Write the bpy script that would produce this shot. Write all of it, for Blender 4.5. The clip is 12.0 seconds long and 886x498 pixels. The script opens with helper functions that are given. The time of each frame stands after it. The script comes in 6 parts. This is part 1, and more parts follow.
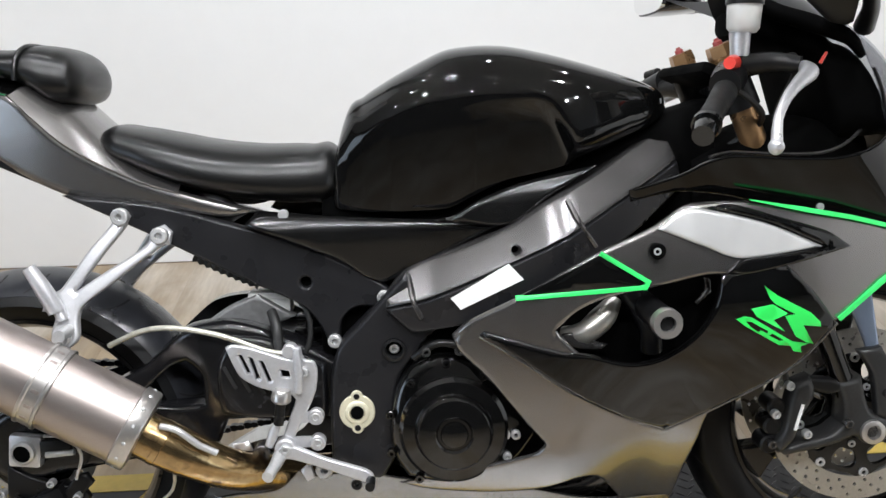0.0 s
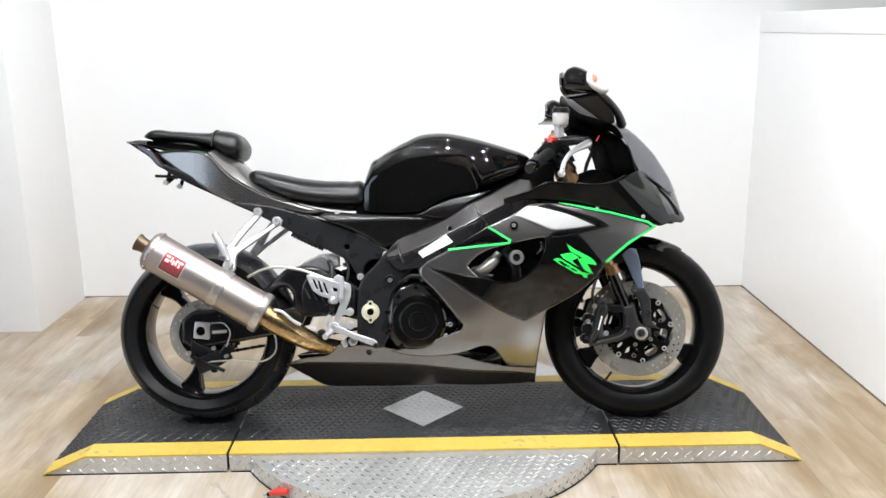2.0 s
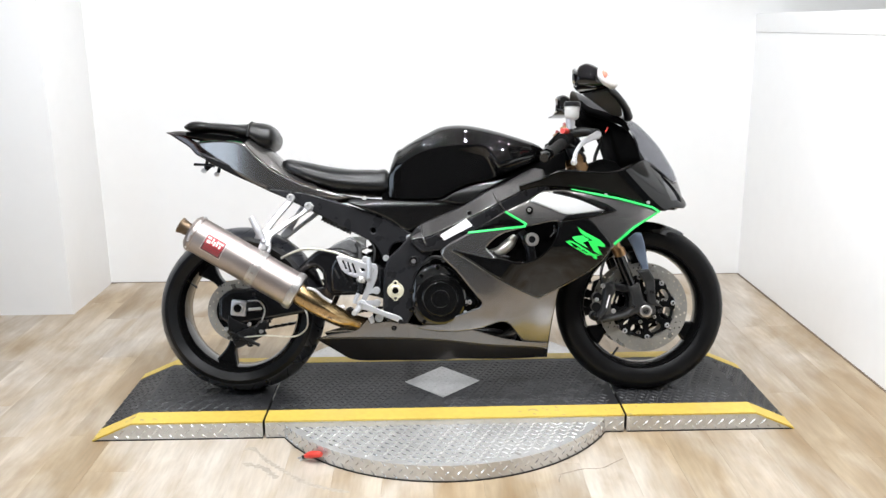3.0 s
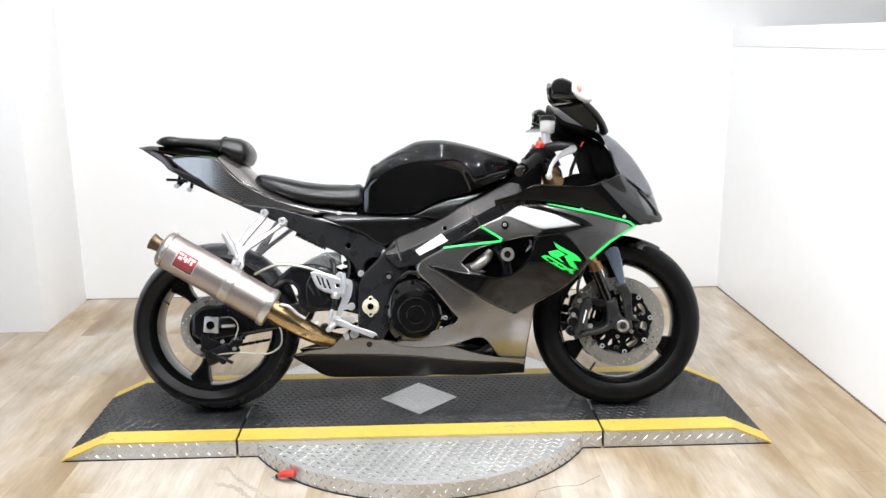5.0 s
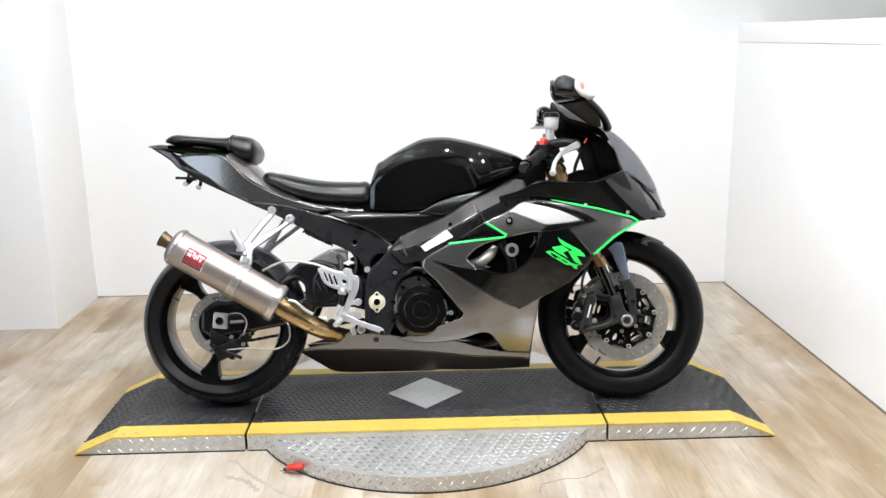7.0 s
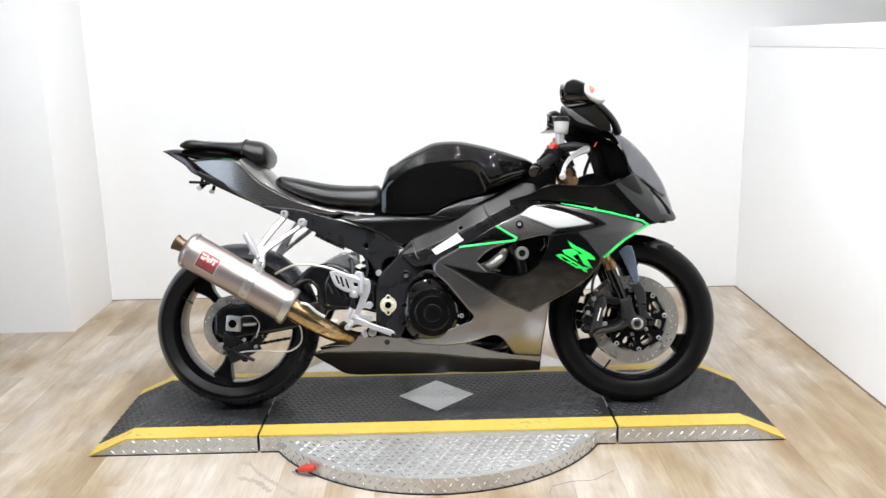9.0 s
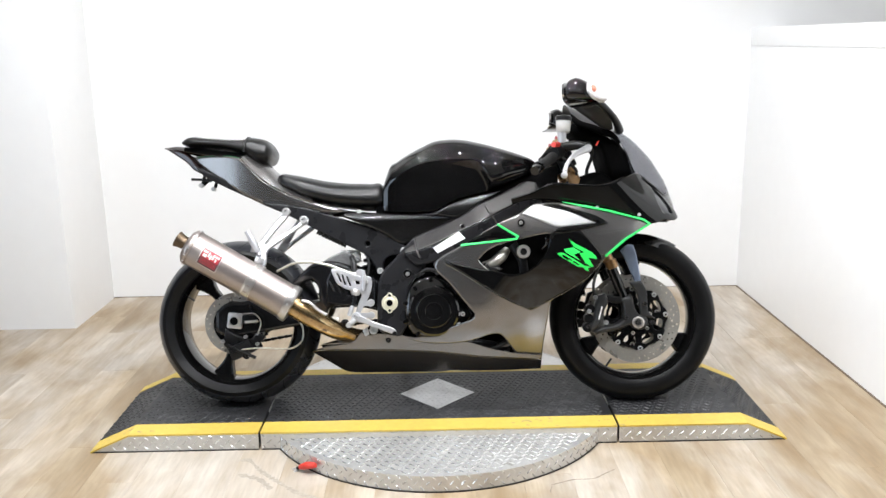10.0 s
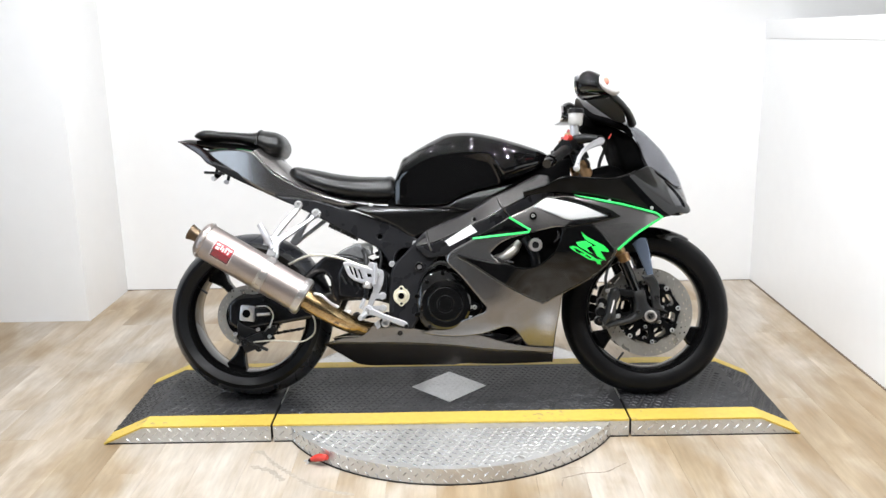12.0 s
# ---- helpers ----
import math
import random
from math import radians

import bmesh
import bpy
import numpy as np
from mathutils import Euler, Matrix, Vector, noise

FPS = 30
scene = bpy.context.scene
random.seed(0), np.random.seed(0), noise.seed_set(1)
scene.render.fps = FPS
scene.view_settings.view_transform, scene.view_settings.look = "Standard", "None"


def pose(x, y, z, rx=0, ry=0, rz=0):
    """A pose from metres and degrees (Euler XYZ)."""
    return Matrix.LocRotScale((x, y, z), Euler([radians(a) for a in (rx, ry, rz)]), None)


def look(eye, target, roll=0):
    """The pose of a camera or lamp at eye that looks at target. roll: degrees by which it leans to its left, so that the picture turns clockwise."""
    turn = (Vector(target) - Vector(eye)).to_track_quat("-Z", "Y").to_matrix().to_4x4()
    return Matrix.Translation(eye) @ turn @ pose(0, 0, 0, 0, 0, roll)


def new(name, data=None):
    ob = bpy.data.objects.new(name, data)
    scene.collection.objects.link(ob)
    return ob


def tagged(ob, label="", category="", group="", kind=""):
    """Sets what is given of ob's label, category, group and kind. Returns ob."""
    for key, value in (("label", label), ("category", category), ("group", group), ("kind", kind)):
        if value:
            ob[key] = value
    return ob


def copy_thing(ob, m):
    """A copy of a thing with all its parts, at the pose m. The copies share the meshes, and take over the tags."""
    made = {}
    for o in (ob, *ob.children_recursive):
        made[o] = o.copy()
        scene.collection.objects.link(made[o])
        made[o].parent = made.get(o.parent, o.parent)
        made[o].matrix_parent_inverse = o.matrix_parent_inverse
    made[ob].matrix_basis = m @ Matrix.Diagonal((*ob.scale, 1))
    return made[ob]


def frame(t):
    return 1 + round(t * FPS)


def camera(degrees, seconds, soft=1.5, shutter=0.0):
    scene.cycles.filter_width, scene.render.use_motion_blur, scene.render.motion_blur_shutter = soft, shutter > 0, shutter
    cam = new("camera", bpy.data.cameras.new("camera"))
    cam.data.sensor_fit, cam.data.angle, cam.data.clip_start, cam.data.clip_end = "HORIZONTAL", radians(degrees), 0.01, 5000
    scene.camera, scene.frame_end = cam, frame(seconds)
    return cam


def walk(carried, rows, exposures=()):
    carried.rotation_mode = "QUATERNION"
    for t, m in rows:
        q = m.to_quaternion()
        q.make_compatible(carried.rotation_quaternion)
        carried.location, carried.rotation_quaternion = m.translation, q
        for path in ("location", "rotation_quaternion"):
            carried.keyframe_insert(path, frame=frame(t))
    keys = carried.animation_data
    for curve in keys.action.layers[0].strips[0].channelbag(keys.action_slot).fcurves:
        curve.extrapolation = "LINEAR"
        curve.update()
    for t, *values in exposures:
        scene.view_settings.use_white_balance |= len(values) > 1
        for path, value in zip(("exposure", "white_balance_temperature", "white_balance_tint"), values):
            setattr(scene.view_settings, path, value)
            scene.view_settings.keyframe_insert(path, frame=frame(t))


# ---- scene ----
cam = camera(53.8, 12.0)
PATH = [
    (0, (-0.071, -1.315, 1.23), (0.021, 0.524, 0.45), -1.1),
    (0.5, (0.08, -1.748, 1.264), (0.131, 0.118, 0.546), 1.4),
    (1, (0.076, -2.154, 1.28), (0.122, -0.268, 0.616), 0.3),
    (1.5, (0.108, -2.502, 1.296), (0.055, -0.589, 0.714), 0.3),
    (2, (0.049, -2.743, 1.318), (0.07, -0.805, 0.824), -0.8),
    (2.5, (-0.032, -2.916, 1.312), (0.023, -0.986, 0.79), -1.1),
    (3, (-0.039, -2.964, 1.324), (-0.006, -1.028, 0.826), -0.6),
    (3.2, (0.054, -2.964, 1.288), (0.054, -1.016, 0.834), -0.6),
    (5, (-0.005, -2.94, 1.324), (0.062, -0.997, 0.855), -0.6),
    (5.5, (-0.003, -2.951, 1.326), (0.047, -1.005, 0.865), -0.7),
    (6, (0.007, -2.959, 1.328), (0.056, -1.013, 0.871), -1.0),
    (6.5, (0.007, -2.965, 1.329), (0.056, -1.018, 0.871), -1.1),
    (7, (0.011, -2.974, 1.326), (0.054, -1.031, 0.852), -1.0),
    (9, (0.016, -2.996, 1.325), (0.031, -1.05, 0.863), -1.2),
    (9.5, (0.016, -2.995, 1.32), (0.019, -1.051, 0.85), -1.3),
    (10, (0.015, -2.999, 1.324), (0.027, -1.053, 0.859), -1.0),
    (10.5, (0.01, -2.993, 1.321), (0.003, -1.05, 0.845), -1.0),
    (11, (0.012, -2.991, 1.321), (0.002, -1.05, 0.841), -1.2),
    (11.5, (0.013, -2.992, 1.319), (0.002, -1.051, 0.838), -1.3),
    (12, (0.016, -2.999, 1.32), (0.0, -1.057, 0.843), -1.1),
]
walk(cam, [(t, look(eye, target, roll)) for t, eye, target, roll in PATH], [(0, -0.36), (0.5, -0.24), (1, -0.24), (1.5, -0.2), (2, -0.08), (3, -0.02), (5, 0.05), (6.5, 0.02), (7, -0.03), (9, -0.06), (9.5, -0.02), (10, 0.02), (12, 0.02)])

from mathutils.geometry import delaunay_2d_cdt

# ---- light ----
world = bpy.data.worlds.new("world")
scene.world = world
world.use_nodes = True
world.node_tree.nodes["Background"].inputs[0].default_value = (0.9, 0.95, 1.0, 1)
world.node_tree.nodes["Background"].inputs[1].default_value = 0.05

CEILING, RIGHT_WALL = 2.75, 1.635
# x, y, watts of the round ceiling spots over the white booth
SPOTS = [(-1.5, -0.55, 10), (-0.75, -0.5, 20), (0.0, -0.5, 20), (0.75, -0.5, 20), (1.3, -0.5, 6),
         (-1.2, -1.7, 21), (-0.4, -1.75, 30), (0.4, -1.75, 30), (1.15, -1.7, 13),
         (-0.9, 0.6, 4.5), (0.1, 0.6, 6), (0.9, 0.6, 3.5)]
for sx, sy, watts in SPOTS:
    lamp = bpy.data.lights.new("spot_light", "AREA")
    lamp.shape, lamp.size, lamp.energy, lamp.color = "DISK", 0.045, watts, (0.965, 0.985, 1.02)
    new("spot_light", lamp).matrix_world = look((sx, sy, CEILING - 0.075), (sx * 0.9, sy + 0.35, 0))


# one unseen spot, added for the bright patch on the partition wall
wash = bpy.data.lights.new("wall_wash", "SPOT")
wash.energy, wash.color, wash.spot_size, wash.spot_blend, wash.shadow_soft_size = 160, (0.86, 0.9, 1.0), radians(16), 1.0, 0.06
WASH_AT = (0.7, -1.9, 2.6)
new("wall_wash", wash).matrix_world = look(WASH_AT, (RIGHT_WALL, 0.22, 0.98))


# ---- materials ----
def material(name, colour, rough=0.5, metal=0.0, coat=0.0, grain=40.0, vary=0.12, bump=0.0, wear=0.0, wear_colour=(0.3, 0.3, 0.3), stretch=(1, 1, 1), rough_vary=0.1, spec=0.5, emit=0.0):
    """A surface of one colour with grain, blotches, slight relief and worn patches."""
    m = bpy.data.materials.new(name)
    m.use_nodes = True
    n, l = m.node_tree.nodes, m.node_tree.links
    b = n["Principled BSDF"]
    co = n.new("ShaderNodeTexCoord")
    mp = n.new("ShaderNodeMapping")
    mp.inputs["Scale"].default_value = stretch
    l.new(co.outputs["Object"], mp.inputs["Vector"])
    fine = n.new("ShaderNodeTexNoise")
    fine.inputs["Scale"].default_value, fine.inputs["Detail"].default_value = grain, 6
    broad = n.new("ShaderNodeTexNoise")
    broad.inputs["Scale"].default_value, broad.inputs["Detail"].default_value = max(grain / 11, 1.3), 4
    for tex in (fine, broad):
        l.new(mp.outputs[0], tex.inputs["Vector"])
    mean = n.new("ShaderNodeMath")
    mean.operation = "ADD"
    l.new(fine.outputs[0], mean.inputs[0])
    l.new(broad.outputs[0], mean.inputs[1])
    spread = n.new("ShaderNodeMapRange")
    spread.inputs[1].default_value, spread.inputs[2].default_value = 0.6, 1.4
    spread.inputs[3].default_value, spread.inputs[4].default_value = 1 - vary, 1 + vary
    l.new(mean.outputs[0], spread.inputs[0])
    tint = n.new("ShaderNodeVectorMath")
    tint.operation = "SCALE"
    tint.inputs[0].default_value = colour
    l.new(spread.outputs[0], tint.inputs["Scale"])
    out = tint.outputs[0]
    if wear:
        step = n.new("ShaderNodeMapRange")
        step.inputs[1].default_value, step.inputs[2].default_value = 1.28 - wear, 1.42 - wear
        l.new(mean.outputs[0], step.inputs[0])
        mix = n.new("ShaderNodeMix")
        mix.data_type = "RGBA"
        l.new(step.outputs[0], mix.inputs[0])
        l.new(out, mix.inputs[6])
        mix.inputs[7].default_value = (*wear_colour, 1)
        out = mix.outputs[2]
    l.new(out, b.inputs["Base Color"])
    rr = n.new("ShaderNodeMapRange")
    rr.inputs[1].default_value, rr.inputs[2].default_value = 0.3, 0.7
    rr.inputs[3].default_value, rr.inputs[4].default_value = max(rough * (1 - rough_vary * 2), 0.02), min(rough * (1 + rough_vary * 2), 1)
    l.new(broad.outputs[0], rr.inputs[0])
    l.new(rr.outputs[0], b.inputs["Roughness"])
    b.inputs["Metallic"].default_value, b.inputs["Specular IOR Level"].default_value = metal, spec
    b.inputs["Coat Weight"].default_value, b.inputs["Coat Roughness"].default_value = coat, 0.03
    if bump:
        bp = n.new("ShaderNodeBump")
        bp.inputs["Strength"].default_value, bp.inputs["Distance"].default_value = 1.0, bump
        l.new(fine.outputs[0], bp.inputs["Height"])
        l.new(bp.outputs[0], b.inputs["Normal"])
    if emit:
        b.inputs["Emission Color"].default_value, b.inputs["Emission Strength"].default_value = (*colour, 1), emit
    return m


GREY_PAINT = material("gunmetal_paint", (0.205, 0.196, 0.19), 0.26, 0.9, 0.5, 40, 0.03, rough_vary=0.02)
SILVER_PAINT = material("silver_paint", (0.6, 0.6, 0.595), 0.38, 0.45, 0.3, 40, 0.03, rough_vary=0.02)
BLACK_PAINT = material("gloss_black_paint", (0.0025, 0.0025, 0.0025), 0.045, 0.0, 0.0, 30, 0.2, rough_vary=0.02, spec=0.5)
SATIN_BLACK = material("satin_black_plastic", (0.006, 0.006, 0.0064), 0.32, 0.0, 0.0, 260, 0.25, 0.0001, spec=0.3)
SATIN_PANEL = material("satin_black_panel", (0.004, 0.004, 0.004), 0.22, 0.0, 0.0, 300, 0.2, 0.00003, rough_vary=0.01, spec=0.5)
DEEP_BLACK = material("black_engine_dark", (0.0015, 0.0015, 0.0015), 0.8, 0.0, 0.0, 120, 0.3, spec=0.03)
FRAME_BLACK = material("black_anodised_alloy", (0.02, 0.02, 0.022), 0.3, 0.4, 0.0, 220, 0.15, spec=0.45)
SWING_BLACK = material("worn_gloss_black_alloy", (0.008, 0.008, 0.009), 0.2, 0.15, 0.2, 70, 0.3, 0.00003, wear=0.05, wear_colour=(0.05, 0.05, 0.052), spec=0.6)
WORN_SHELF = material("worn_grey_alloy", (0.2, 0.2, 0.2), 0.42, 0.5, 0.0, 90, 0.3, 0.0002, wear=0.12, wear_colour=(0.06, 0.06, 0.06))
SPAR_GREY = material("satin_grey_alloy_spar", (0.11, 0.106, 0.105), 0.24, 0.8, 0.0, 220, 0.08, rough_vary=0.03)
ENGINE_BLACK = material("black_engine_enamel", (0.0025, 0.0025, 0.0025), 0.09, 0.0, 0.3, 150, 0.2, 0.00002, spec=0.6)
RUBBER = material("tyre_rubber", (0.0034, 0.0034, 0.0037), 0.4, 0.0, 0.0, 180, 0.3, 0.00006, spec=0.2)
TREAD_SHEEN = material("worn_tread_sheen", (0.02, 0.021, 0.025), 0.3, 0.0, 0.0, 90, 0.35, 0.0001, spec=0.6)
CAST_GREY = material("dark_grey_cast_alloy", (0.03, 0.03, 0.03), 0.36, 0.3, 0.0, 260, 0.2, 0.0001, spec=0.4)
BLADE_REFLECTION = material("blade_reflection_blue", (0.26, 0.32, 0.43), 0.22, 0.6, 0.3, 60, 0.05)
LIP_SHADE = material("lip_shade_gunmetal", (0.08, 0.072, 0.066), 0.24, 0.9, 0.3, 40, 0.04, rough_vary=0.02)
DARK_TINT = material("dark_tinted_acrylic", (0.02, 0.02, 0.021), 0.3, 0.0, 0.0, 60, 0.08, spec=0.6)
DULL_BRONZE = material("dull_bronze_tip", (0.12, 0.085, 0.055), 0.34, 0.8, 0.0, 60, 0.3)
GRIP_RUBBER = material("grip_rubber", (0.008, 0.008, 0.008), 0.6, 0.0, 0.0, 300, 0.2, 0.0004, spec=0.3)
RIM_BLACK = material("gloss_black_rim", (0.004, 0.004, 0.004), 0.08, 0.0, 0.0, 90, 0.2, spec=0.55)
VINYL = material("black_seat_vinyl", (0.0035, 0.0035, 0.0035), 0.3, 0.0, 0.0, 420, 0.2, 0.00008, rough_vary=0.04, spec=0.42)
TITANIUM = material("brushed_titanium", (0.4, 0.35, 0.325), 0.36, 0.88, 0.0, 160, 0.06, 0.0, stretch=(1, 8, 8), rough_vary=0.03)
FLANGE = material("dull_silver_flange", (0.5, 0.48, 0.46), 0.3, 0.85, 0.0, 160, 0.08, rough_vary=0.03)
HEATED_PIPE = material("heat_blued_gold_pipe", (0.43, 0.3, 0.15), 0.18, 0.95, 0.0, 30, 0.7, 0.0012, wear=0.28, wear_colour=(0.09, 0.06, 0.04))
ALLOY = material("bare_cast_alloy", (0.56, 0.56, 0.575), 0.34, 0.6, 0.0, 200, 0.1, 0.0001)
STEEL = material("machined_steel", (0.52, 0.52, 0.52), 0.32, 0.5, 0.0, 240, 0.15)
DISC_STEEL = material("brake_disc_steel", (0.42, 0.405, 0.37), 0.32, 0.72, 0.0, 300, 0.12)
BRONZE = material("bronze_anodised_fork", (0.36, 0.21, 0.1), 0.3, 0.7, 0.0, 160, 0.12)
BRASS_RING = material("pale_gold_washer", (0.7, 0.66, 0.5), 0.4, 0.4, 0.0, 160, 0.1)
BLACK_CHROME = material("black_chrome_tube", (0.05, 0.05, 0.05), 0.14, 1.0, 0.0, 80, 0.1)
WHITE_PLASTIC = material("milky_white_plastic", (0.6, 0.6, 0.58), 0.35, 0.0, 0.1, 60, 0.08)
WHITE_STICKER = material("white_sticker", (0.85, 0.85, 0.84), 0.4, 0.0, 0.0, 60, 0.03)
GREEN_VINYL = material("bright_green_vinyl", (0.02, 0.72, 0.1), 0.4, 0.0, 0.1, 80, 0.05)
GREEN_TRIM = material("green_trim_vinyl", (0.035, 0.72, 0.15), 0.4, 0.0, 0.1, 80, 0.05)
DARK_GREEN = material("dark_green_line", (0.01, 0.16, 0.045), 0.4, 0.0, 0.1, 80, 0.05)
RED_PLASTIC = material("red_plastic", (0.62, 0.045, 0.03), 0.35, 0.0, 0.1, 80, 0.1)
RED_LABEL = material("red_label_print", (0.4, 0.035, 0.045), 0.4, 0.0, 0.0, 80, 0.06)
LABEL_PALE = material("pale_label_print", (0.8, 0.74, 0.7), 0.4, 0.0, 0.0, 80, 0.05)
LABEL_DARK = material("dark_label_print", (0.1, 0.05, 0.05), 0.4, 0.0, 0.0, 80, 0.1)
ADJUSTER_RED = material("faded_red_anodised", (0.4, 0.1, 0.1), 0.35, 0.5, 0.0, 80, 0.1)
MIRROR = material("mirror_glass", (0.9, 0.9, 0.9), 0.02, 1.0, 0.0, 10, 0.0)
BRAIDED = material("braided_steel_hose", (0.62, 0.6, 0.52), 0.4, 0.7, 0.0, 700, 0.3, 0.0002)
CABLE = material("black_cable_rubber", (0.01, 0.01, 0.01), 0.55, 0.0, 0.0, 200, 0.2)
TAIL_LENS = material("dark_tail_lens", (0.012, 0.004, 0.004), 0.12, 0.0, 0.2, 60, 0.1)
SIGNAL_LENS = material("clear_signal_lens", (0.6, 0.585, 0.58), 0.12, 0.0, 0.4, 90, 0.2, 0.0008)
SIGNAL_BULB = material("amber_bulb", (0.55, 0.22, 0.15), 0.25, 0.0, 0.2, 60, 0.2)
HEAD_LENS = material("headlight_lens", (0.035, 0.036, 0.04), 0.06, 0.2, 0.6, 60, 0.15)
ALLOY_PLATE = material("bare_tread_plate", (0.6, 0.595, 0.58), 0.36, 0.62, 0.0, 55, 0.14, 0.0002, wear=0.06, wear_colour=(0.4, 0.385, 0.36))
BLACK_DECK = material("worn_black_deck_paint", (0.022, 0.022, 0.0235), 0.48, 0.1, 0.0, 34, 0.3, 0.0002, wear=0.1, wear_colour=(0.05, 0.05, 0.052), spec=0.4)
# both treads are coloured lighter than their plates for light on the facets
DECK_TREAD = material("rubbed_lit_black_tread", (0.03, 0.03, 0.032), 0.38, 0.15, 0.0, 26, 0.35, wear=0.2, wear_colour=(0.085, 0.085, 0.088))
LIT_TREAD = material("lit_alloy_tread", (0.72, 0.715, 0.7), 0.24, 0.85, 0.0, 55, 0.14)
DIAMOND_PLATE = material("scuffed_silver_plate", (0.5, 0.5, 0.5), 0.4, 0.6, 0.0, 120, 0.18, wear=0.1, wear_colour=(0.34, 0.34, 0.34))
YELLOW = material("worn_yellow_paint", (0.6, 0.43, 0.08), 0.5, 0.0, 0.0, 45, 0.14, 0.0001, wear=0.1, wear_colour=(0.36, 0.28, 0.1))
SCUFF_DARK = material("dark_floor_scuff", (0.24, 0.2, 0.16), 0.6, 0.0, 0.0, 90, 0.3)
SCUFF_PALE = material("grey_floor_scuff", (0.37, 0.325, 0.27), 0.6, 0.0, 0.0, 90, 0.3)
SHADOW_GAP = material("gap_shade_black", (0.01, 0.01, 0.01), 0.7, 0.0, 0.0, 60, 0.2)
FLOOR_JOINT = material("dark_brown_joint", (0.16, 0.12, 0.085), 0.7, 0.0, 0.0, 60, 0.3)
WALL_WHITE = material("white_wall_paint", (0.84, 0.84, 0.835), 0.55, 0.0, 0.0, 14, 0.015, 0.0003)
WALL_GREY = material("dark_showroom_paint", (0.07, 0.07, 0.072), 0.6, 0.0, 0.0, 14, 0.03, 0.0003)
WALL_BEIGE = material("beige_grey_wall_paint", (0.42, 0.4, 0.375), 0.6, 0.0, 0.0, 14, 0.03, 0.0003)
CEILING_PAINT = material("ceiling_paint", (0.5, 0.5, 0.5), 0.7, 0.0, 0.0, 14, 0.03, 0.0003)
LAMP_GLOW = material("lamp_glow", (1.0, 0.97, 0.93), 0.5, 0.0, 0.0, 10, 0.0, emit=18.0)
DAYLIGHT = material("daylight_glow", (0.72, 0.85, 1.0), 0.5, 0.0, 0.0, 3, 0.06, emit=3.4)
LAMP_CASE = material("white_lamp_case", (0.8, 0.8, 0.8), 0.4, 0.0, 0.0, 60, 0.04)


def smoked_screen():
    m = bpy.data.materials.new("smoked_screen")
    m.use_nodes = True
    n, l = m.node_tree.nodes, m.node_tree.links
    b = n["Principled BSDF"]
    b.inputs["Base Color"].default_value = (0.03, 0.031, 0.034, 1)
    b.inputs["Roughness"].default_value = 0.08
    clear = n.new("ShaderNodeBsdfTransparent")
    clear.inputs[0].default_value = (0.8, 0.805, 0.825, 1)
    mix = n.new("ShaderNodeMixShader")
    mix.inputs[0].default_value = 0.13
    l.new(clear.outputs[0], mix.inputs[1])
    l.new(b.outputs[0], mix.inputs[2])
    l.new(mix.outputs[0], n["Material Output"].inputs[0])
    return m


SCREEN = smoked_screen()


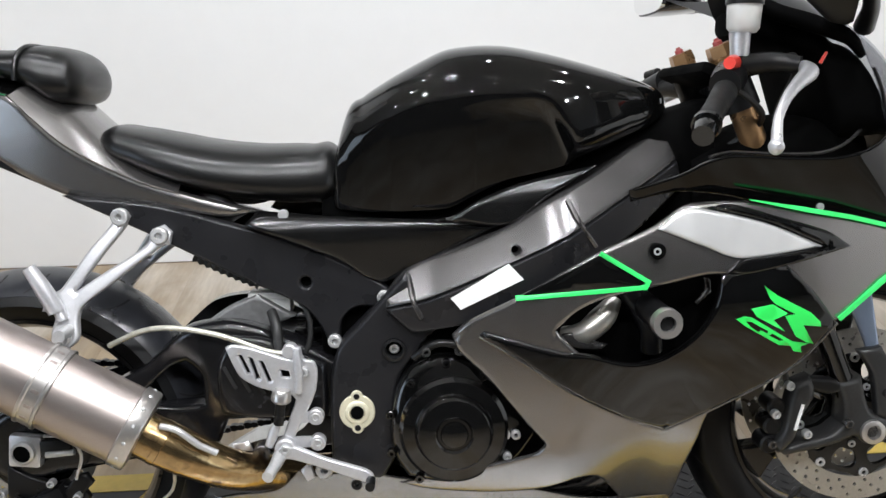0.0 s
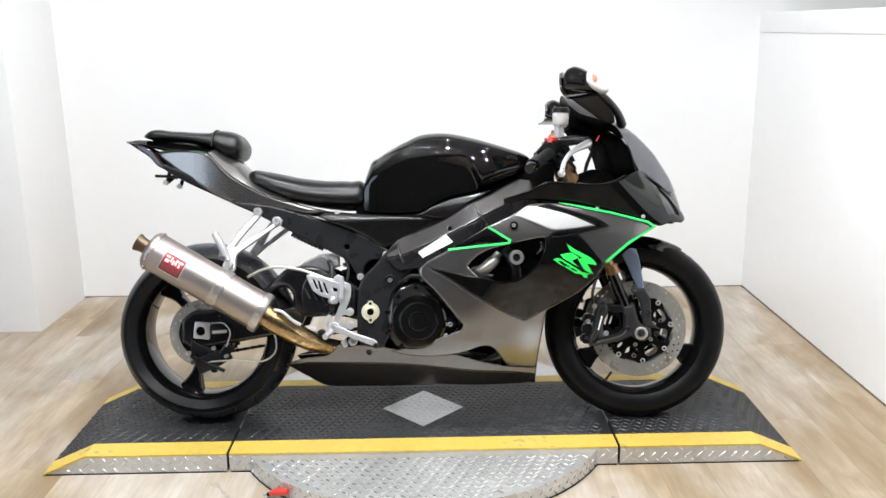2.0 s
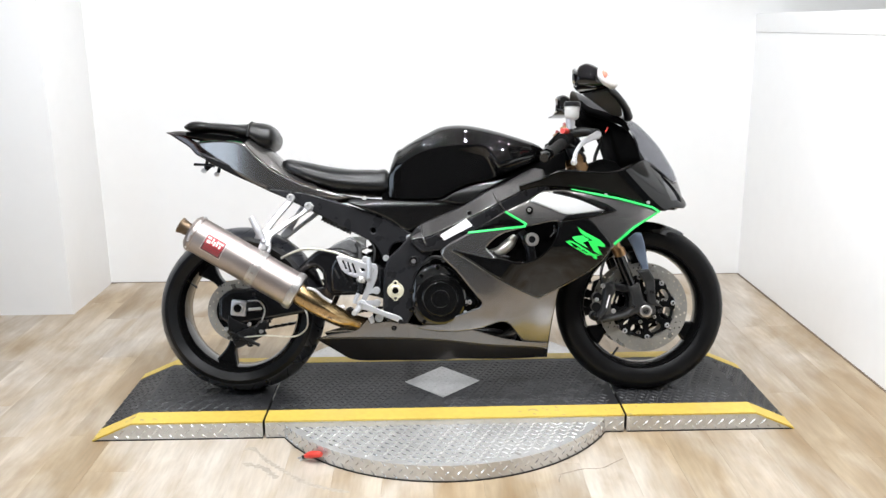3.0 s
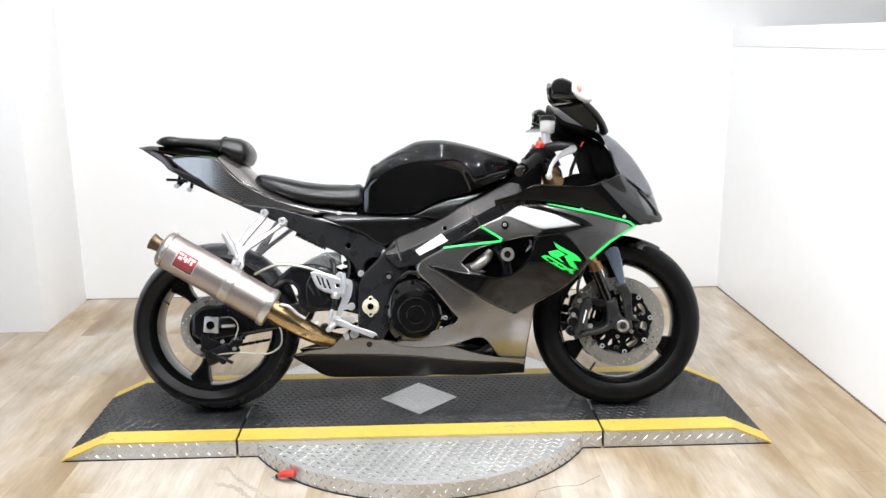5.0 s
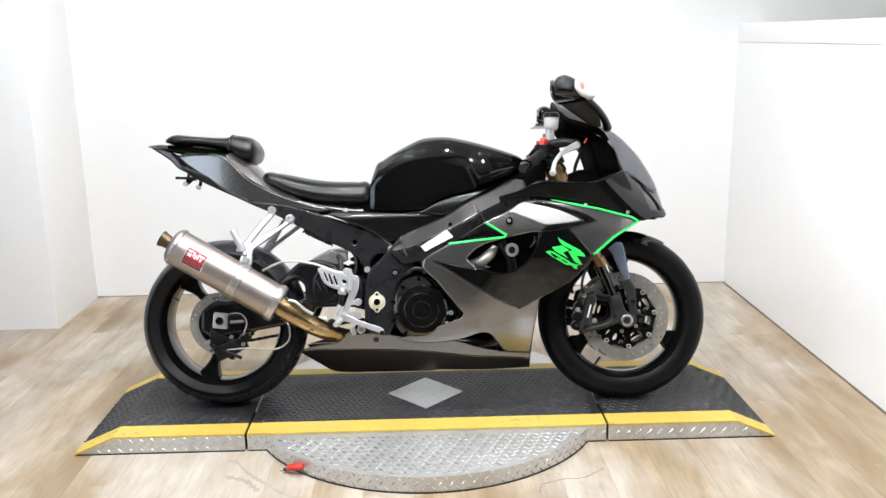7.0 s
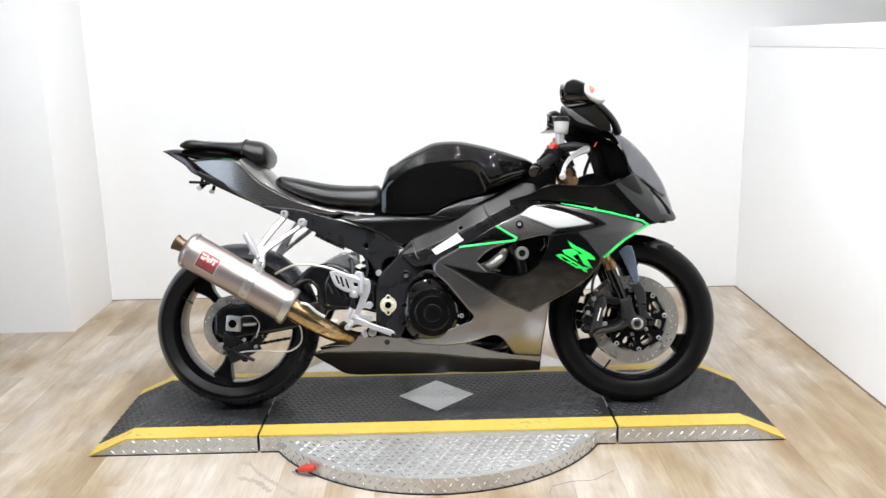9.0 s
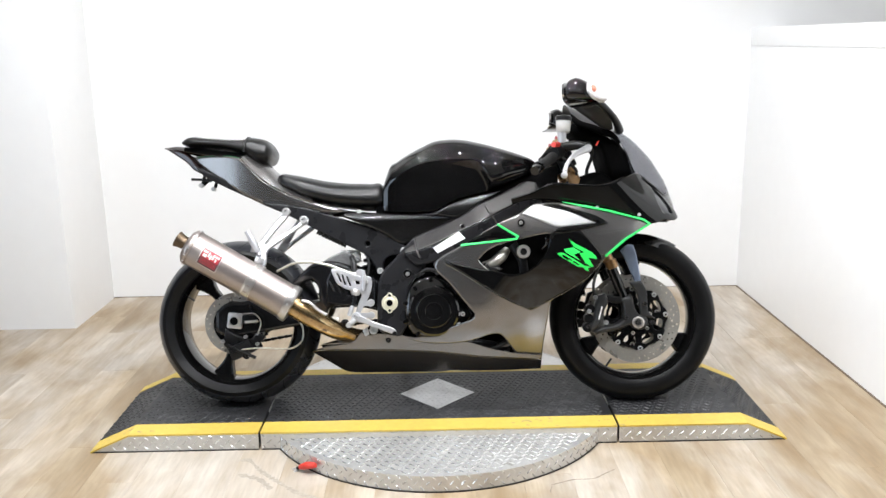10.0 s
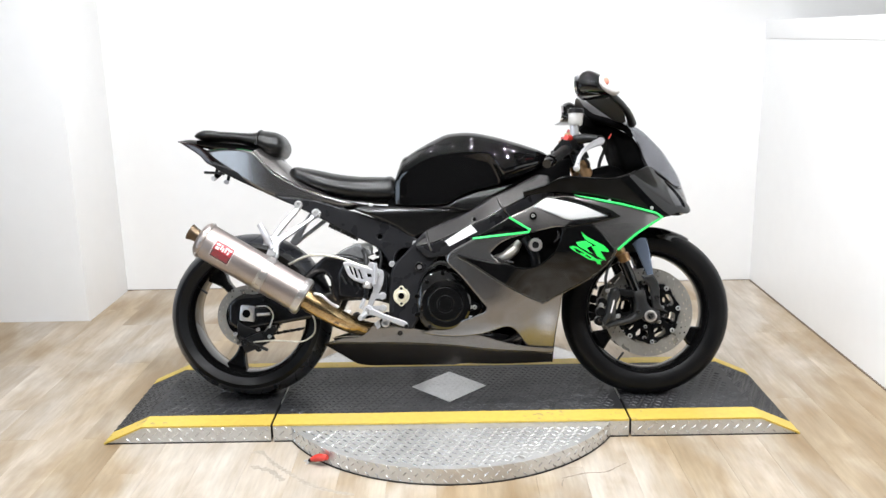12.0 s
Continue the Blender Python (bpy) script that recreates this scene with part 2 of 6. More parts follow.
def plank_material():
    """Washed beige plank with grain along y, knots and a shade of its own."""
    m = bpy.data.materials.new("beige_plank")
    m.use_nodes = True
    n, l = m.node_tree.nodes, m.node_tree.links
    b = n["Principled BSDF"]
    co, info = n.new("ShaderNodeTexCoord"), n.new("ShaderNodeObjectInfo")
    shift = n.new("ShaderNodeVectorMath")
    shift.operation = "MULTIPLY_ADD"
    shift.inputs[1].default_value = (37.0, 91.0, 13.0)
    comb = n.new("ShaderNodeCombineXYZ")
    for s in range(3):
        l.new(info.outputs["Random"], comb.inputs[s])
    l.new(comb.outputs[0], shift.inputs[0])
    l.new(co.outputs["Object"], shift.inputs[2])

    def tex(scale, sx, sy, detail=5, warp=0.0):
        mp = n.new("ShaderNodeMapping")
        mp.inputs["Scale"].default_value = (sx, sy, 1)
        l.new(shift.outputs[0], mp.inputs[0])
        t = n.new("ShaderNodeTexNoise")
        t.inputs["Scale"].default_value, t.inputs["Detail"].default_value, t.inputs["Distortion"].default_value = scale, detail, warp
        l.new(mp.outputs[0], t.inputs["Vector"])
        return t
    grain, cloud, knot = tex(30, 3.0, 0.3), tex(7, 1.3, 0.33, 6, 0.25), tex(6.0, 1.5, 0.5, 6, 0.5)
    ramp = n.new("ShaderNodeValToRGB")
    e = ramp.color_ramp.elements
    e[0].position, e[0].color = 0.3, (0.37, 0.297, 0.21, 1)
    e[1].position, e[1].color = 0.68, (0.58, 0.53, 0.46, 1)
    mid = e.new(0.48)
    mid.color = (0.455, 0.398, 0.328, 1)
    l.new(cloud.outputs[0], ramp.inputs[0])
    fine = n.new("ShaderNodeMapRange")
    fine.inputs[1].default_value, fine.inputs[2].default_value, fine.inputs[3].default_value, fine.inputs[4].default_value = 0.3, 0.7, 0.9, 1.08
    l.new(grain.outputs[0], fine.inputs[0])
    own = n.new("ShaderNodeMapRange")
    own.inputs[3].default_value, own.inputs[4].default_value = 0.9, 1.07
    l.new(info.outputs["Random"], own.inputs[0])
    mul = n.new("ShaderNodeMath")
    mul.operation = "MULTIPLY"
    l.new(fine.outputs[0], mul.inputs[0])
    l.new(own.outputs[0], mul.inputs[1])
    scale = n.new("ShaderNodeVectorMath")
    scale.operation = "SCALE"
    l.new(ramp.outputs[0], scale.inputs[0])
    l.new(mul.outputs[0], scale.inputs["Scale"])
    dark = n.new("ShaderNodeMapRange")
    dark.inputs[1].default_value, dark.inputs[2].default_value = 0.56, 0.76
    dark.inputs[4].default_value = 0.65
    l.new(knot.outputs[0], dark.inputs[0])
    mix = n.new("ShaderNodeMix")
    mix.data_type = "RGBA"
    l.new(dark.outputs[0], mix.inputs[0])
    l.new(scale.outputs[0], mix.inputs[6])
    mix.inputs[7].default_value = (0.3, 0.228, 0.15, 1)
    # yellowed and trodden patches that run over several planks
    place = n.new("ShaderNodeNewGeometry")
    patch = n.new("ShaderNodeTexNoise")
    patch.inputs["Scale"].default_value, patch.inputs["Detail"].default_value, patch.inputs["Distortion"].default_value = 2.1, 7, 0.7
    stretch = n.new("ShaderNodeMapping")
    stretch.inputs["Scale"].default_value = (1.0, 0.55, 1.0)
    l.new(place.outputs["Position"], stretch.inputs[0])
    l.new(stretch.outputs[0], patch.inputs["Vector"])
    aged = n.new("ShaderNodeMapRange")
    aged.inputs[1].default_value, aged.inputs[2].default_value, aged.inputs[4].default_value = 0.42, 0.6, 0.95
    l.new(patch.outputs[0], aged.inputs[0])
    worn = n.new("ShaderNodeMix")
    worn.data_type, worn.blend_type = "RGBA", "MULTIPLY"
    l.new(aged.outputs[0], worn.inputs[0])
    l.new(mix.outputs[2], worn.inputs[6])
    worn.inputs[7].default_value = (0.72, 0.61, 0.45, 1)
    l.new(worn.outputs[2], b.inputs["Base Color"])
    b.inputs["Roughness"].default_value = 0.42
    bp = n.new("ShaderNodeBump")
    bp.inputs["Distance"].default_value = 0.0004
    l.new(grain.outputs[0], bp.inputs["Height"])
    l.new(bp.outputs[0], b.inputs["Normal"])
    return m


PLANK = plank_material()


# ---- mesh helpers ----
def finish(name, bm, mat, parent=None, label="", angle=38):
    bmesh.ops.recalc_face_normals(bm, faces=bm.faces)
    me = bpy.data.meshes.new(name)
    bm.to_mesh(me)
    bm.free()
    me.materials.append(mat)
    me.shade_smooth()
    me.set_sharp_from_angle(angle=radians(angle))
    ob = new(name, me)
    ob.parent = parent
    if label:
        tagged(ob, label)
    return ob


def part(name, bm, mat, parent, label=""):
    return finish(name, bm, mat, parent, label)


def raw(verts, faces):
    bm = bmesh.new()
    vs = [bm.verts.new(v) for v in verts]
    for f in faces:
        if len(set(f)) > 2:
            try:
                bm.faces.new([vs[i] for i in f])
            except ValueError:
                pass
    return bm


def curve(pts, closed=False, step=0.01, corner=48):
    """Points along a smooth line through pts, sharp where it turns by more than corner degrees."""
    p = [np.array(q, float) for q in pts]
    n = len(p)
    if closed:
        def turn(i):
            a, b = p[i] - p[i - 1], p[(i + 1) % n] - p[i]
            c = a @ b / (np.linalg.norm(a) * np.linalg.norm(b) + 1e-9)
            return math.degrees(math.acos(max(-1, min(1, c))))
        sharp = [turn(i) > corner for i in range(n)]
    else:
        sharp = [False] * n
    out = []
    for i in range(n if closed else n - 1):
        p1, p2 = p[i], p[(i + 1) % n]
        p0 = p[i - 1] if (closed or i) and not sharp[i] else 2 * p1 - p2
        j = (i + 2) % n
        p3 = p[j] if (closed or i + 2 < n) and not sharp[(i + 1) % n] else 2 * p2 - p1
        k = max(1, int(np.linalg.norm(p2 - p1) / step))
        d1, d2 = (p2 - p0) / 2, (p3 - p1) / 2
        ln = np.linalg.norm(p2 - p1)
        d1 *= min(1, ln / (np.linalg.norm(d1) + 1e-9))
        d2 *= min(1, ln / (np.linalg.norm(d2) + 1e-9))
        for s in range(k):
            t = s / k
            out.append((2 * t**3 - 3 * t**2 + 1) * p1 + (t**3 - 2 * t**2 + t) * d1 + (3 * t**2 - 2 * t**3) * p2 + (t**3 - t**2) * d2)
    if not closed:
        out.append(p[-1])
    return np.array(out)


def inside(pts, loop):
    x, y = pts[:, 0], pts[:, 1]
    a, b = loop, np.roll(loop, -1, 0)
    hit = np.zeros(len(pts), bool)
    for (x1, y1), (x2, y2) in zip(a, b):
        if y1 != y2:
            hit ^= ((y1 > y) != (y2 > y)) & (x < (x2 - x1) * (y - y1) / (y2 - y1) + x1)
    return hit


def edge_gap(pts, loops):
    best = np.full(len(pts), 9.0)
    for loop in loops:
        a, b = loop, np.roll(loop, -1, 0)
        for p, q in zip(a, b):
            d = q - p
            t = np.clip(((pts - p) @ d) / (d @ d + 1e-12), 0, 1)
            best = np.minimum(best, np.linalg.norm(pts - (p + t[:, None] * d), axis=1))
    return best


def plate_mesh(outline, surface, thick, holes=(), rnd=0.004, grid=0.016, step=0.009, corner=48, smooth=True):
    """A curved plate in the u-w plane: its outer face lies at surface(u, w) to the right of the bike's middle, its rim is rounded."""
    loops = []
    for k, lp in enumerate((outline, *holes)):
        c = curve(lp, True, step, corner) if smooth else np.array(lp, float)
        area = (c[:, 0] * np.roll(c[:, 1], -1) - c[:, 1] * np.roll(c[:, 0], -1)).sum()
        loops.append(c if (area > 0) == (k == 0) else c[::-1])
    pts = [tuple(q) for lp in loops for q in lp]
    edges, at = [], 0
    for lp in loops:
        m = len(lp)
        edges += [(at + i, at + (i + 1) % m) for i in range(m)]
        at += m
    extra = []
    if rnd:
        for lp in loops:
            tang = np.roll(lp, -1, 0) - np.roll(lp, 1, 0)
            nrm = np.stack([-tang[:, 1], tang[:, 0]], 1) / (np.linalg.norm(tang, axis=1)[:, None] + 1e-9)
            for f in (0.3, 0.7, 1.0, 1.45):
                q = lp + nrm * rnd * f
                extra.append(q[edge_gap(q, loops) > rnd * f * 0.9])
    if grid:
        lo, hi = loops[0].min(0), loops[0].max(0)
        gx, gy = np.meshgrid(np.arange(lo[0], hi[0], grid), np.arange(lo[1], hi[1], grid))
        g = np.stack([gx.ravel(), gy.ravel()], 1) + 0.13 * grid
        g = g[inside(g, loops[0])]
        for h in loops[1:]:
            g = g[~inside(g, h)]
        if len(g):
            g = g[edge_gap(g, loops) > max(rnd * 1.8, grid * 0.4)]
        extra.append(g)
    for e in extra:
        pts += [tuple(q) for q in e[inside(e, loops[0])]] if len(e) else []
    res = delaunay_2d_cdt([Vector(q) for q in pts], edges, [], 0, 1e-6)
    v2, faces = np.array([tuple(v) for v in res[0]]), res[2]
    mid = np.array([v2[list(q)].mean(0) for q in faces])
    keep = inside(mid, loops[0])
    for h in loops[1:]:
        keep &= ~inside(mid, h)
    faces = [q for q, k in zip(faces, keep) if k]
    d = edge_gap(v2, loops)
    drop = rnd * (1 - np.sqrt(np.clip(1 - np.clip(1 - d / rnd, 0, 1) ** 2, 0, 1))) if rnd else 0 * d
    o = np.array([surface(u, w) for u, w in v2])
    front = [(u, -(a - b), w) for (u, w), a, b in zip(v2, o, drop)]
    back = [(u, -(a - thick), w) for (u, w), a in zip(v2, o)]
    n = len(v2)
    fs = [tuple(f) for f in faces] + [tuple(i + n for i in f[::-1]) for f in faces]
    count = {}
    for f in faces:
        for i in range(len(f)):
            a, b = f[i], f[(i + 1) % len(f)]
            count[(min(a, b), max(a, b))] = count.get((min(a, b), max(a, b)), 0) + 1
    fs += [(a, b, b + n, a + n) for (a, b), c in count.items() if c == 1]
    return front + back, fs


def flat(value):
    return lambda u, w: value


def plate(name, outline, surface, thick, mat, parent, label="", holes=(), rnd=0.004, grid=0.016, both=False, step=0.009, corner=48, smooth=True):
    v, f = plate_mesh(outline, surface, thick, holes, rnd, grid, step, corner, smooth)
    ob = finish(name, raw(v, f), mat, parent, label)
    if both:
        finish(name, raw([(x, -y, z) for x, y, z in v], f), mat, parent, label)
    return ob


def smooth_table(rows, n):
    """Rows of numbers, the first rising, drawn out smoothly to n rows."""
    r = np.array(rows, float)
    x = r[:, 0]
    slope = np.gradient(r, x, axis=0)
    xs = np.linspace(x[0], x[-1], n)
    out = []
    for q in xs:
        i = min(max(np.searchsorted(x, q) - 1, 0), len(x) - 2)
        h = x[i + 1] - x[i]
        t = (q - x[i]) / h
        v = (2 * t**3 - 3 * t**2 + 1) * r[i] + (t**3 - 2 * t**2 + t) * h * slope[i] + (3 * t**2 - 2 * t**3) * r[i + 1] + (t**3 - t**2) * h * slope[i + 1]
        out.append(v)
    return np.array(out)


def loft_mesh(rows, n=40, around=36, power=2.6):
    """A body along u from rows of (u, low, high, half width, width at the top as a share)."""
    v, f = [], []
    tab = smooth_table(rows, n)
    for u, lo, hi, hw, top in tab:
        hi = max(hi, lo + 0.002)
        hw = max(hw, 0.002)
        for k in range(around):
            a = 2 * math.pi * k / around
            c, s = math.cos(a), math.sin(a)
            y = math.copysign(abs(c) ** (2 / power), c)
            z = math.copysign(abs(s) ** (2 / power), s)
            share = 1 + (top - 1) * (z + 1) / 2
            v.append((u, y * hw * share, (lo + hi) / 2 + z * (hi - lo) / 2))
    for i in range(n - 1):
        for k in range(around):
            a, b = i * around + k, i * around + (k + 1) % around
            f.append((a, b, b + around, a + around))
    f.append(tuple(range(around)))
    f.append(tuple(range((n - 1) * around, n * around)))
    return v, f


def loft(name, rows, mat, parent, label="", n=40, around=36, power=2.6, off=0.0):
    v, f = loft_mesh(rows, n, around, power)
    return finish(name, raw([(x, y - off, z) for x, y, z in v], f), mat, parent, label)


def tube_mesh(pts, radii, around=14, smooth=True, step=0.012):
    c = curve(pts, False, step) if smooth and len(pts) > 2 else np.array(pts, float)
    n = len(c)
    seg = np.r_[0, np.cumsum(np.linalg.norm(np.diff(c, axis=0), axis=1))]
    if np.isscalar(radii):
        radii = [radii, radii]
    rr = np.interp(seg / seg[-1], np.linspace(0, 1, len(radii)), radii)
    v, f, side = [], [], None
    for i in range(n):
        d = c[min(i + 1, n - 1)] - c[max(i - 1, 0)]
        d /= np.linalg.norm(d) + 1e-12
        if side is None:
            side = np.cross(d, (0.1, 0.2, 0.97) if abs(d[2]) < 0.9 else (1, 0, 0))
        side = side - (side @ d) * d
        side /= np.linalg.norm(side) + 1e-12
        up = np.cross(d, side)
        for k in range(around):
            a = 2 * math.pi * k / around
            v.append(tuple(c[i] + rr[i] * (math.cos(a) * side + math.sin(a) * up)))
    for i in range(n - 1):
        for k in range(around):
            a, b = i * around + k, i * around + (k + 1) % around
            f.append((a, b, b + around, a + around))
    f += [tuple(range(around)), tuple(range((n - 1) * around, n * around))]
    return v, f


def tube(name, pts, radii, mat, parent, label="", around=14, smooth=True):
    """A round bar through pts given as (u, out, w)."""
    v, f = tube_mesh([(u, -o, w) for u, o, w in pts], radii, around, smooth)
    return finish(name, raw(v, f), mat, parent, label)


def lathe_mesh(profile, centre, axis=(0, 1, 0), around=64, closed=False):
    """Turns a profile of (radius, place along the axis) about the axis."""
    ax = Vector(axis).normalized()
    side = ax.orthogonal().normalized()
    up = ax.cross(side)
    c = Vector(centre)
    v, f = [], []
    m = len(profile)
    for k in range(around):
        a = 2 * math.pi * k / around
        d = side * math.cos(a) + up * math.sin(a)
        v += [tuple(c + d * r + ax * h) for r, h in profile]
    for k in range(around):
        k2 = (k + 1) % around
        for i in range(m if closed else m - 1):
            j = (i + 1) % m
            f.append((k * m + i, k2 * m + i, k2 * m + j, k * m + j))
    if not closed:
        f.append(tuple(k * m for k in range(around)))
        f.append(tuple(k * m + m - 1 for k in range(around)))
    return v, f


def lathe(name, profile, centre, mat, parent, label="", axis=(0, 1, 0), around=48, closed=False):
    v, f = lathe_mesh(profile, centre, axis, around, closed)
    return finish(name, raw(v, f), mat, parent, label)


def cap(name, u, out, w, r, depth, mat, parent, label="", around=24, bevel=0.15, hollow=0.0):
    """A round boss whose face looks to the right of the bike; hollow: the radius of a socket in it."""
    b = bevel * min(r, depth)
    prof = [(r, depth), (r, b), (r - b, 0)]
    if hollow:
        prof += [(hollow, 0), (hollow * 0.95, depth * 0.5)]
    return lathe(name, prof, (u, -out, w), mat, parent, label, (0, 1, 0), around)


def box_mesh(size, m, bevel=0.0):
    bm = bmesh.new()
    bmesh.ops.create_cube(bm, size=1)
    bmesh.ops.scale(bm, vec=size, verts=bm.verts)
    if bevel:
        bmesh.ops.bevel(bm, geom=bm.edges[:], offset=bevel, segments=2, affect="EDGES", profile=0.6)
    bmesh.ops.transform(bm, matrix=m, verts=bm.verts)
    return bm


def box(name, size, m, mat, parent, label="", bevel=0.0):
    return finish(name, box_mesh(size, m, bevel), mat, parent, label)


def stroke(pts, width, ends=0.0):
    """The outline of a band along pts; ends: how far its start is drawn to a point."""
    p = np.array(pts, float)
    n = len(p)
    left, right = [], []
    for i in range(n):
        d0 = p[i] - p[i - 1] if i else p[1] - p[0]
        d1 = p[i + 1] - p[i] if i < n - 1 else p[-1] - p[-2]
        d0, d1 = d0 / np.linalg.norm(d0), d1 / np.linalg.norm(d1)
        nn = np.array([-(d0 + d1)[1], (d0 + d1)[0]])
        nn /= np.linalg.norm(nn)
        k = 1 / max(0.5, nn @ np.array([-d0[1], d0[0]]))
        if i == 0:
            k *= 1 - ends
        left.append(p[i] + nn * width / 2 * k)
        right.append(p[i] - nn * width / 2 * k)
    return [tuple(q) for q in left + right[::-1]]


def hood(name, centre, edge, reach, mat, parent, label="", n=30, across=17, power=2.0, thick=0.003):
    """A shell over the bike's middle: a ridge line of (u, w) and an edge line reach metres out on either side."""
    c, e = np.array(centre, float), np.array(edge, float)
    t = np.linspace(0, 1, n)

    def along(p):
        q = curve(p, False, 0.004)
        s = np.r_[0, np.cumsum(np.linalg.norm(np.diff(q, axis=0), axis=1))]
        return np.stack([np.interp(t * s[-1], s, q[:, k]) for k in range(2)], 1)
    cc, ee = along(c), along(e)
    rr = np.interp(t, np.linspace(0, 1, len(reach)), reach) if not np.isscalar(reach) else np.full(n, reach)
    f = []
    s = np.linspace(-1, 1, across)
    a = (np.abs(s) ** power)[None, :, None]
    q = cc[:, None, :] * (1 - a) + ee[:, None, :] * a
    skin = np.stack([q[..., 0], s[None, :] * rr[:, None], q[..., 1]], 2)
    nrm = np.cross(np.gradient(skin, axis=0), np.gradient(skin, axis=1))
    nrm /= np.linalg.norm(nrm, axis=2)[..., None] + 1e-12
    if nrm[n // 2, across // 2, 2] < 0:
        nrm = -nrm
    v = [tuple(p) for p in skin.reshape(-1, 3)] + [tuple(p) for p in (skin - nrm * thick).reshape(-1, 3)]
    m = n * across
    for lay in range(2):
        for i in range(n - 1):
            for k in range(across - 1):
                a = lay * m + i * across + k
                f.append((a, a + 1, a + across + 1, a + across))
    for i in range(n - 1):
        for k in (0, across - 1):
            a = i * across + k
            f.append((a, a + across, a + across + m, a + m))
    for k in range(across - 1):
        for i in (0, n - 1):
            a = i * across + k
            f.append((a, a + 1, a + 1 + m, a + m))
    return finish(name, raw(v, f), mat, parent, label)


# ---- the room ----
def slab(name, lo, hi, mat, label, category="wall", bevel=0.0):
    size = [b - a for a, b in zip(lo, hi)]
    m = Matrix.Translation([(a + b) / 2 for a, b in zip(lo, hi)])
    return tagged(box(name, size, m, mat, None, "", bevel), label, category, kind="structure")


BACK, RIGHT, PIER_X, PIER_Y = 1.56, RIGHT_WALL, -1.742, 1.035
slab("wall_north", (PIER_X, BACK, -0.02), (2.6, BACK + 0.12, CEILING), WALL_WHITE, "smooth white painted back wall of the booth")
slab("wall_pier", (-3.3, PIER_Y, -0.02), (PIER_X, BACK + 0.12, CEILING), WALL_WHITE, "white painted wall pier standing forward of the back wall", bevel=0.004)
slab("wall_east", (RIGHT, -1.6, -0.02), (RIGHT + 0.12, BACK, 1.27), WALL_WHITE, "white painted half-height partition wall")
slab("floor_joint", (RIGHT - 0.007, -1.6, -0.002), (RIGHT, BACK - 0.006, 0.004), FLOOR_JOINT, "dark brown joint between floor and partition wall", "trim")
slab("floor_joint", (PIER_X, BACK - 0.006, -0.002), (RIGHT - 0.007, BACK, 0.002), FLOOR_JOINT, "dark brown joint between floor and back wall", "trim")
slab("wall_cap", (RIGHT - 0.005, -1.6, 1.27), (RIGHT + 0.132, BACK, 1.362), WALL_WHITE, "white painted cap board along the partition wall", "trim", 0.006)
slab("wall_beyond", (2.48, -1.48, -0.02), (2.6, BACK, CEILING), WALL_BEIGE, "beige-grey painted wall of the space beyond the partition")


def windowed(name, number, x, y0, y1, a, b, low, high, away):
    """A side wall with one window from y = a to b; daylight stands outside it, on the side away."""
    slab(name, (x, y0, -0.02), (x + 0.12, a, CEILING), WALL_GREY, "plain grey showroom side wall")
    slab(name, (x, b, -0.02), (x + 0.12, y1, CEILING), WALL_GREY, "plain grey showroom side wall")
    slab(name, (x, a, -0.02), (x + 0.12, b, low), WALL_GREY, "plain grey wall under the window")
    slab(name, (x, a, high), (x + 0.12, b, CEILING), WALL_GREY, "plain grey wall over the window")
    w = tagged(new(number), "white framed showroom window with daylight behind it", "window", kind="structure")
    for k in range(4):
        y = a + 0.03 + (b - a - 0.06) * k / 3
        box("window_frame", (0.07, 0.06, high - low), pose(x + 0.06, y, (low + high) / 2), LAMP_CASE, w, "", 0.004)
    for z in (low + 0.03, high - 0.03):
        box("window_frame", (0.066, b - a - 0.004, 0.06), pose(x + 0.06, (a + b) / 2, z), LAMP_CASE, w, "", 0.004)
    slab("backdrop", (x + 0.06 + away * 0.25, a - 0.5, low - 0.3), (x + 0.1 + away * 0.25, b + 0.5, high + 0.3), DAYLIGHT, "plain pale daylight outside the window", "backdrop")


windowed("wall_west", "window_1", -3.42, -5.4, BACK + 0.12, -3.4, -1.3, 0.5, 2.4, -1)
slab("wall_south", (-3.42, -5.52, -0.02), (4.4, -5.4, CEILING), WALL_GREY, "plain grey showroom wall")
windowed("wall_far_east", "window_2", 4.4, -5.52, -1.48, -4.8, -2.2, 0.5, 2.4, 1)
slab("wall_return", (RIGHT + 0.132, -1.6, -0.02), (4.4, -1.48, CEILING), WALL_GREY, "plain grey showroom wall return")
slab("ceiling", (-3.42, -5.52, CEILING), (4.52, BACK + 0.12, CEILING + 0.1), CEILING_PAINT, "plain pale ceiling", "ceiling")
slab("floor", (-3.42, -5.52, -0.06), (4.52, BACK + 0.12, -0.004), PLANK, "washed beige wood plank floor", "floor")

lamp_case = None
for sx, sy, watts in SPOTS:
    if lamp_case is None:
        lamp_case = tagged(new("ceiling_spot"), "small round white recessed ceiling spot, lit", "ceiling light", "ceiling spots")
        lathe("housing", [(0.05, 0.0), (0.05, -0.05), (0.045, -0.06), (0.038, -0.06), (0.038, -0.01)], (0, 0, 0), LAMP_CASE, lamp_case, "", (0, 0, 1), 32)
        lathe("lens", [(0.036, -0.02), (0.036, -0.026), (0.02, -0.03)], (0, 0, 0), LAMP_GLOW, lamp_case, "glowing lens", (0, 0, 1), 32)
        lamp_case.matrix_basis = pose(sx, sy, CEILING)
    else:
        copy_thing(lamp_case, pose(sx, sy, CEILING))


# ---- the display platform ----
DECK, DX, DNEAR, DFAR, BEND, TIP, GAP = 0.062, 0.008, -0.305, 0.262, 1.035, 1.168, 0.6


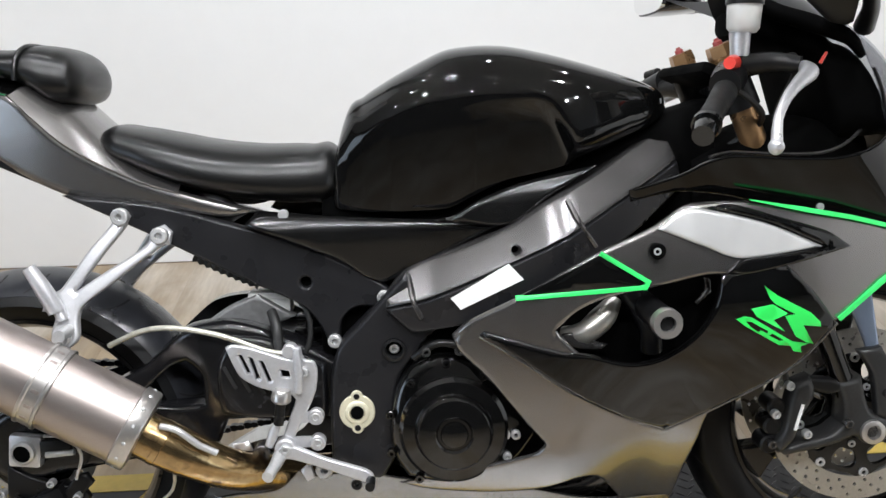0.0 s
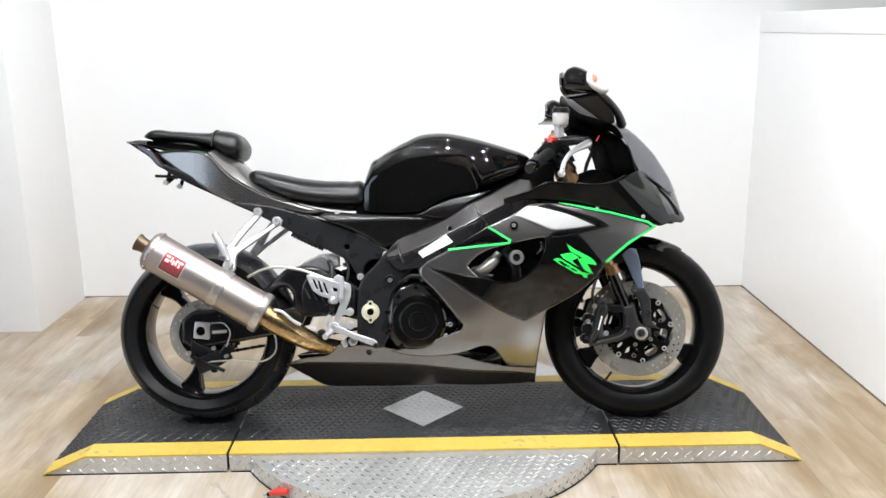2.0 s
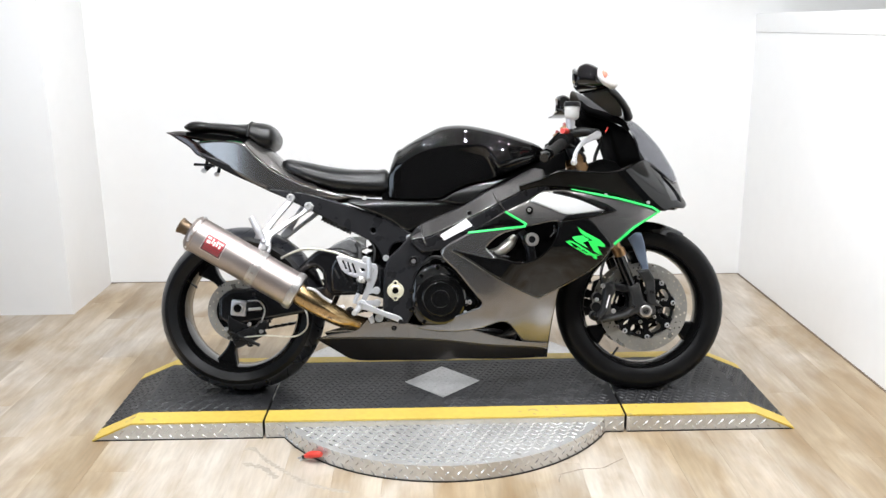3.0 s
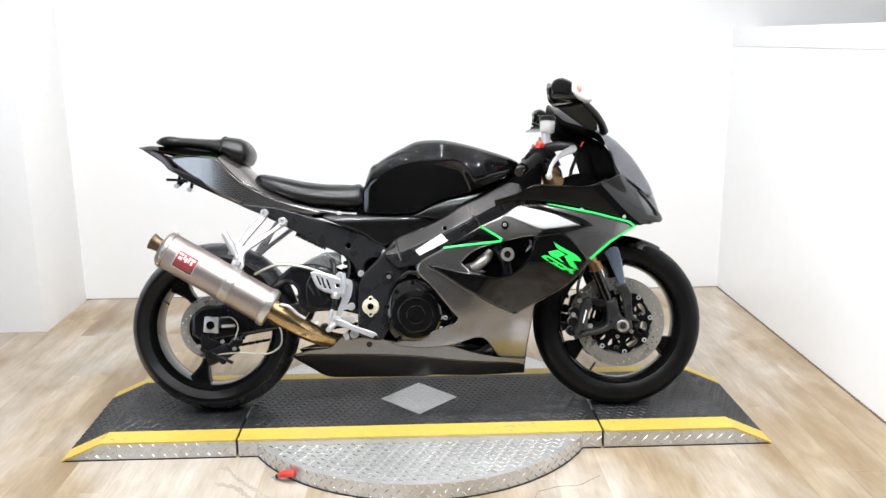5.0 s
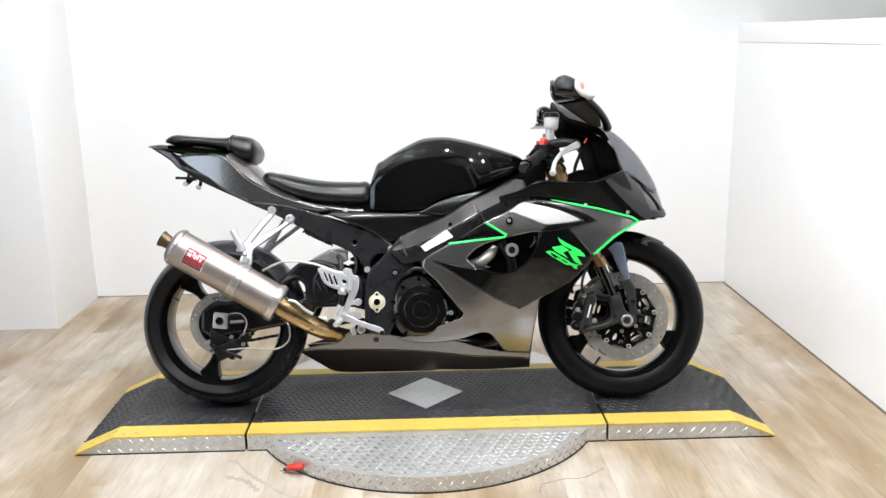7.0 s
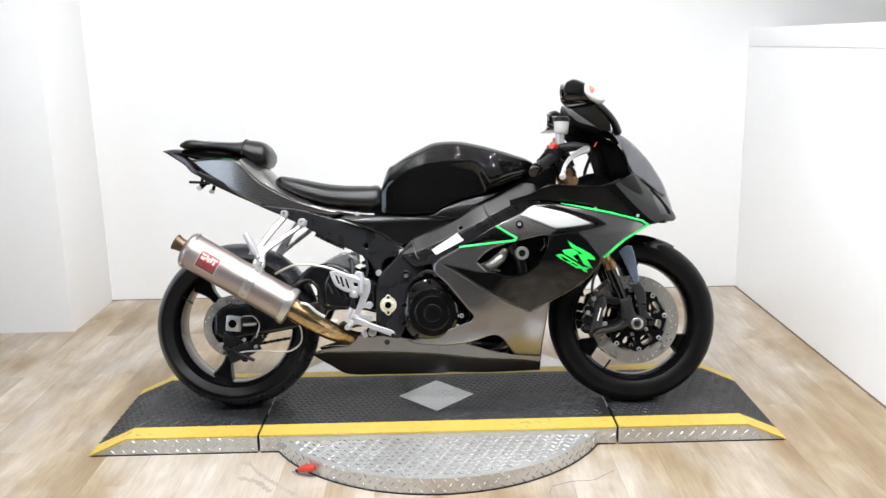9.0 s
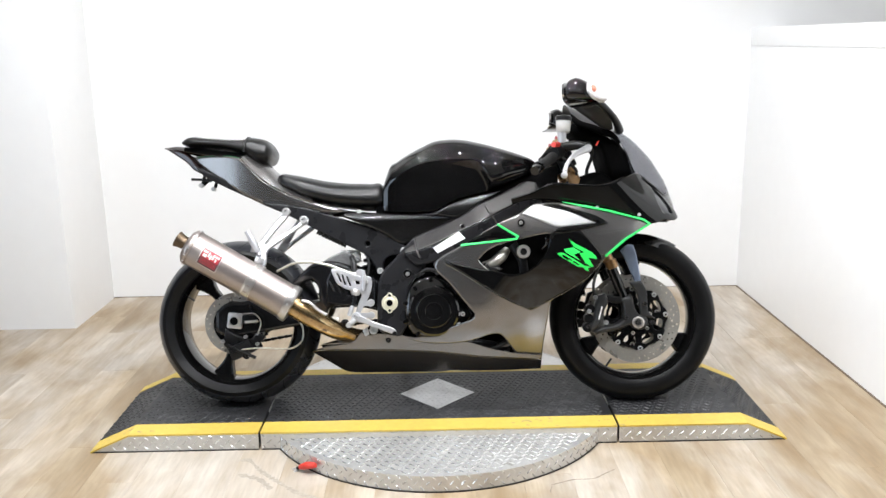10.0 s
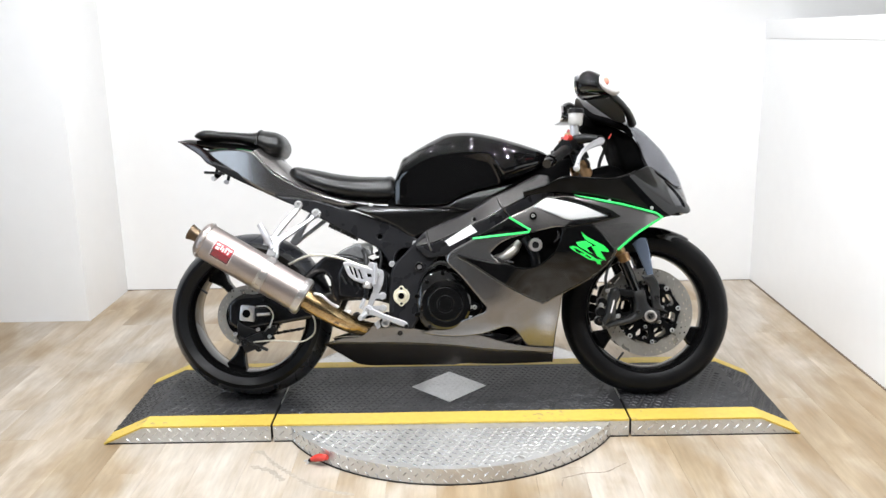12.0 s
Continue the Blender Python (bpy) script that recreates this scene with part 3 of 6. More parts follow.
def lugs(rows, length=0.024, width=0.007, height=0.002):
    """Raised lens-shaped treads: rows of (centre, along, across, normal), joined."""
    v, f = [], []
    for c, a, b, n in rows:
        i = len(v)
        for du, dv, h in ((-1, 0, 0), (-0.5, -0.8, 0), (0.5, -0.8, 0), (1, 0, 0), (0.5, 0.8, 0), (-0.5, 0.8, 0), (-0.55, 0, 1), (0.55, 0, 1)):
            v.append(tuple(c + a * (du * length / 2) + b * (dv * width / 2) + n * (h * height - (0 if h else 0.0003))))
        f += [(i, i + 1, i + 6), (i + 1, i + 2, i + 7, i + 6), (i + 2, i + 3, i + 7), (i + 3, i + 4, i + 7), (i + 4, i + 5, i + 6, i + 7), (i + 5, i, i + 6)]
    return raw(v, f)


def tread_field(origin, ex, ey, nx, ny, pitch, keep):
    """Treads in alternating slants over a plane."""
    ex, ey = Vector(ex), Vector(ey)
    nrm = ex.cross(ey)
    rows = []
    for i in range(nx):
        for j in range(int(ny / 1.1)):
            c = Vector(origin) + ex * ((i + 0.75 + 0.5 * (j % 4)) % (nx - 0.5)) * pitch + ey * (j + 0.5) * pitch * 1.1
            if keep(c):
                s = 0.8 if i % 2 else -0.8
                rows.append((c, (ex + ey * s).normalized(), (ey - ex * s).normalized(), nrm))
    return rows


def section(label, x0, x1, slope):
    """One third of the platform; slope: -1 or 1 where its outer end runs down to the floor, 0 for the flat middle."""
    thing = tagged(new("platform_section"), label, "display platform", "platform sections")
    th = 0.006
    # profile along x of the deck's upper face
    if slope > 0:
        prof = [(x0, DECK), (DX + BEND, DECK), (DX + TIP, 0.004)]
    elif slope < 0:
        prof = [(DX - TIP, 0.004), (DX - BEND, DECK), (x1, DECK)]
    else:
        prof = [(x0, DECK), (x1, DECK)]

    def strip(name, y0, y1, lift, mat, text):
        v, f = [], []
        for x, z in prof:
            v += [(x, y0, z + lift), (x, y1, z + lift), (x, y0, z + lift - th), (x, y1, z + lift - th)]
        for i in range(len(prof) - 1):
            a, b = 4 * i, 4 * i + 4
            f += [(a, b, b + 1, a + 1), (a + 2, a + 3, b + 3, b + 2), (a, a + 2, b + 2, b), (a + 1, b + 1, b + 3, a + 3)]
        e = 4 * len(prof) - 4
        f += [(0, 1, 3, 2), (e, e + 2, e + 3, e + 1)]
        finish(name, raw(v, f), mat, thing, text, 20)
    yn, yf = DNEAR + 0.083, DFAR - 0.055
    strip("deck_plate", yn, yf, 0, BLACK_DECK, "black painted tread plate deck")
    strip("edge_stripe", DNEAR, yn, 0.0012, YELLOW, "yellow painted edge stripe")
    strip("edge_stripe", yf, DFAR, 0.0012, YELLOW, "yellow painted edge stripe")
    # side sheets under both long edges
    for y0, y1, ny in ((DNEAR + 0.002, DNEAR + 0.005, -1), (DFAR - 0.005, DFAR - 0.002, 1)):
        v = []
        for x, z in prof:
            v += [(x, y0, z - th), (x, y1, z - th), (x, y0, min(0.003, z - th)), (x, y1, min(0.003, z - th))]
        f = []
        for i in range(len(prof) - 1):
            a, b = 4 * i, 4 * i + 4
            f += [(a, b, b + 1, a + 1), (a + 2, a + 3, b + 3, b + 2), (a, a + 2, b + 2, b), (a + 1, b + 1, b + 3, a + 3)]
        e = 4 * len(prof) - 4
        f += [(0, 1, 3, 2), (e, e + 2, e + 3, e + 1)]
        finish("side_sheet", raw(v, f), ALLOY_PLATE, thing, "bare alloy tread plate side sheet", 20)
    # section ends are near black for the shade in the gap between them
    if slope <= 0:
        box("end_plate", (0.004, DFAR - DNEAR - 0.02, DECK - 0.012), Matrix.Translation((x1 - 0.003, (DFAR + DNEAR) / 2, DECK / 2 - 0.004)), SHADOW_GAP, thing)
    if slope >= 0:
        box("end_plate", (0.004, DFAR - DNEAR - 0.02, DECK - 0.012), Matrix.Translation((x0 + 0.003, (DFAR + DNEAR) / 2, DECK / 2 - 0.004)), SHADOW_GAP, thing)
    # treads on top, on the slope and on the near side
    pitch = 0.0205
    lo, hi = (x0, DX + BEND) if slope > 0 else (DX - BEND, x1) if slope < 0 else (x0, x1)
    rows = tread_field((lo + 0.004, yn, DECK), (1, 0, 0), (0, 1, 0), int((hi - lo - 0.008) / pitch), int((yf - yn) / pitch), pitch,
                       lambda c: abs(c.x - DX) + abs(c.y) > 0.15)
    if slope:
        run = Vector((TIP - BEND, 0, 0.004 - DECK))
        ex = run.normalized()
        if slope > 0:
            rows += tread_field((DX + BEND, yn, DECK), ex, (0, 1, 0), int(run.length / pitch), int((yf - yn) / pitch), pitch, lambda c: True)
        else:
            ex = Vector((ex.x, 0, -ex.z))
            rows += tread_field((DX - TIP, yn, 0.004), ex, (0, 1, 0), int(run.length / pitch), int((yf - yn) / pitch), pitch, lambda c: True)
    tagged(finish("treads", lugs(rows), DECK_TREAD, thing, "rubbed raised treads, light on the facets put into the colour", 20), kind="stuff")
    sp = 0.036

    def under(c):
        z = np.interp(c.x, [p[0] for p in prof], [p[1] for p in prof])
        return c.z < z - 0.012
    rows = []
    for k in range(int((prof[-1][0] - prof[0][0]) / (sp / 2))):
        for z in ((0.0305,) if k % 2 else (0.0125, 0.0485)):
            c = Vector((prof[0][0] + 0.01 + k * sp / 2, DNEAR + 0.002, z))
            s = 1 if k % 2 else -1
            if under(c) and c.x < prof[-1][0] - 0.01:
                rows.append((c, Vector((1, 0, s * 0.95)).normalized(), Vector((-s * 0.95, 0, 1)).normalized(), Vector((0, -1, 0))))
    # black strip painted in as the shadow line under the side sheet
    box("foot_shade_strip", (prof[-1][0] - prof[0][0] - 0.004, 0.008, 0.0045), Matrix.Translation(((prof[0][0] + prof[-1][0]) / 2, DNEAR + 0.0045, 0.00225)), SHADOW_GAP, thing, "black strip standing for the shadow along the foot")
    tagged(finish("side_treads", lugs([r for r in rows if r[1].z > 0], 0.029, 0.0062, 0.003), LIT_TREAD, thing, "raised bare alloy treads, light on the facets put into the colour", 20), kind="stuff")
    tagged(finish("side_treads", lugs([r for r in rows if r[1].z < 0], 0.019, 0.005, 0.0018), LIT_TREAD, thing, "raised bare alloy treads, light on the facets put into the colour", 20), kind="stuff")
    return thing


section("black tread plate ramp section with yellow edges", DX - TIP, DX - GAP - 0.004, -1)
section("black tread plate ramp section with yellow edges", DX + GAP + 0.004, DX + TIP, 1)
middle = section("flat black tread plate platform section with yellow edges", DX - GAP + 0.004, DX + GAP - 0.004, 0)
dm = 0.134
v, f = [], []
for z in (DECK + 0.0006, DECK + 0.0022):
    v += [(DX - dm - 0.006, 0, z), (DX - 0.003, -dm - 0.008, z), (DX + dm - 0.002, 0, z), (DX - 0.003, dm + 0.008, z)]
f = [(0, 1, 2, 3), (4, 7, 6, 5), (0, 4, 5, 1), (1, 5, 6, 2), (2, 6, 7, 3), (3, 7, 4, 0)]
finish("diamond_plate", raw(v, f), DIAMOND_PLATE, middle, "bare silver diamond plate inlay", 20)
rows = tread_field((DX - 0.15, -0.15, DECK + 0.0022), (1, 0, 0), (0, 1, 0), 15, 15, 0.0205, lambda c: abs(c.x - DX) + abs(c.y) < 0.122)
tagged(finish("diamond_treads", lugs(rows, 0.022, 0.006, 0.001), DIAMOND_PLATE, middle, "scuffed silver treads", 20), kind="stuff")

# the round turntable that shows in front of the platform
turntable = tagged(new("turntable"), "round bare alloy tread plate turntable under the platform", "turntable")
RT = 0.612
lathe("top_plate", [(RT, -0.004), (RT, 0.0), (0.2, 0.0)], (DX, 0, 0.053), ALLOY_PLATE, turntable, "bare alloy tread plate top", (0, 0, 1), 120)
lathe("rim_band", [(RT - 0.003, 0.004), (RT + 0.001, 0.004), (RT + 0.001, 0.054), (RT - 0.003, 0.054)], (DX, 0, 0), ALLOY_PLATE, turntable, "bare alloy tread plate rim", (0, 0, 1), 120, True)
# black ring in place of the shadow line below the turntable's rim
lathe("foot_shade_ring", [(RT + 0.003, 0.0), (RT + 0.003, 0.0045), (0.2, 0.0045)], (DX, 0, 0), SHADOW_GAP, turntable, "", (0, 0, 1), 120)
rows = tread_field((DX - 0.62, -0.62, 0.053), (1, 0, 0), (0, 1, 0), 56, 14, 0.022, lambda c: math.hypot(c.x - DX, c.y) < RT - 0.016 and c.y < DNEAR - 0.008)
tagged(finish("treads", lugs(rows, 0.025, 0.0062, 0.0024), LIT_TREAD, turntable, "raised bare alloy treads, light on the facets put into the colour", 20), kind="stuff")
rows = []
for k in range(78):
    a = math.radians(205 + k * 130 / 78)
    for z in ((0.03,) if k % 2 else (0.012, 0.047)):
        nrm = Vector((math.cos(a), math.sin(a), 0))
        tan = Vector((-math.sin(a), math.cos(a), 0))
        s = 1 if k % 2 else -1
        if math.sin(a) * RT < DNEAR - 0.01:
            rows.append((Vector((DX, 0, z)) + nrm * (RT + 0.001), (tan + Vector((0, 0, s))).normalized(), (Vector((0, 0, 1)) - tan * s).normalized(), nrm))
tagged(finish("rim_treads", lugs(rows, 0.022, 0.0055, 0.0022), LIT_TREAD, turntable, "raised bare alloy treads, light on the facets put into the colour", 20), kind="stuff")

# red-handled clamp on the turntable's rim
clamp = tagged(new("spring_clamp"), "red-handled metal clamp resting on the turntable rim", "clamp")
CM = pose(-0.43, -0.464, 0.016, 0, -12, -25)
v, f = tube_mesh([(-0.006, 0, 0.0), (0.006, 0, 0.003), (0.03, 0, 0.006), (0.05, 0, 0.006), (0.056, 0, 0.006)], [0.007, 0.0115, 0.012, 0.012, 0.008], 16)
finish("handle", raw([CM @ Vector(q) for q in v], f), RED_PLASTIC, clamp, "red plastic handle")
v, f = tube_mesh([(-0.004, 0, 0), (-0.016, 0, -0.003)], [0.006, 0.0065], 10)
finish("hinge", raw([CM @ Vector(q) for q in v], f), SATIN_BLACK, clamp, "black hinge")
for s in (-1, 1):
    v, f = tube_mesh([(-0.012, 0, -0.002), (-0.022, s * 0.006, s * 0.003 - 0.008), (-0.046, s * 0.004, s * 0.004 - 0.014)], [0.0032, 0.004, 0.0025], 8)
    finish("jaw", raw([CM @ Vector(q) for q in v], f), STEEL, clamp, "grey steel jaw")

# a case for the added wall spot, out of view
track = tagged(new("track_spot"), "added unseen white spot aimed at the partition wall", "ceiling light")
aim = (Vector((RIGHT, 0.22, 0.98)) - Vector(WASH_AT)).normalized()
lathe("can", [(0.03, -0.12), (0.045, -0.1), (0.045, 0.03), (0.04, 0.03), (0.04, -0.02)], Vector(WASH_AT) - aim * 0.07, LAMP_CASE, track, "", aim, 24)
lathe("stem", [(0.01, 0.0), (0.01, CEILING - WASH_AT[2] + 0.04)], Vector(WASH_AT) - aim * 0.12, LAMP_CASE, track, "", (0, 0, 1), 12)


# ---- the motorcycle ----
bike = tagged(new("motorcycle"), "black and gunmetal sport motorcycle with green trim on its side stand", "motorcycle")
bike.matrix_basis = pose(0, -0.065, DECK, 0, 0, -1.0) @ pose(0, 0, 0, -14)
REAR, FRONT = (-0.701, 0.294), (0.707, 0.291)


def blend(xs, ys):
    grid = np.linspace(-1.2, 1.2, 1201)
    table = sum(np.interp(grid + d, xs, ys) for d in np.linspace(-0.05, 0.05, 11)) / 11
    rows = table.tolist()

    def g(x):
        t = min(max((x + 1.2) / 0.002, 0.0), 1199.0)
        i = int(t)
        return rows[i] + (rows[i + 1] - rows[i]) * (t - i)
    return g


wide_u = blend([-0.45, -0.25, -0.1, 0.0, 0.1, 0.2, 0.3, 0.45, 0.6, 0.72, 0.8, 0.86], [0.15, 0.18, 0.195, 0.21, 0.24, 0.265, 0.28, 0.276, 0.257, 0.235, 0.17, 0.07])
wide_w = blend([0.05, 0.13, 0.19, 0.3, 0.42, 0.55, 0.65, 0.72, 0.8], [0.3, 0.48, 0.69, 0.92, 0.98, 1.0, 0.98, 0.92, 0.8])


tuck_w = blend([0.05, 0.13, 0.19, 0.26, 0.335, 0.4, 0.47, 0.55, 0.65, 0.72, 0.8], [0.12, 0.26, 0.41, 0.59, 0.76, 0.862, 0.95, 1.0, 0.98, 0.92, 0.8])


def fair(u, w):
    """How far out the fairing's skin lies; its front half tucks in toward the lower edge."""
    k = min(max((u - 0.14) / 0.2, 0.0), 1.0)
    k = k * k * (3 - 2 * k)
    return wide_u(u) * (wide_w(w) * (1 - k) + tuck_w(w) * k)


def over(d):
    return lambda u, w: fair(u, w) + d


def wheel(name, centre, radius, half, rim_half, label):
    u, w = centre
    o = new(name)
    o.parent = bike
    o.location = (u, 0, w)
    tagged(o, label)
    lip = 0.217
    # tyre: rounded crown, sidewalls down to the bead
    prof = []
    for k in range(15):
        a = math.radians(-78 + 156 * k / 14)
        prof.append((radius - half * 0.62 * (1 - math.cos(a)) ** 0.9, half * math.sin(a)))
    prof = [(lip - 0.002, -rim_half + 0.004), (lip + 0.012, -rim_half - 0.004)] + prof + [(lip + 0.012, rim_half + 0.004), (lip - 0.002, rim_half - 0.004)]
    lathe("tyre", prof, (0, 0, 0), RUBBER, o, "black road tyre", (0, 1, 0), 120, True)
    # rim barrel with lips
    prof = [(lip, -rim_half), (lip, -rim_half + 0.006), (lip - 0.006, -rim_half + 0.012), (lip - 0.012, -rim_half + 0.03), (lip - 0.012, rim_half - 0.03),
            (lip - 0.006, rim_half - 0.012), (lip, rim_half - 0.006), (lip, rim_half), (lip - 0.006, rim_half), (lip - 0.012, rim_half - 0.01),
            (lip - 0.019, rim_half - 0.03), (lip - 0.019, -rim_half + 0.03), (lip - 0.012, -rim_half + 0.01), (lip - 0.006, -rim_half)]
    lathe("rim", prof, (0, 0, 0), RIM_BLACK, o, "gloss black alloy rim", (0, 1, 0), 96, True)
    return o


def spokes(o, angles, hub, reach, thick):
    """Three forked cast spokes and a hub."""
    lathe("hub", [(hub, -0.05), (hub, 0.05), (hub - 0.01, 0.06), (0.012, 0.06), (0.012, -0.06), (hub - 0.01, -0.06)], (0, 0, 0), RIM_BLACK, o, "", (0, 1, 0), 32, True)
    for a in angles:
        outline = [(hub - 0.012, -0.03), (0.07, -0.02), (0.11, -0.014), (0.15, -0.017), (reach, -0.04), (reach, 0.04), (0.15, 0.017), (0.11, 0.014), (0.07, 0.02), (hub - 0.012, 0.03)]
        c, s = math.cos(radians(a)), math.sin(radians(a))
        turned = [(x * c - y * s, x * s + y * c) for x, y in outline]
        plate("spoke", turned, flat(thick / 2), thick, RIM_BLACK, o, "", rnd=0.006, grid=0.012)


def ring(n, r, start=0.0):
    return [(r * math.cos(start + 2 * math.pi * k / n), r * math.sin(start + 2 * math.pi * k / n)) for k in range(n)]


def brake_disc(o, out, r_out, r_in, holes, name="brake_disc"):
    drilled = []
    for k in range(holes):
        a = 2 * math.pi * k / holes
        rr = r_in + (r_out - r_in) * (0.2, 0.5, 0.8, 0.35, 0.65)[k % 5]
        drilled.append([(rr * math.cos(a) + x, rr * math.sin(a) + y) for x, y in ring(8, 0.0032)])
    v, f = plate_mesh(ring(72, r_out), flat(out), 0.005, [ring(60, r_in)] + drilled, 0, 0, smooth=False)
    return finish(name, raw(v, f), DISC_STEEL, o, "drilled steel brake disc")


# front wheel
front = wheel("front_wheel", FRONT, 0.296, 0.06, 0.05, "front wheel with gloss black three-spoke rim")
spokes(front, (92, 212, 332), 0.045, 0.201, 0.032)
for side in (1, -1):
    d = brake_disc(front, 0.068 if side > 0 else -0.063, 0.155, 0.113, 84)
    # black lattice that carries the disc, with bright bobbins
    windows = []
    for k in range(8):
        a = 2 * math.pi * (k + 0.5) / 8 + 0.12
        windows.append([(r * math.cos(a + da), r * math.sin(a + da)) for r, da in ((0.066, -0.2), (0.082, -0.26), (0.094, -0.2), (0.097, 0.0), (0.094, 0.2), (0.082, 0.26), (0.066, 0.2), (0.064, 0.0))])
    rim_line = [((0.112 if k % 6 in (0, 1, 5) else 0.106) * math.cos(2 * math.pi * k / 48 + 0.12), (0.112 if k % 6 in (0, 1, 5) else 0.106) * math.sin(2 * math.pi * k / 48 + 0.12)) for k in range(48)]
    plate("disc_carrier", rim_line, flat(0.071 if side > 0 else -0.062), 0.006, RIM_BLACK, d, "black lattice carrier", [ring(20, 0.04)] + windows, rnd=0.0015, grid=0, corner=70, step=0.006)
    for k in range(6):
        a = 2 * math.pi * (k + 0.3) / 6
        cap("carrier_bolt", 0.052 * math.cos(a), 0.075 if side > 0 else -0.06, 0.052 * math.sin(a), 0.0065, 0.01, STEEL, d, "", 12, hollow=0.003)
    for k in range(8):
        a = 2 * math.pi * k / 8 + 0.12
        cap("bobbin", 0.105 * math.cos(a), 0.075 if side > 0 else -0.06, 0.105 * math.sin(a), 0.0085, 0.012, STEEL, d, "bright disc bobbin", 14, hollow=0.004)
lathe("valve", [(0.004, 0.0), (0.004, 0.03), (0.003, 0.034)], (-0.1, -0.03, -0.17), CABLE, front, "", (0.5, -0.35, 0.8), 10)

# rear wheel
rear = wheel("rear_wheel", REAR, 0.291, 0.095, 0.078, "rear wheel with gloss black three-spoke rim and wide tyre")
spokes(rear, (252, 132, 12), 0.055, 0.201, 0.04)
d = brake_disc(rear, 0.085, 0.108, 0.078, 36)
plate("disc_carrier", ring(30, 0.08), flat(0.083), 0.006, RIM_BLACK, d, "", [ring(20, 0.03)], rnd=0.001, grid=0, smooth=False)
lathe("valve", [(0.004, 0.0), (0.004, 0.03), (0.003, 0.034)], (-0.175, -0.05, 0.094), CABLE, rear, "", (0.7, -0.5, -0.35), 10)
teeth = []
for k in range(90):
    a = 2 * math.pi * k / 90
    r = 0.098 if k % 2 else 0.091
    teeth.append((r * math.cos(a), r * math.sin(a)))
plate("sprocket", teeth, flat(-0.08), 0.006, SATIN_BLACK, rear, "dark rear sprocket", [ring(40, 0.06)], rnd=0, grid=0, smooth=False)

# middle of the rear tread: wear, and window sheen put into the grey
band = [(0.291 - 0.095 * 0.62 * (1 - math.cos(radians(a))) ** 0.9 + 0.0005, 0.095 * math.sin(radians(a))) for a in range(-62, 63, 4)]
lathe("tread_band", band + [(r - 0.004, y) for r, y in band[::-1]], (0, 0, 0), TREAD_SHEEN, rear, "worn tread, its sheen put into a lighter grey", (0, 1, 0), 120, True)

# tread grooves of the tyres: slanted strips laid on, groove shade as colour
for o, radius, half, n in ((rear, 0.291, 0.095, 26), (front, 0.296, 0.06, 26)):
    v, f = [], []
    for k in range(n):
        for side in (-1, 1):
            a0 = 2 * math.pi * (k + (0.5 if side > 0 else 0)) / n
            line = []
            for s in range(7):
                b = math.radians(20 + 38 * s / 6)
                r = radius - half * 0.62 * (1 - math.cos(b)) ** 0.9 + 0.0008
                line.append((a0 + 0.014 * s * s / 6, r, side * half * math.sin(b)))
            i = len(v)
            for a, r, y in line:
                for da in (-0.007, 0.007):
                    v.append((r * math.cos(a + da), y, r * math.sin(a + da)))
            for s in range(6):
                f.append((i + 2 * s, i + 2 * s + 1, i + 2 * s + 3, i + 2 * s + 2))
    me = bpy.data.meshes.new("groove_shade")
    me.from_pydata(v, [], f)
    me.materials.append(SHADOW_GAP)
    g = new("groove_shade", me)
    g.parent = o
    tagged(g, "dark strips standing for the shade in the tread grooves", kind="stuff")

# swingarm
plate("swingarm", [(-0.16, 0.42), (-0.21, 0.45), (-0.291, 0.492), (-0.35, 0.508), (-0.419, 0.5), (-0.459, 0.471), (-0.5, 0.435), (-0.6, 0.385), (-0.667, 0.372), (-0.727, 0.366), (-0.765, 0.337), (-0.765, 0.268),
      (-0.72, 0.245), (-0.649, 0.255), (-0.53, 0.275), (-0.441, 0.29), (-0.385, 0.3), (-0.365, 0.345), (-0.25, 0.345), (-0.16, 0.32)],
      lambda u, w: 0.112 + 0.024 * math.exp(-((u + 0.36) / 0.12) ** 2), 0.042, SWING_BLACK, bike, "worn gloss black alloy swingarm",
      [[(-0.45, 0.435), (-0.425, 0.444), (-0.403, 0.42), (-0.4, 0.375), (-0.45, 0.37), (-0.52, 0.375)]], 0.012, both=True)
box("swingarm_bridge", (0.12, 0.2, 0.1), pose(-0.29, 0, 0.41), FRAME_BLACK, bike, "", 0.015)
guard = plate("swingarm_cover", [(-0.2, 0.438), (-0.29, 0.483), (-0.345, 0.49), (-0.372, 0.44), (-0.372, 0.36), (-0.3, 0.352), (-0.2, 0.352)], lambda u, w: 0.143 + 0.012 * math.exp(-((u + 0.3) / 0.08) ** 2), 0.012, SWING_BLACK, bike, "worn black swingarm guard panel", rnd=0.008)
for k in range(5):
    u = -0.36 + 0.022 * k
    # black strips on the guard stand for the shade in its slots
    plate("slot_shade", stroke([(u, 0.44 - 0.007 * k), (u + 0.018, 0.405 - 0.005 * k)], 0.006), lambda u, w: 0.1445 + 0.012 * math.exp(-((u + 0.3) / 0.08) ** 2), 0.004, SHADOW_GAP, guard, "", rnd=0, grid=0.02, smooth=False)
plate("swingarm_shelf", [(-0.414, 0.487), (-0.362, 0.523), (-0.31, 0.545), (-0.25, 0.507), (-0.328, 0.479)], flat(0.1), 0.02, WORN_SHELF, bike, "worn grey alloy shelf over the swingarm", rnd=0.006)
ab = box("axle_block", (0.052, 0.02, 0.054), pose(REAR[0] + 0.009, -0.124, REAR[1] + 0.012, 0, 6, 0), ALLOY, bike, "bare alloy square axle block", 0.006)
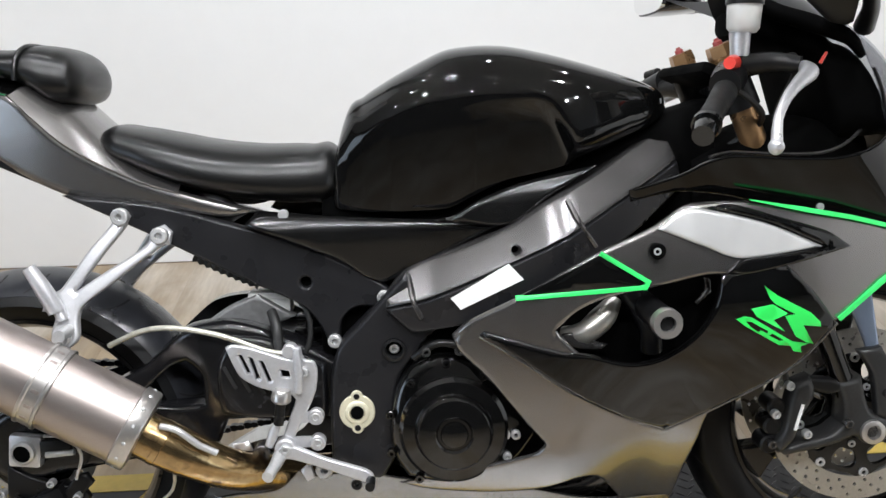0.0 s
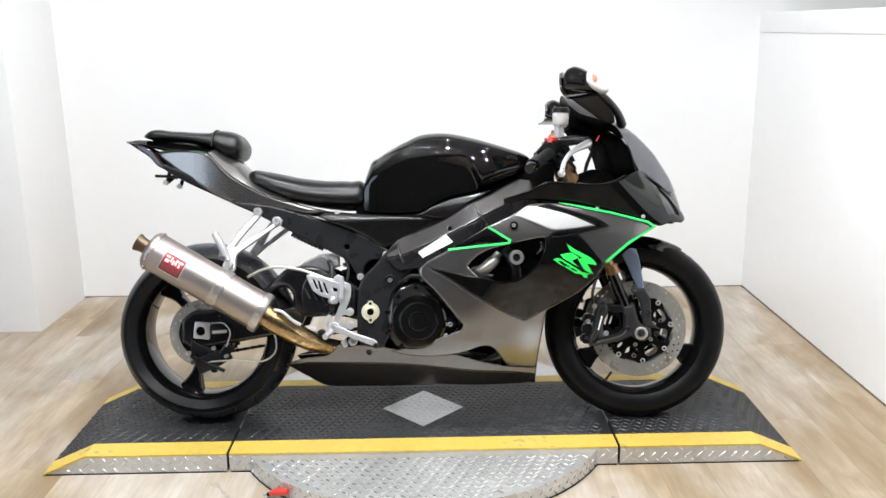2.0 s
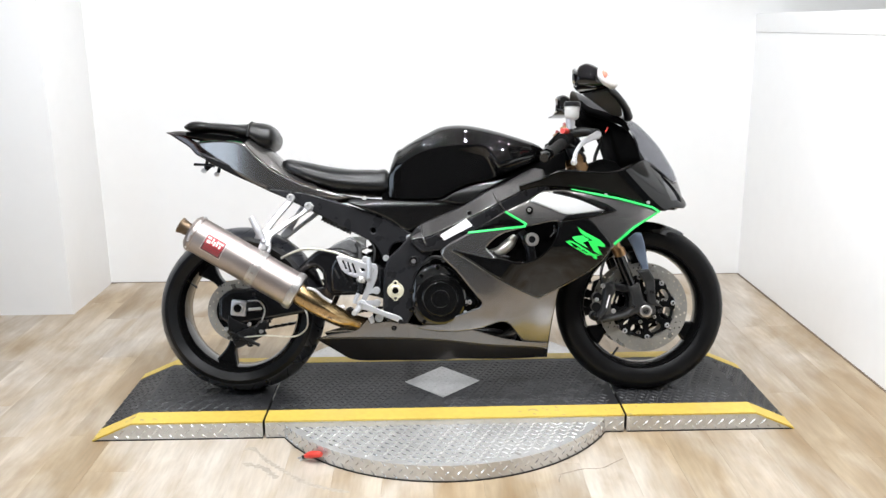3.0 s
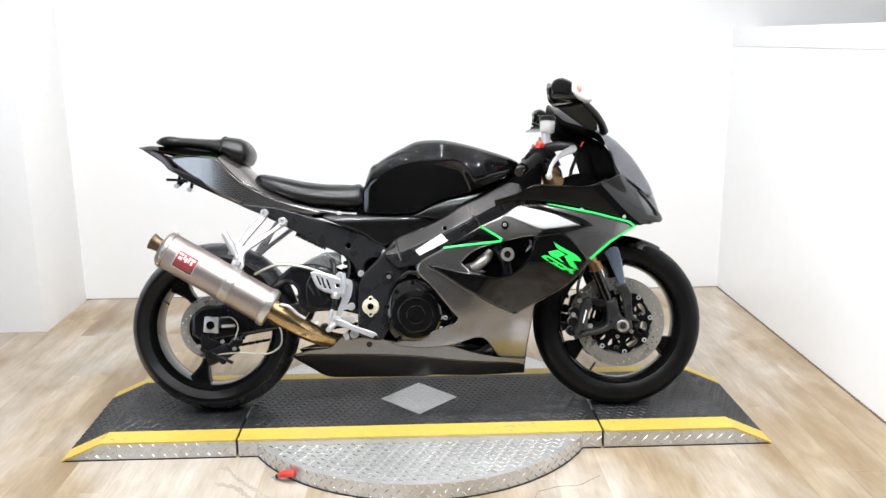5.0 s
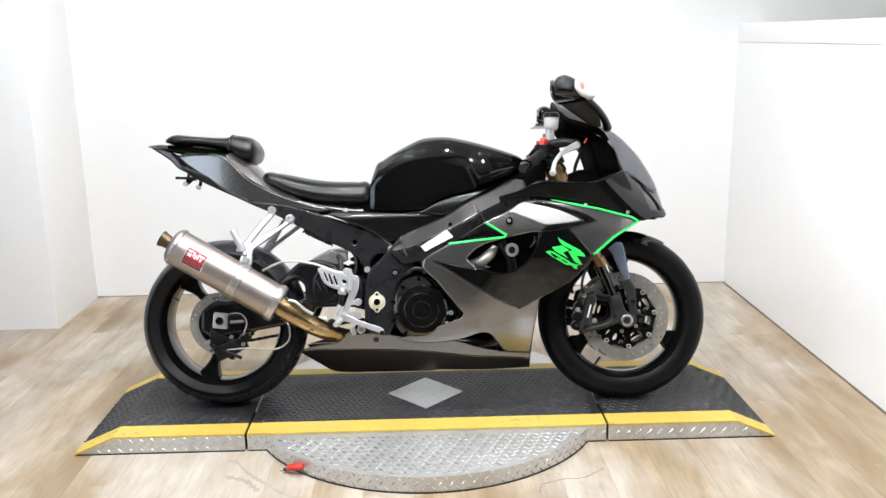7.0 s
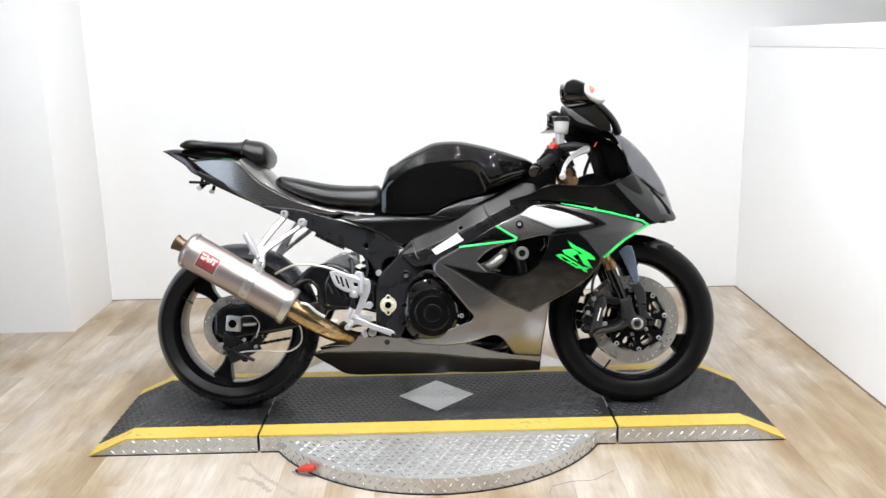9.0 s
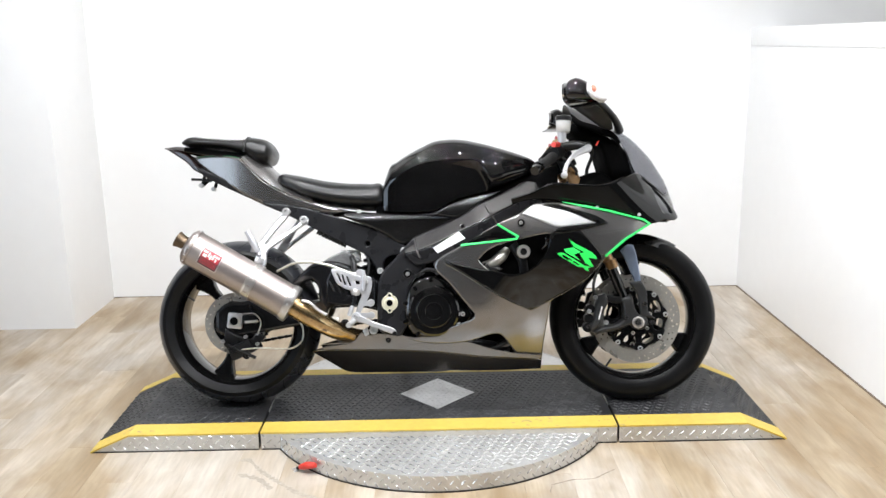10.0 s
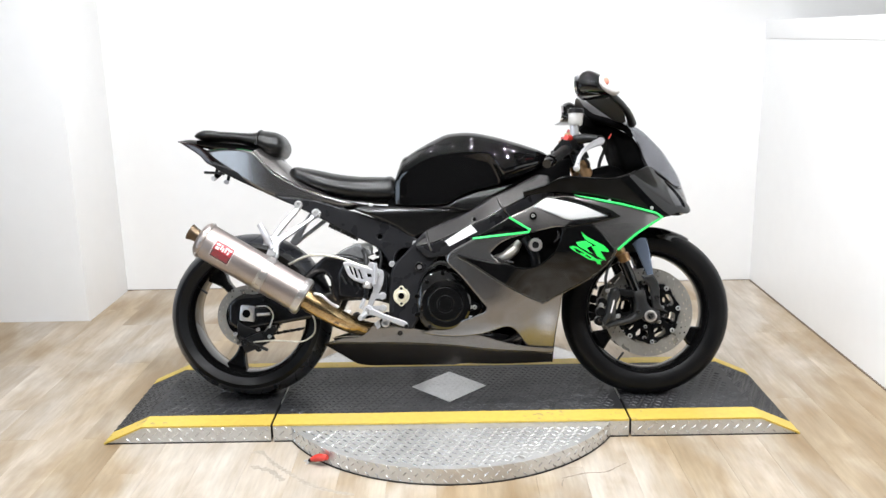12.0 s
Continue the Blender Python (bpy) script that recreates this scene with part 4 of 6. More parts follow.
cap("axle_nut", REAR[0] + 0.009, 0.146, REAR[1] + 0.012, 0.019, 0.02, STEEL, ab, "steel axle nut", 24, hollow=0.0145)
# black disc in the nut for the shade of its bore
cap("axle_bore_shade", REAR[0] + 0.009, 0.142, REAR[1] + 0.012, 0.0148, 0.004, DEEP_BLACK, ab)
box("adjuster", (0.05, 0.012, 0.03), pose(-0.64, -0.134, 0.31), SATIN_BLACK, bike, "", 0.004)
tube("adjuster_bolt", [(-0.655, 0.14, 0.302), (-0.61, 0.14, 0.305)], 0.005, STEEL, bike)
# rear caliper under the axle
rc = box("rear_caliper", (0.085, 0.05, 0.05), pose(-0.672, -0.11, 0.205, 0, -24, 0), SATIN_BLACK, bike, "black rear brake caliper", 0.01)
for du, dw in ((-0.028, 0.0), (0.02, -0.018)):
    cap("piston_cap", -0.672 + du, 0.138, 0.205 + dw, 0.014, 0.012, SATIN_BLACK, rc, "", 16, hollow=0.006)
tube("caliper_pin", [(-0.72, 0.13, 0.222), (-0.62, 0.135, 0.178)], 0.006, SATIN_BLACK, rc, "", 10)
for u, w in ((-0.735, 0.235), (-0.64, 0.185), (-0.615, 0.225), (-0.655, 0.25)):
    cap("caliper_bolt", u, 0.138, w, 0.0065, 0.014, STEEL, rc, "", 12, hollow=0.004)
tube("sensor_lead", [(-0.66, 0.13, 0.33), (-0.62, 0.14, 0.33), (-0.6, 0.138, 0.30), (-0.615, 0.13, 0.255)], 0.0026, STEEL, bike, "thin alloy adjuster loop", 8)
plate("torque_arm", [(-0.62, 0.255), (-0.6, 0.262), (-0.59, 0.245), (-0.64, 0.195), (-0.66, 0.2)], flat(0.126), 0.01, SATIN_BLACK, bike, "", rnd=0.003, grid=0.02)
plate("caliper_bracket", [(-0.73, 0.28), (-0.70, 0.26), (-0.66, 0.245), (-0.61, 0.235), (-0.6, 0.215), (-0.64, 0.195), (-0.7, 0.19), (-0.735, 0.22)], flat(0.118), 0.012, SATIN_BLACK, bike, "", rnd=0.004, grid=0.02)
tube("rear_brake_hose", [(-0.69, 0.13, 0.205), (-0.6, 0.14, 0.212), (-0.5, 0.14, 0.208), (-0.458, 0.14, 0.235), (-0.455, 0.14, 0.28), (-0.47, 0.13, 0.31)], 0.0028, BRAIDED, bike, "braided rear brake hose")
tube("swingarm_hose", [(-0.545, 0.125, 0.475), (-0.485, 0.14, 0.501), (-0.431, 0.15, 0.506), (-0.36, 0.16, 0.494), (-0.289, 0.165, 0.468), (-0.25, 0.16, 0.46)], 0.0045, BRAIDED, bike, "pale braided hose over the swingarm")
# chain on the far side: links in two runs
v, f = [], []
for (u0, w0), (u1, w1) in (((-0.70, 0.207), (-0.14, 0.30)), ((-0.70, 0.392), (-0.14, 0.38))):
    for k in range(44):
        t = (k + 0.5) / 44
        u, w = u0 + (u1 - u0) * t, w0 + (w1 - w0) * t
        hh, yy = (0.008, -0.074) if k % 2 else (0.0065, -0.07)
        i = len(v)
        for y in (-yy, -yy + 0.014):
            v += [(u - 0.0075, y, w - hh * 0.5), (u, y, w - hh * 0.8), (u + 0.0075, y, w - hh * 0.5), (u + 0.0075, y, w + hh * 0.5), (u, y, w + hh * 0.8), (u - 0.0075, y, w + hh * 0.5)]
        f += [tuple(range(i, i + 6)), tuple(range(i + 6, i + 12))] + [(i + j, i + (j + 1) % 6, i + 6 + (j + 1) % 6, i + 6 + j) for j in range(6)]
tagged(finish("chain", raw(v, f), SATIN_BLACK, bike, "dark drive chain"), kind="stuff")

# exhaust
MA, MB = Vector((-0.812, -0.235, 0.565)), Vector((-0.474, -0.215, 0.362))
AX = (MB - MA).normalized()
ML = (MB - MA).length


def oval(name, profile, mat, parent, label="", squash=0.94, around=48):
    """Turned about the silencer's axis, slightly flattened sideways."""
    v, f = lathe_mesh(profile, (0, 0, 0), (1, 0, 0), around)
    side = AX.cross(Vector((0, 1, 0))).normalized()
    dep = side.cross(AX)
    return finish(name, raw([tuple(MA + AX * x + dep * (y * squash) + side * z) for x, y, z in v], f), mat, parent, label)


muffler = oval("muffler", [(0.059, 0.0), (0.059, 0.012), (0.0605, 0.02), (0.0605, ML - 0.02), (0.0605, ML - 0.014)], TITANIUM, bike, "brushed titanium silencer")
oval("end_cap", [(0.03, -0.012), (0.05, -0.01), (0.0615, 0.0), (0.063, 0.006), (0.063, 0.014), (0.061, 0.016)], TITANIUM, muffler, "silver outlet end cap")
oval("inlet_flange", [(0.061, ML - 0.026), (0.0645, ML - 0.024), (0.0645, ML - 0.004), (0.062, ML), (0.045, ML + 0.002)], FLANGE, muffler, "silver inlet flange")
oval("outlet", [(0.023, -0.006), (0.0225, -0.02), (0.0235, -0.034), (0.027, -0.046), (0.028, -0.05), (0.0265, -0.051), (0.021, -0.034), (0.019, -0.014)], DULL_BRONZE, muffler, "browned outlet tip")
for k in range(14):
    a = 2 * math.pi * k / 14
    side = AX.cross(Vector((0, 1, 0))).normalized()
    dep = side.cross(AX)
    for x in (0.008, ML - 0.013):
        c = MA + AX * x + (dep * math.cos(a) * 0.94 + side * math.sin(a)) * 0.0625
        lathe("rivet", [(0.0035, 0.0), (0.0035, 0.002), (0.002, 0.0036)], c, STEEL, muffler, "", dep * math.cos(a) + side * math.sin(a), 8)
strap = oval("clamp_strap", [(0.061, 0.222), (0.065, 0.223), (0.065, 0.227), (0.0632, 0.229), (0.0632, 0.247), (0.065, 0.249), (0.065, 0.253), (0.061, 0.254)], FLANGE, muffler, "silver clamp strap")
tube("strap_bolt", [(-0.585, 0.215, 0.515), (-0.585, 0.16, 0.515)], 0.009, STEEL, strap)
for k in range(16):
    a = 2 * math.pi * (k + 0.5) / 16
    side = AX.cross(Vector((0, 1, 0))).normalized()
    dep = side.cross(AX)
    out = dep * math.cos(a) * 0.94 + side * math.sin(a)
    turn = Matrix((AX, out.cross(AX), out)).transposed().to_4x4()
    box("strap_slot", (0.011, 0.006, 0.002), Matrix.Translation(MA + AX * 0.238 + out * 0.0626) @ turn, TITANIUM, strap, "", 0.0006)
# red label on the silencer's flank
lab_dep = AX.cross(Vector((0, 1, 0))).normalized().cross(AX)


def on_can(name, x0, x1, z0, z1, lift, mat, label=""):
    """A sheet laid on the silencer, from x0 to x1 along it and z0 to z1 up its flank."""
    side = AX.cross(Vector((0, 1, 0))).normalized()
    sgn = 1 if lab_dep.y < 0 else -1
    v, f = [], []
    for lay in (0, 1):
        for i in range(2):
            for k in range(9):
                z = z0 + (z1 - z0) * k / 8
                r = 0.0605 + lift - 0.001 * lay
                y = 0.94 * math.sqrt(max(r * r - z * z, 0)) * sgn
                v.append(tuple(MA + AX * (x0 if i == 0 else x1) + lab_dep * y + side * z))
    for k in range(8):
        f += [(k, k + 1, k + 10, k + 9), (18 + k, 27 + k, 28 + k, 19 + k), (k, 18 + k, 19 + k, k + 1), (9 + k, 10 + k, 28 + k, 27 + k)]
    f += [(0, 9, 27, 18), (8, 26, 35, 17)]
    return finish(name, raw(v, f), mat, muffler, label)


up = 1 if AX.cross(Vector((0, 1, 0))).z > 0 else -1
on_can("label", 0.052, 0.123, -0.03, 0.03, 0.0008, LABEL_PALE, "red and pale maker's label, unreadable")
on_can("label_frame", 0.0535, 0.1215, -0.0285, 0.0285, 0.0014, LABEL_DARK)
on_can("label_field", 0.056, 0.119, -0.026, 0.026, 0.0018, LABEL_DARK)
on_can("label_band", 0.056, 0.119, -up * 0.003, up * 0.026, 0.0022, RED_LABEL)
for a, b, lo, hi in ((0.059, 0.073, 0.0155, 0.022), (0.061, 0.074, 0.001, 0.011), (0.077, 0.082, 0.006, 0.022), (0.0845, 0.0905, 0.001, 0.016), (0.093, 0.099, 0.004, 0.022), (0.101, 0.116, 0.015, 0.021), (0.104, 0.11, 0.001, 0.012)):
    on_can("label_bar", a, b, up * lo, up * hi, 0.0028, LABEL_PALE)
for lo in (0.007, 0.0125, 0.019):
    on_can("label_bar", 0.059, 0.116, -up * (lo + 0.0028), -up * lo, 0.0024, RED_LABEL)

tube("link_pipe", [(-0.49, 0.218, 0.372), (-0.45, 0.213, 0.345), (-0.4, 0.2, 0.312), (-0.345, 0.17, 0.276), (-0.29, 0.12, 0.25), (-0.2, 0.06, 0.23)], [0.036, 0.036, 0.033, 0.029, 0.026, 0.025], HEATED_PIPE, bike, "heat-browned gold link pipe", 24)
lathe("pipe_collar", [(0.034, 0.0), (0.037, 0.002), (0.037, 0.012), (0.034, 0.014)], (-0.455, -0.2135, 0.3485), HEATED_PIPE, bike, "", (0.83, 0.08, -0.55), 28)
lathe("pipe_collar", [(0.031, 0.0), (0.0345, 0.002), (0.0345, 0.007), (0.031, 0.009)], (-0.405, -0.2015, 0.3155), HEATED_PIPE, bike, "", (0.8, 0.2, -0.57), 28)
lathe("pipe_collar", [(0.028, 0.0), (0.0315, 0.002), (0.0315, 0.006), (0.028, 0.008)], (-0.352, -0.174, 0.281), HEATED_PIPE, bike, "", (0.76, 0.42, -0.5), 28)
tube("pipe_spring", [(-0.44, 0.235, 0.377), (-0.415, 0.24, 0.372), (-0.385, 0.235, 0.345), (-0.36, 0.23, 0.33)], 0.005, STEEL, bike, "spring on the pipe joint", 10)
for k in range(2):
    tube("header_pipe", [(0.29, 0.05 + 0.045 * k, 0.42), (0.285, 0.05 + 0.045 * k, 0.26), (0.22, 0.055 + 0.04 * k, 0.2), (0.0, 0.05 + 0.035 * k, 0.178), (-0.2, 0.07, 0.2)], 0.022, SPAR_GREY, bike, "dull dark header pipe", 16)

# passenger peg hanger
hanger = plate("hanger", [(-0.522, 0.693), (-0.505, 0.697), (-0.494, 0.682), (-0.505, 0.662), (-0.54, 0.62), (-0.578, 0.57), (-0.535, 0.597), (-0.47, 0.637), (-0.458, 0.660), (-0.443, 0.667), (-0.431, 0.655), (-0.434, 0.637), (-0.45, 0.632), (-0.52, 0.582),
                (-0.566, 0.548), (-0.572, 0.53), (-0.572, 0.5), (-0.588, 0.485), (-0.609, 0.492), (-0.613, 0.51), (-0.604, 0.54), (-0.628, 0.543), (-0.62, 0.565), (-0.6, 0.575), (-0.56, 0.63), (-0.524, 0.672)],
               lambda u, w: 0.125 + 0.3 * max(0, 0.69 - w), 0.014, ALLOY, bike, "bare alloy passenger footrest hanger", rnd=0.005, grid=0.012, step=0.006)
for (u, w, o) in ((-0.509, 0.682, 0.138), (-0.447, 0.652, 0.15), (-0.594, 0.504, 0.192)):
    cap("bolt", u, o, w, 0.0135, 0.014, STEEL, hanger, "", 18, hollow=0.006)
tube("footrest", [(-0.6, 0.178, 0.545), (-0.613, 0.18, 0.575), (-0.634, 0.182, 0.615)], [0.013, 0.013, 0.01], ALLOY, bike, "folded passenger footrest", 12)
tube("footrest_hinge", [(-0.61, 0.17, 0.56), (-0.598, 0.174, 0.545), (-0.593, 0.176, 0.53)], 0.009, ALLOY, bike, "", 10)
plate("hanger", [(-0.50, 0.69), (-0.43, 0.66), (-0.44, 0.64), (-0.56, 0.55), (-0.6, 0.5), (-0.62, 0.52)], lambda u, w: -0.13, 0.012, ALLOY, bike, "bare alloy passenger footrest hanger", [[(-0.50, 0.665), (-0.46, 0.645), (-0.55, 0.575)]], 0.004)

# rider footrest plate, heel guard and brake pedal
heel = plate("heel_guard", [(-0.35, 0.479), (-0.341, 0.483), (-0.309, 0.477), (-0.266, 0.461), (-0.248, 0.456), (-0.246, 0.476), (-0.234, 0.476), (-0.23, 0.457), (-0.215, 0.452), (-0.21, 0.436), (-0.213, 0.408), (-0.224, 0.38), (-0.235, 0.362), (-0.256, 0.318), (-0.272, 0.322), (-0.257, 0.362), (-0.246, 0.392), (-0.251, 0.399), (-0.298, 0.412), (-0.326, 0.428), (-0.338, 0.447)],
             flat(0.18), 0.008, ALLOY, bike, "bare alloy footrest plate with slotted heel guard",
             [[(-0.331, 0.467), (-0.325, 0.466), (-0.313, 0.437), (-0.319, 0.437)], [(-0.315, 0.463), (-0.309, 0.461), (-0.299, 0.427), (-0.305, 0.427)], [(-0.299, 0.457), (-0.293, 0.455), (-0.281, 0.422), (-0.287, 0.422)], [(-0.268, 0.441), (-0.254, 0.438), (-0.252, 0.428), (-0.265, 0.429)]], 0.003, grid=0.012, step=0.005, corner=60)
for u, w, au, aw in ((-0.215, 0.364, -0.24, 0.362), (-0.214, 0.322, -0.258, 0.322)):
    plate("bolt_arm", stroke([(au, aw), (u, w)], 0.017), flat(0.1815), 0.008, ALLOY, heel, "", rnd=0.002, grid=0.02, smooth=False)
    cap("bolt_boss", u, 0.187, w, 0.0125, 0.016, ALLOY, heel, "", 20)
    cap("bolt", u, 0.1885, w, 0.0075, 0.006, STEEL, heel, "bright socket bolt", 16, hollow=0.004)
cap("bolt", -0.231, 0.188, 0.437, 0.008, 0.01, STEEL, heel, "", 16, hollow=0.004)
tube("plate_rib", [(-0.24, 0.184, 0.474), (-0.238, 0.185, 0.44), (-0.24, 0.185, 0.405)], [0.006, 0.0075, 0.006], ALLOY, heel, "", 10)
joint = cap("footrest_mount", -0.264, 0.196, 0.317, 0.0165, 0.02, ALLOY, bike, "bare alloy footrest pivot", 24)
cap("pivot_nut", -0.264, 0.202, 0.317, 0.0095, 0.01, STEEL, joint, "steel nut", 6, hollow=0.0045)
tube("footrest", [(-0.272, 0.19, 0.308), (-0.277, 0.21, 0.3), (-0.284, 0.245, 0.294)], [0.011, 0.009, 0.009], STEEL, bike, "knurled rider footrest", 14)
pedal = plate("brake_pedal", [(-0.268, 0.321), (-0.25, 0.322), (-0.2, 0.3), (-0.14, 0.279), (-0.129, 0.27), (-0.128, 0.258), (-0.14, 0.258), (-0.2, 0.281), (-0.25, 0.299), (-0.268, 0.302)], flat(0.197), 0.009, ALLOY, bike, "bare alloy brake pedal", rnd=0.0035, grid=0.012, step=0.006)
tube("pedal_tip", [(-0.133, 0.195, 0.262), (-0.133, 0.222, 0.262)], 0.0075, SATIN_BLACK, pedal, "black rubber pedal tip", 12)
lower = cap("linkage_bolt", -0.208, 0.172, 0.27, 0.014, 0.02, STEEL, bike, "dull steel linkage bolt", 20, hollow=0.006)
cap("linkage_bolt", -0.309, 0.15, 0.293, 0.0145, 0.02, SPAR_GREY, bike, "dark linkage bolt with steel core", 20, hollow=0.006)
plate("linkage_tab", [(-0.356, 0.312), (-0.329, 0.315), (-0.324, 0.298), (-0.35, 0.302)], flat(0.15), 0.008, ALLOY, bike, "", rnd=0.002, grid=0.02)
plate("linkage_tab", [(-0.246, 0.268), (-0.23, 0.283), (-0.224, 0.256), (-0.236, 0.25)], flat(0.165), 0.008, ALLOY, bike, "", rnd=0.002, grid=0.02)
cyl = lathe("master_cylinder", [(0.012, 0), (0.015, 0.004), (0.0155, 0.017), (0.012, 0.021)], (-0.264, -0.188, 0.412), FLANGE, bike, "silver collar of the rear brake cylinder", (-0.18, 0, -0.98), 20)
tube("push_rod", [(-0.267, 0.188, 0.395), (-0.273, 0.188, 0.356)], 0.008, SATIN_BLACK, cyl, "black rubber boot", 12)
tube("clevis", [(-0.276, 0.189, 0.356), (-0.28, 0.19, 0.345), (-0.289, 0.19, 0.322)], [0.006, 0.0085, 0.0065], ALLOY, cyl, "bare alloy clevis", 12)
tube("cylinder_hose", [(-0.272, 0.155, 0.46), (-0.274, 0.145, 0.5), (-0.285, 0.12, 0.52)], 0.0085, CABLE, bike, "", 10)
cap("cylinder_banjo", -0.252, 0.178, 0.468, 0.012, 0.02, ALLOY, bike, "", 14)
rv = box("rear_reservoir", (0.066, 0.04, 0.034), pose(-0.291, -0.07, 0.522), WHITE_PLASTIC, bike, "milky rear brake fluid reservoir", 0.008)
box("reservoir_cap", (0.072, 0.044, 0.01), pose(-0.291, -0.07, 0.541), WHITE_PLASTIC, rv, "", 0.003)
# shock absorber behind the swingarm
sh = tube("shock_absorber", [(-0.24, 0.0, 0.36), (-0.21, 0.0, 0.58)], 0.022, SATIN_BLACK, bike, "dark rear shock absorber", 14)
v, f = tube_mesh([(-0.24 + 0.03 * t / 60 + 0.034 * math.cos(t * 0.7), 0.034 * math.sin(t * 0.7), 0.4 + 0.16 * t / 60) for t in range(61)], 0.006, 8)
finish("spring", raw(v, f), SATIN_BLACK, sh, "coil spring")

# rear subframe, frame spar and pivot plate
sub = plate("subframe", [(-0.6, 0.716), (-0.458, 0.697), (-0.349, 0.666), (-0.251, 0.635), (-0.173, 0.601), (-0.1, 0.557), (-0.090, 0.541), (-0.101, 0.525), (-0.118, 0.525), (-0.15, 0.524), (-0.170, 0.508), (-0.176, 0.487), (-0.176, 0.468), (-0.194, 0.465), (-0.209, 0.497), (-0.229, 0.523),
             (-0.262, 0.543), (-0.311, 0.567), (-0.37, 0.598), (-0.448, 0.64), (-0.517, 0.675)], lambda u, w: 0.122 + 0.05 * max(0, u + 0.25), 0.024, FRAME_BLACK, bike, "black alloy rear subframe",
            [[(-0.228 + 0.009 * math.cos(a), 0.567 + 0.009 * math.sin(a)) for a in np.linspace(0, 5.6, 9)]], 0.005, both=True)
# black backing disc so the subframe hole looks shaded
cap("hole_shade", -0.228, 0.108, 0.567, 0.011, 0.006, DEEP_BLACK, sub)
for u, w in ((-0.104, 0.541), (-0.185, 0.472)):
    cap("bolt", u, 0.139, w, 0.011, 0.012, STEEL, sub, "", 16, hollow=0.005)
v, f = tube_mesh([(-0.405, -0.098, 0.613), (-0.37, -0.098, 0.595), (-0.335, -0.098, 0.578), (-0.305, -0.098, 0.564)], [0.008 if k % 2 else 0.012 for k in range(19)], 12, True, 0.003)
finish("ribbed_hose", raw(v, f), CABLE, bike, "black ribbed hose under the subframe")
tube("breather_hose", [(-0.235, 0.11, 0.53), (-0.225, 0.115, 0.5), (-0.228, 0.118, 0.465), (-0.24, 0.12, 0.44)], 0.0045, CABLE, bike, "thin black hose beside the footrest plate", 8)
box("subframe_bridge", (0.3, 0.18, 0.02), pose(-0.4, 0, 0.64, 0, 24), SATIN_BLACK, bike, "", 0.006)


def crease(u):
    return np.interp(u, [-0.1, -0.03, 0.1, 0.2, 0.3, 0.36], [0.525, 0.545, 0.603, 0.652, 0.703, 0.735])


def spar_out(u, w):
    base = 0.17 + 0.055 * np.clip((u + 0.1) / 0.25, 0, 1) - 0.1 * np.clip((u - 0.18) / 0.17, 0, 1.2)
    up = w - crease(u)
    return base - (0.75 * up if up > 0 else -0.12 * up)


spar = plate("frame_spar", [(-0.1, 0.53), (-0.1, 0.548), (-0.067, 0.586), (0.006, 0.616), (0.093, 0.653), (0.16, 0.694), (0.228, 0.727), (0.295, 0.765), (0.328, 0.781), (0.36, 0.79), (0.372, 0.745), (0.3, 0.705), (0.2, 0.654), (0.1, 0.605), (-0.03, 0.547)],
             spar_out, 0.05, SPAR_GREY, bike, "satin dark grey alloy frame spar", [[(0.1 + 0.006 * math.cos(a), 0.62 + 0.006 * math.sin(a)) for a in np.linspace(0, 5.5, 8)]], 0.005, both=True, grid=0.012)
# Downward facet coloured black: the shade on it is put into the colour
plate("spar_shaded_face", [(-0.1, 0.528), (-0.03, 0.545), (0.1, 0.603), (0.2, 0.652), (0.3, 0.703), (0.372, 0.742), (0.38, 0.7), (0.3, 0.64), (0.2, 0.59), (0.1, 0.535), (0.02, 0.505), (-0.06, 0.49)], spar_out, 0.05, FRAME_BLACK, spar, "lower face of the spar, its shade put in as black", rnd=0.004, grid=0.012)
for a, b in (((0.181, 0.692), (0.222, 0.622)), ((-0.064, 0.578), (-0.045, 0.515))):
    tube("weld_bead", [(a[0], spar_out(*a) - 0.001, a[1]), ((a[0] + b[0]) / 2 - 0.004, spar_out((a[0] + b[0]) / 2, (a[1] + b[1]) / 2) + 0.0015, (a[1] + b[1]) / 2), (b[0], spar_out(*b), b[1])], 0.0045, SPAR_GREY, spar, "weld seam", 8)
plate("white_sticker", [(0.088, 0.602), (0.110, 0.578), (0.015, 0.530), (0.0, 0.548)], lambda u, w: spar_out(u, min(w, crease(u))) + 0.003, 0.006, WHITE_STICKER, spar, "blank white sticker", rnd=0.0005, grid=0.02, smooth=False)
piv = plate("pivot_plate", [(-0.068, 0.583), (-0.102, 0.548), (-0.141, 0.506), (-0.177, 0.468), (-0.191, 0.42), (-0.195, 0.352), (-0.196, 0.275), (-0.173, 0.255), (-0.115, 0.245), (-0.09, 0.293), (-0.09, 0.351), (-0.085, 0.409), (-0.06, 0.447), (-0.03, 0.482), (0.01, 0.504), (-0.035, 0.530)],
            lambda u, w: 0.158, 0.05, FRAME_BLACK, bike, "satin black frame pivot plate", [[(-0.09 + 0.013 * math.cos(a), 0.461 + 0.013 * math.sin(a)) for a in np.linspace(0, 5.9, 16)]], 0.008, both=True)
# Black filler sheet, added so the gap behind the frame stays dark
plate("gap_filler", [(-0.21, 0.44), (-0.21, 0.53), (-0.1, 0.57), (-0.04, 0.56), (-0.06, 0.44)], flat(0.1), 0.02, DEEP_BLACK, bike, "", rnd=0.004)
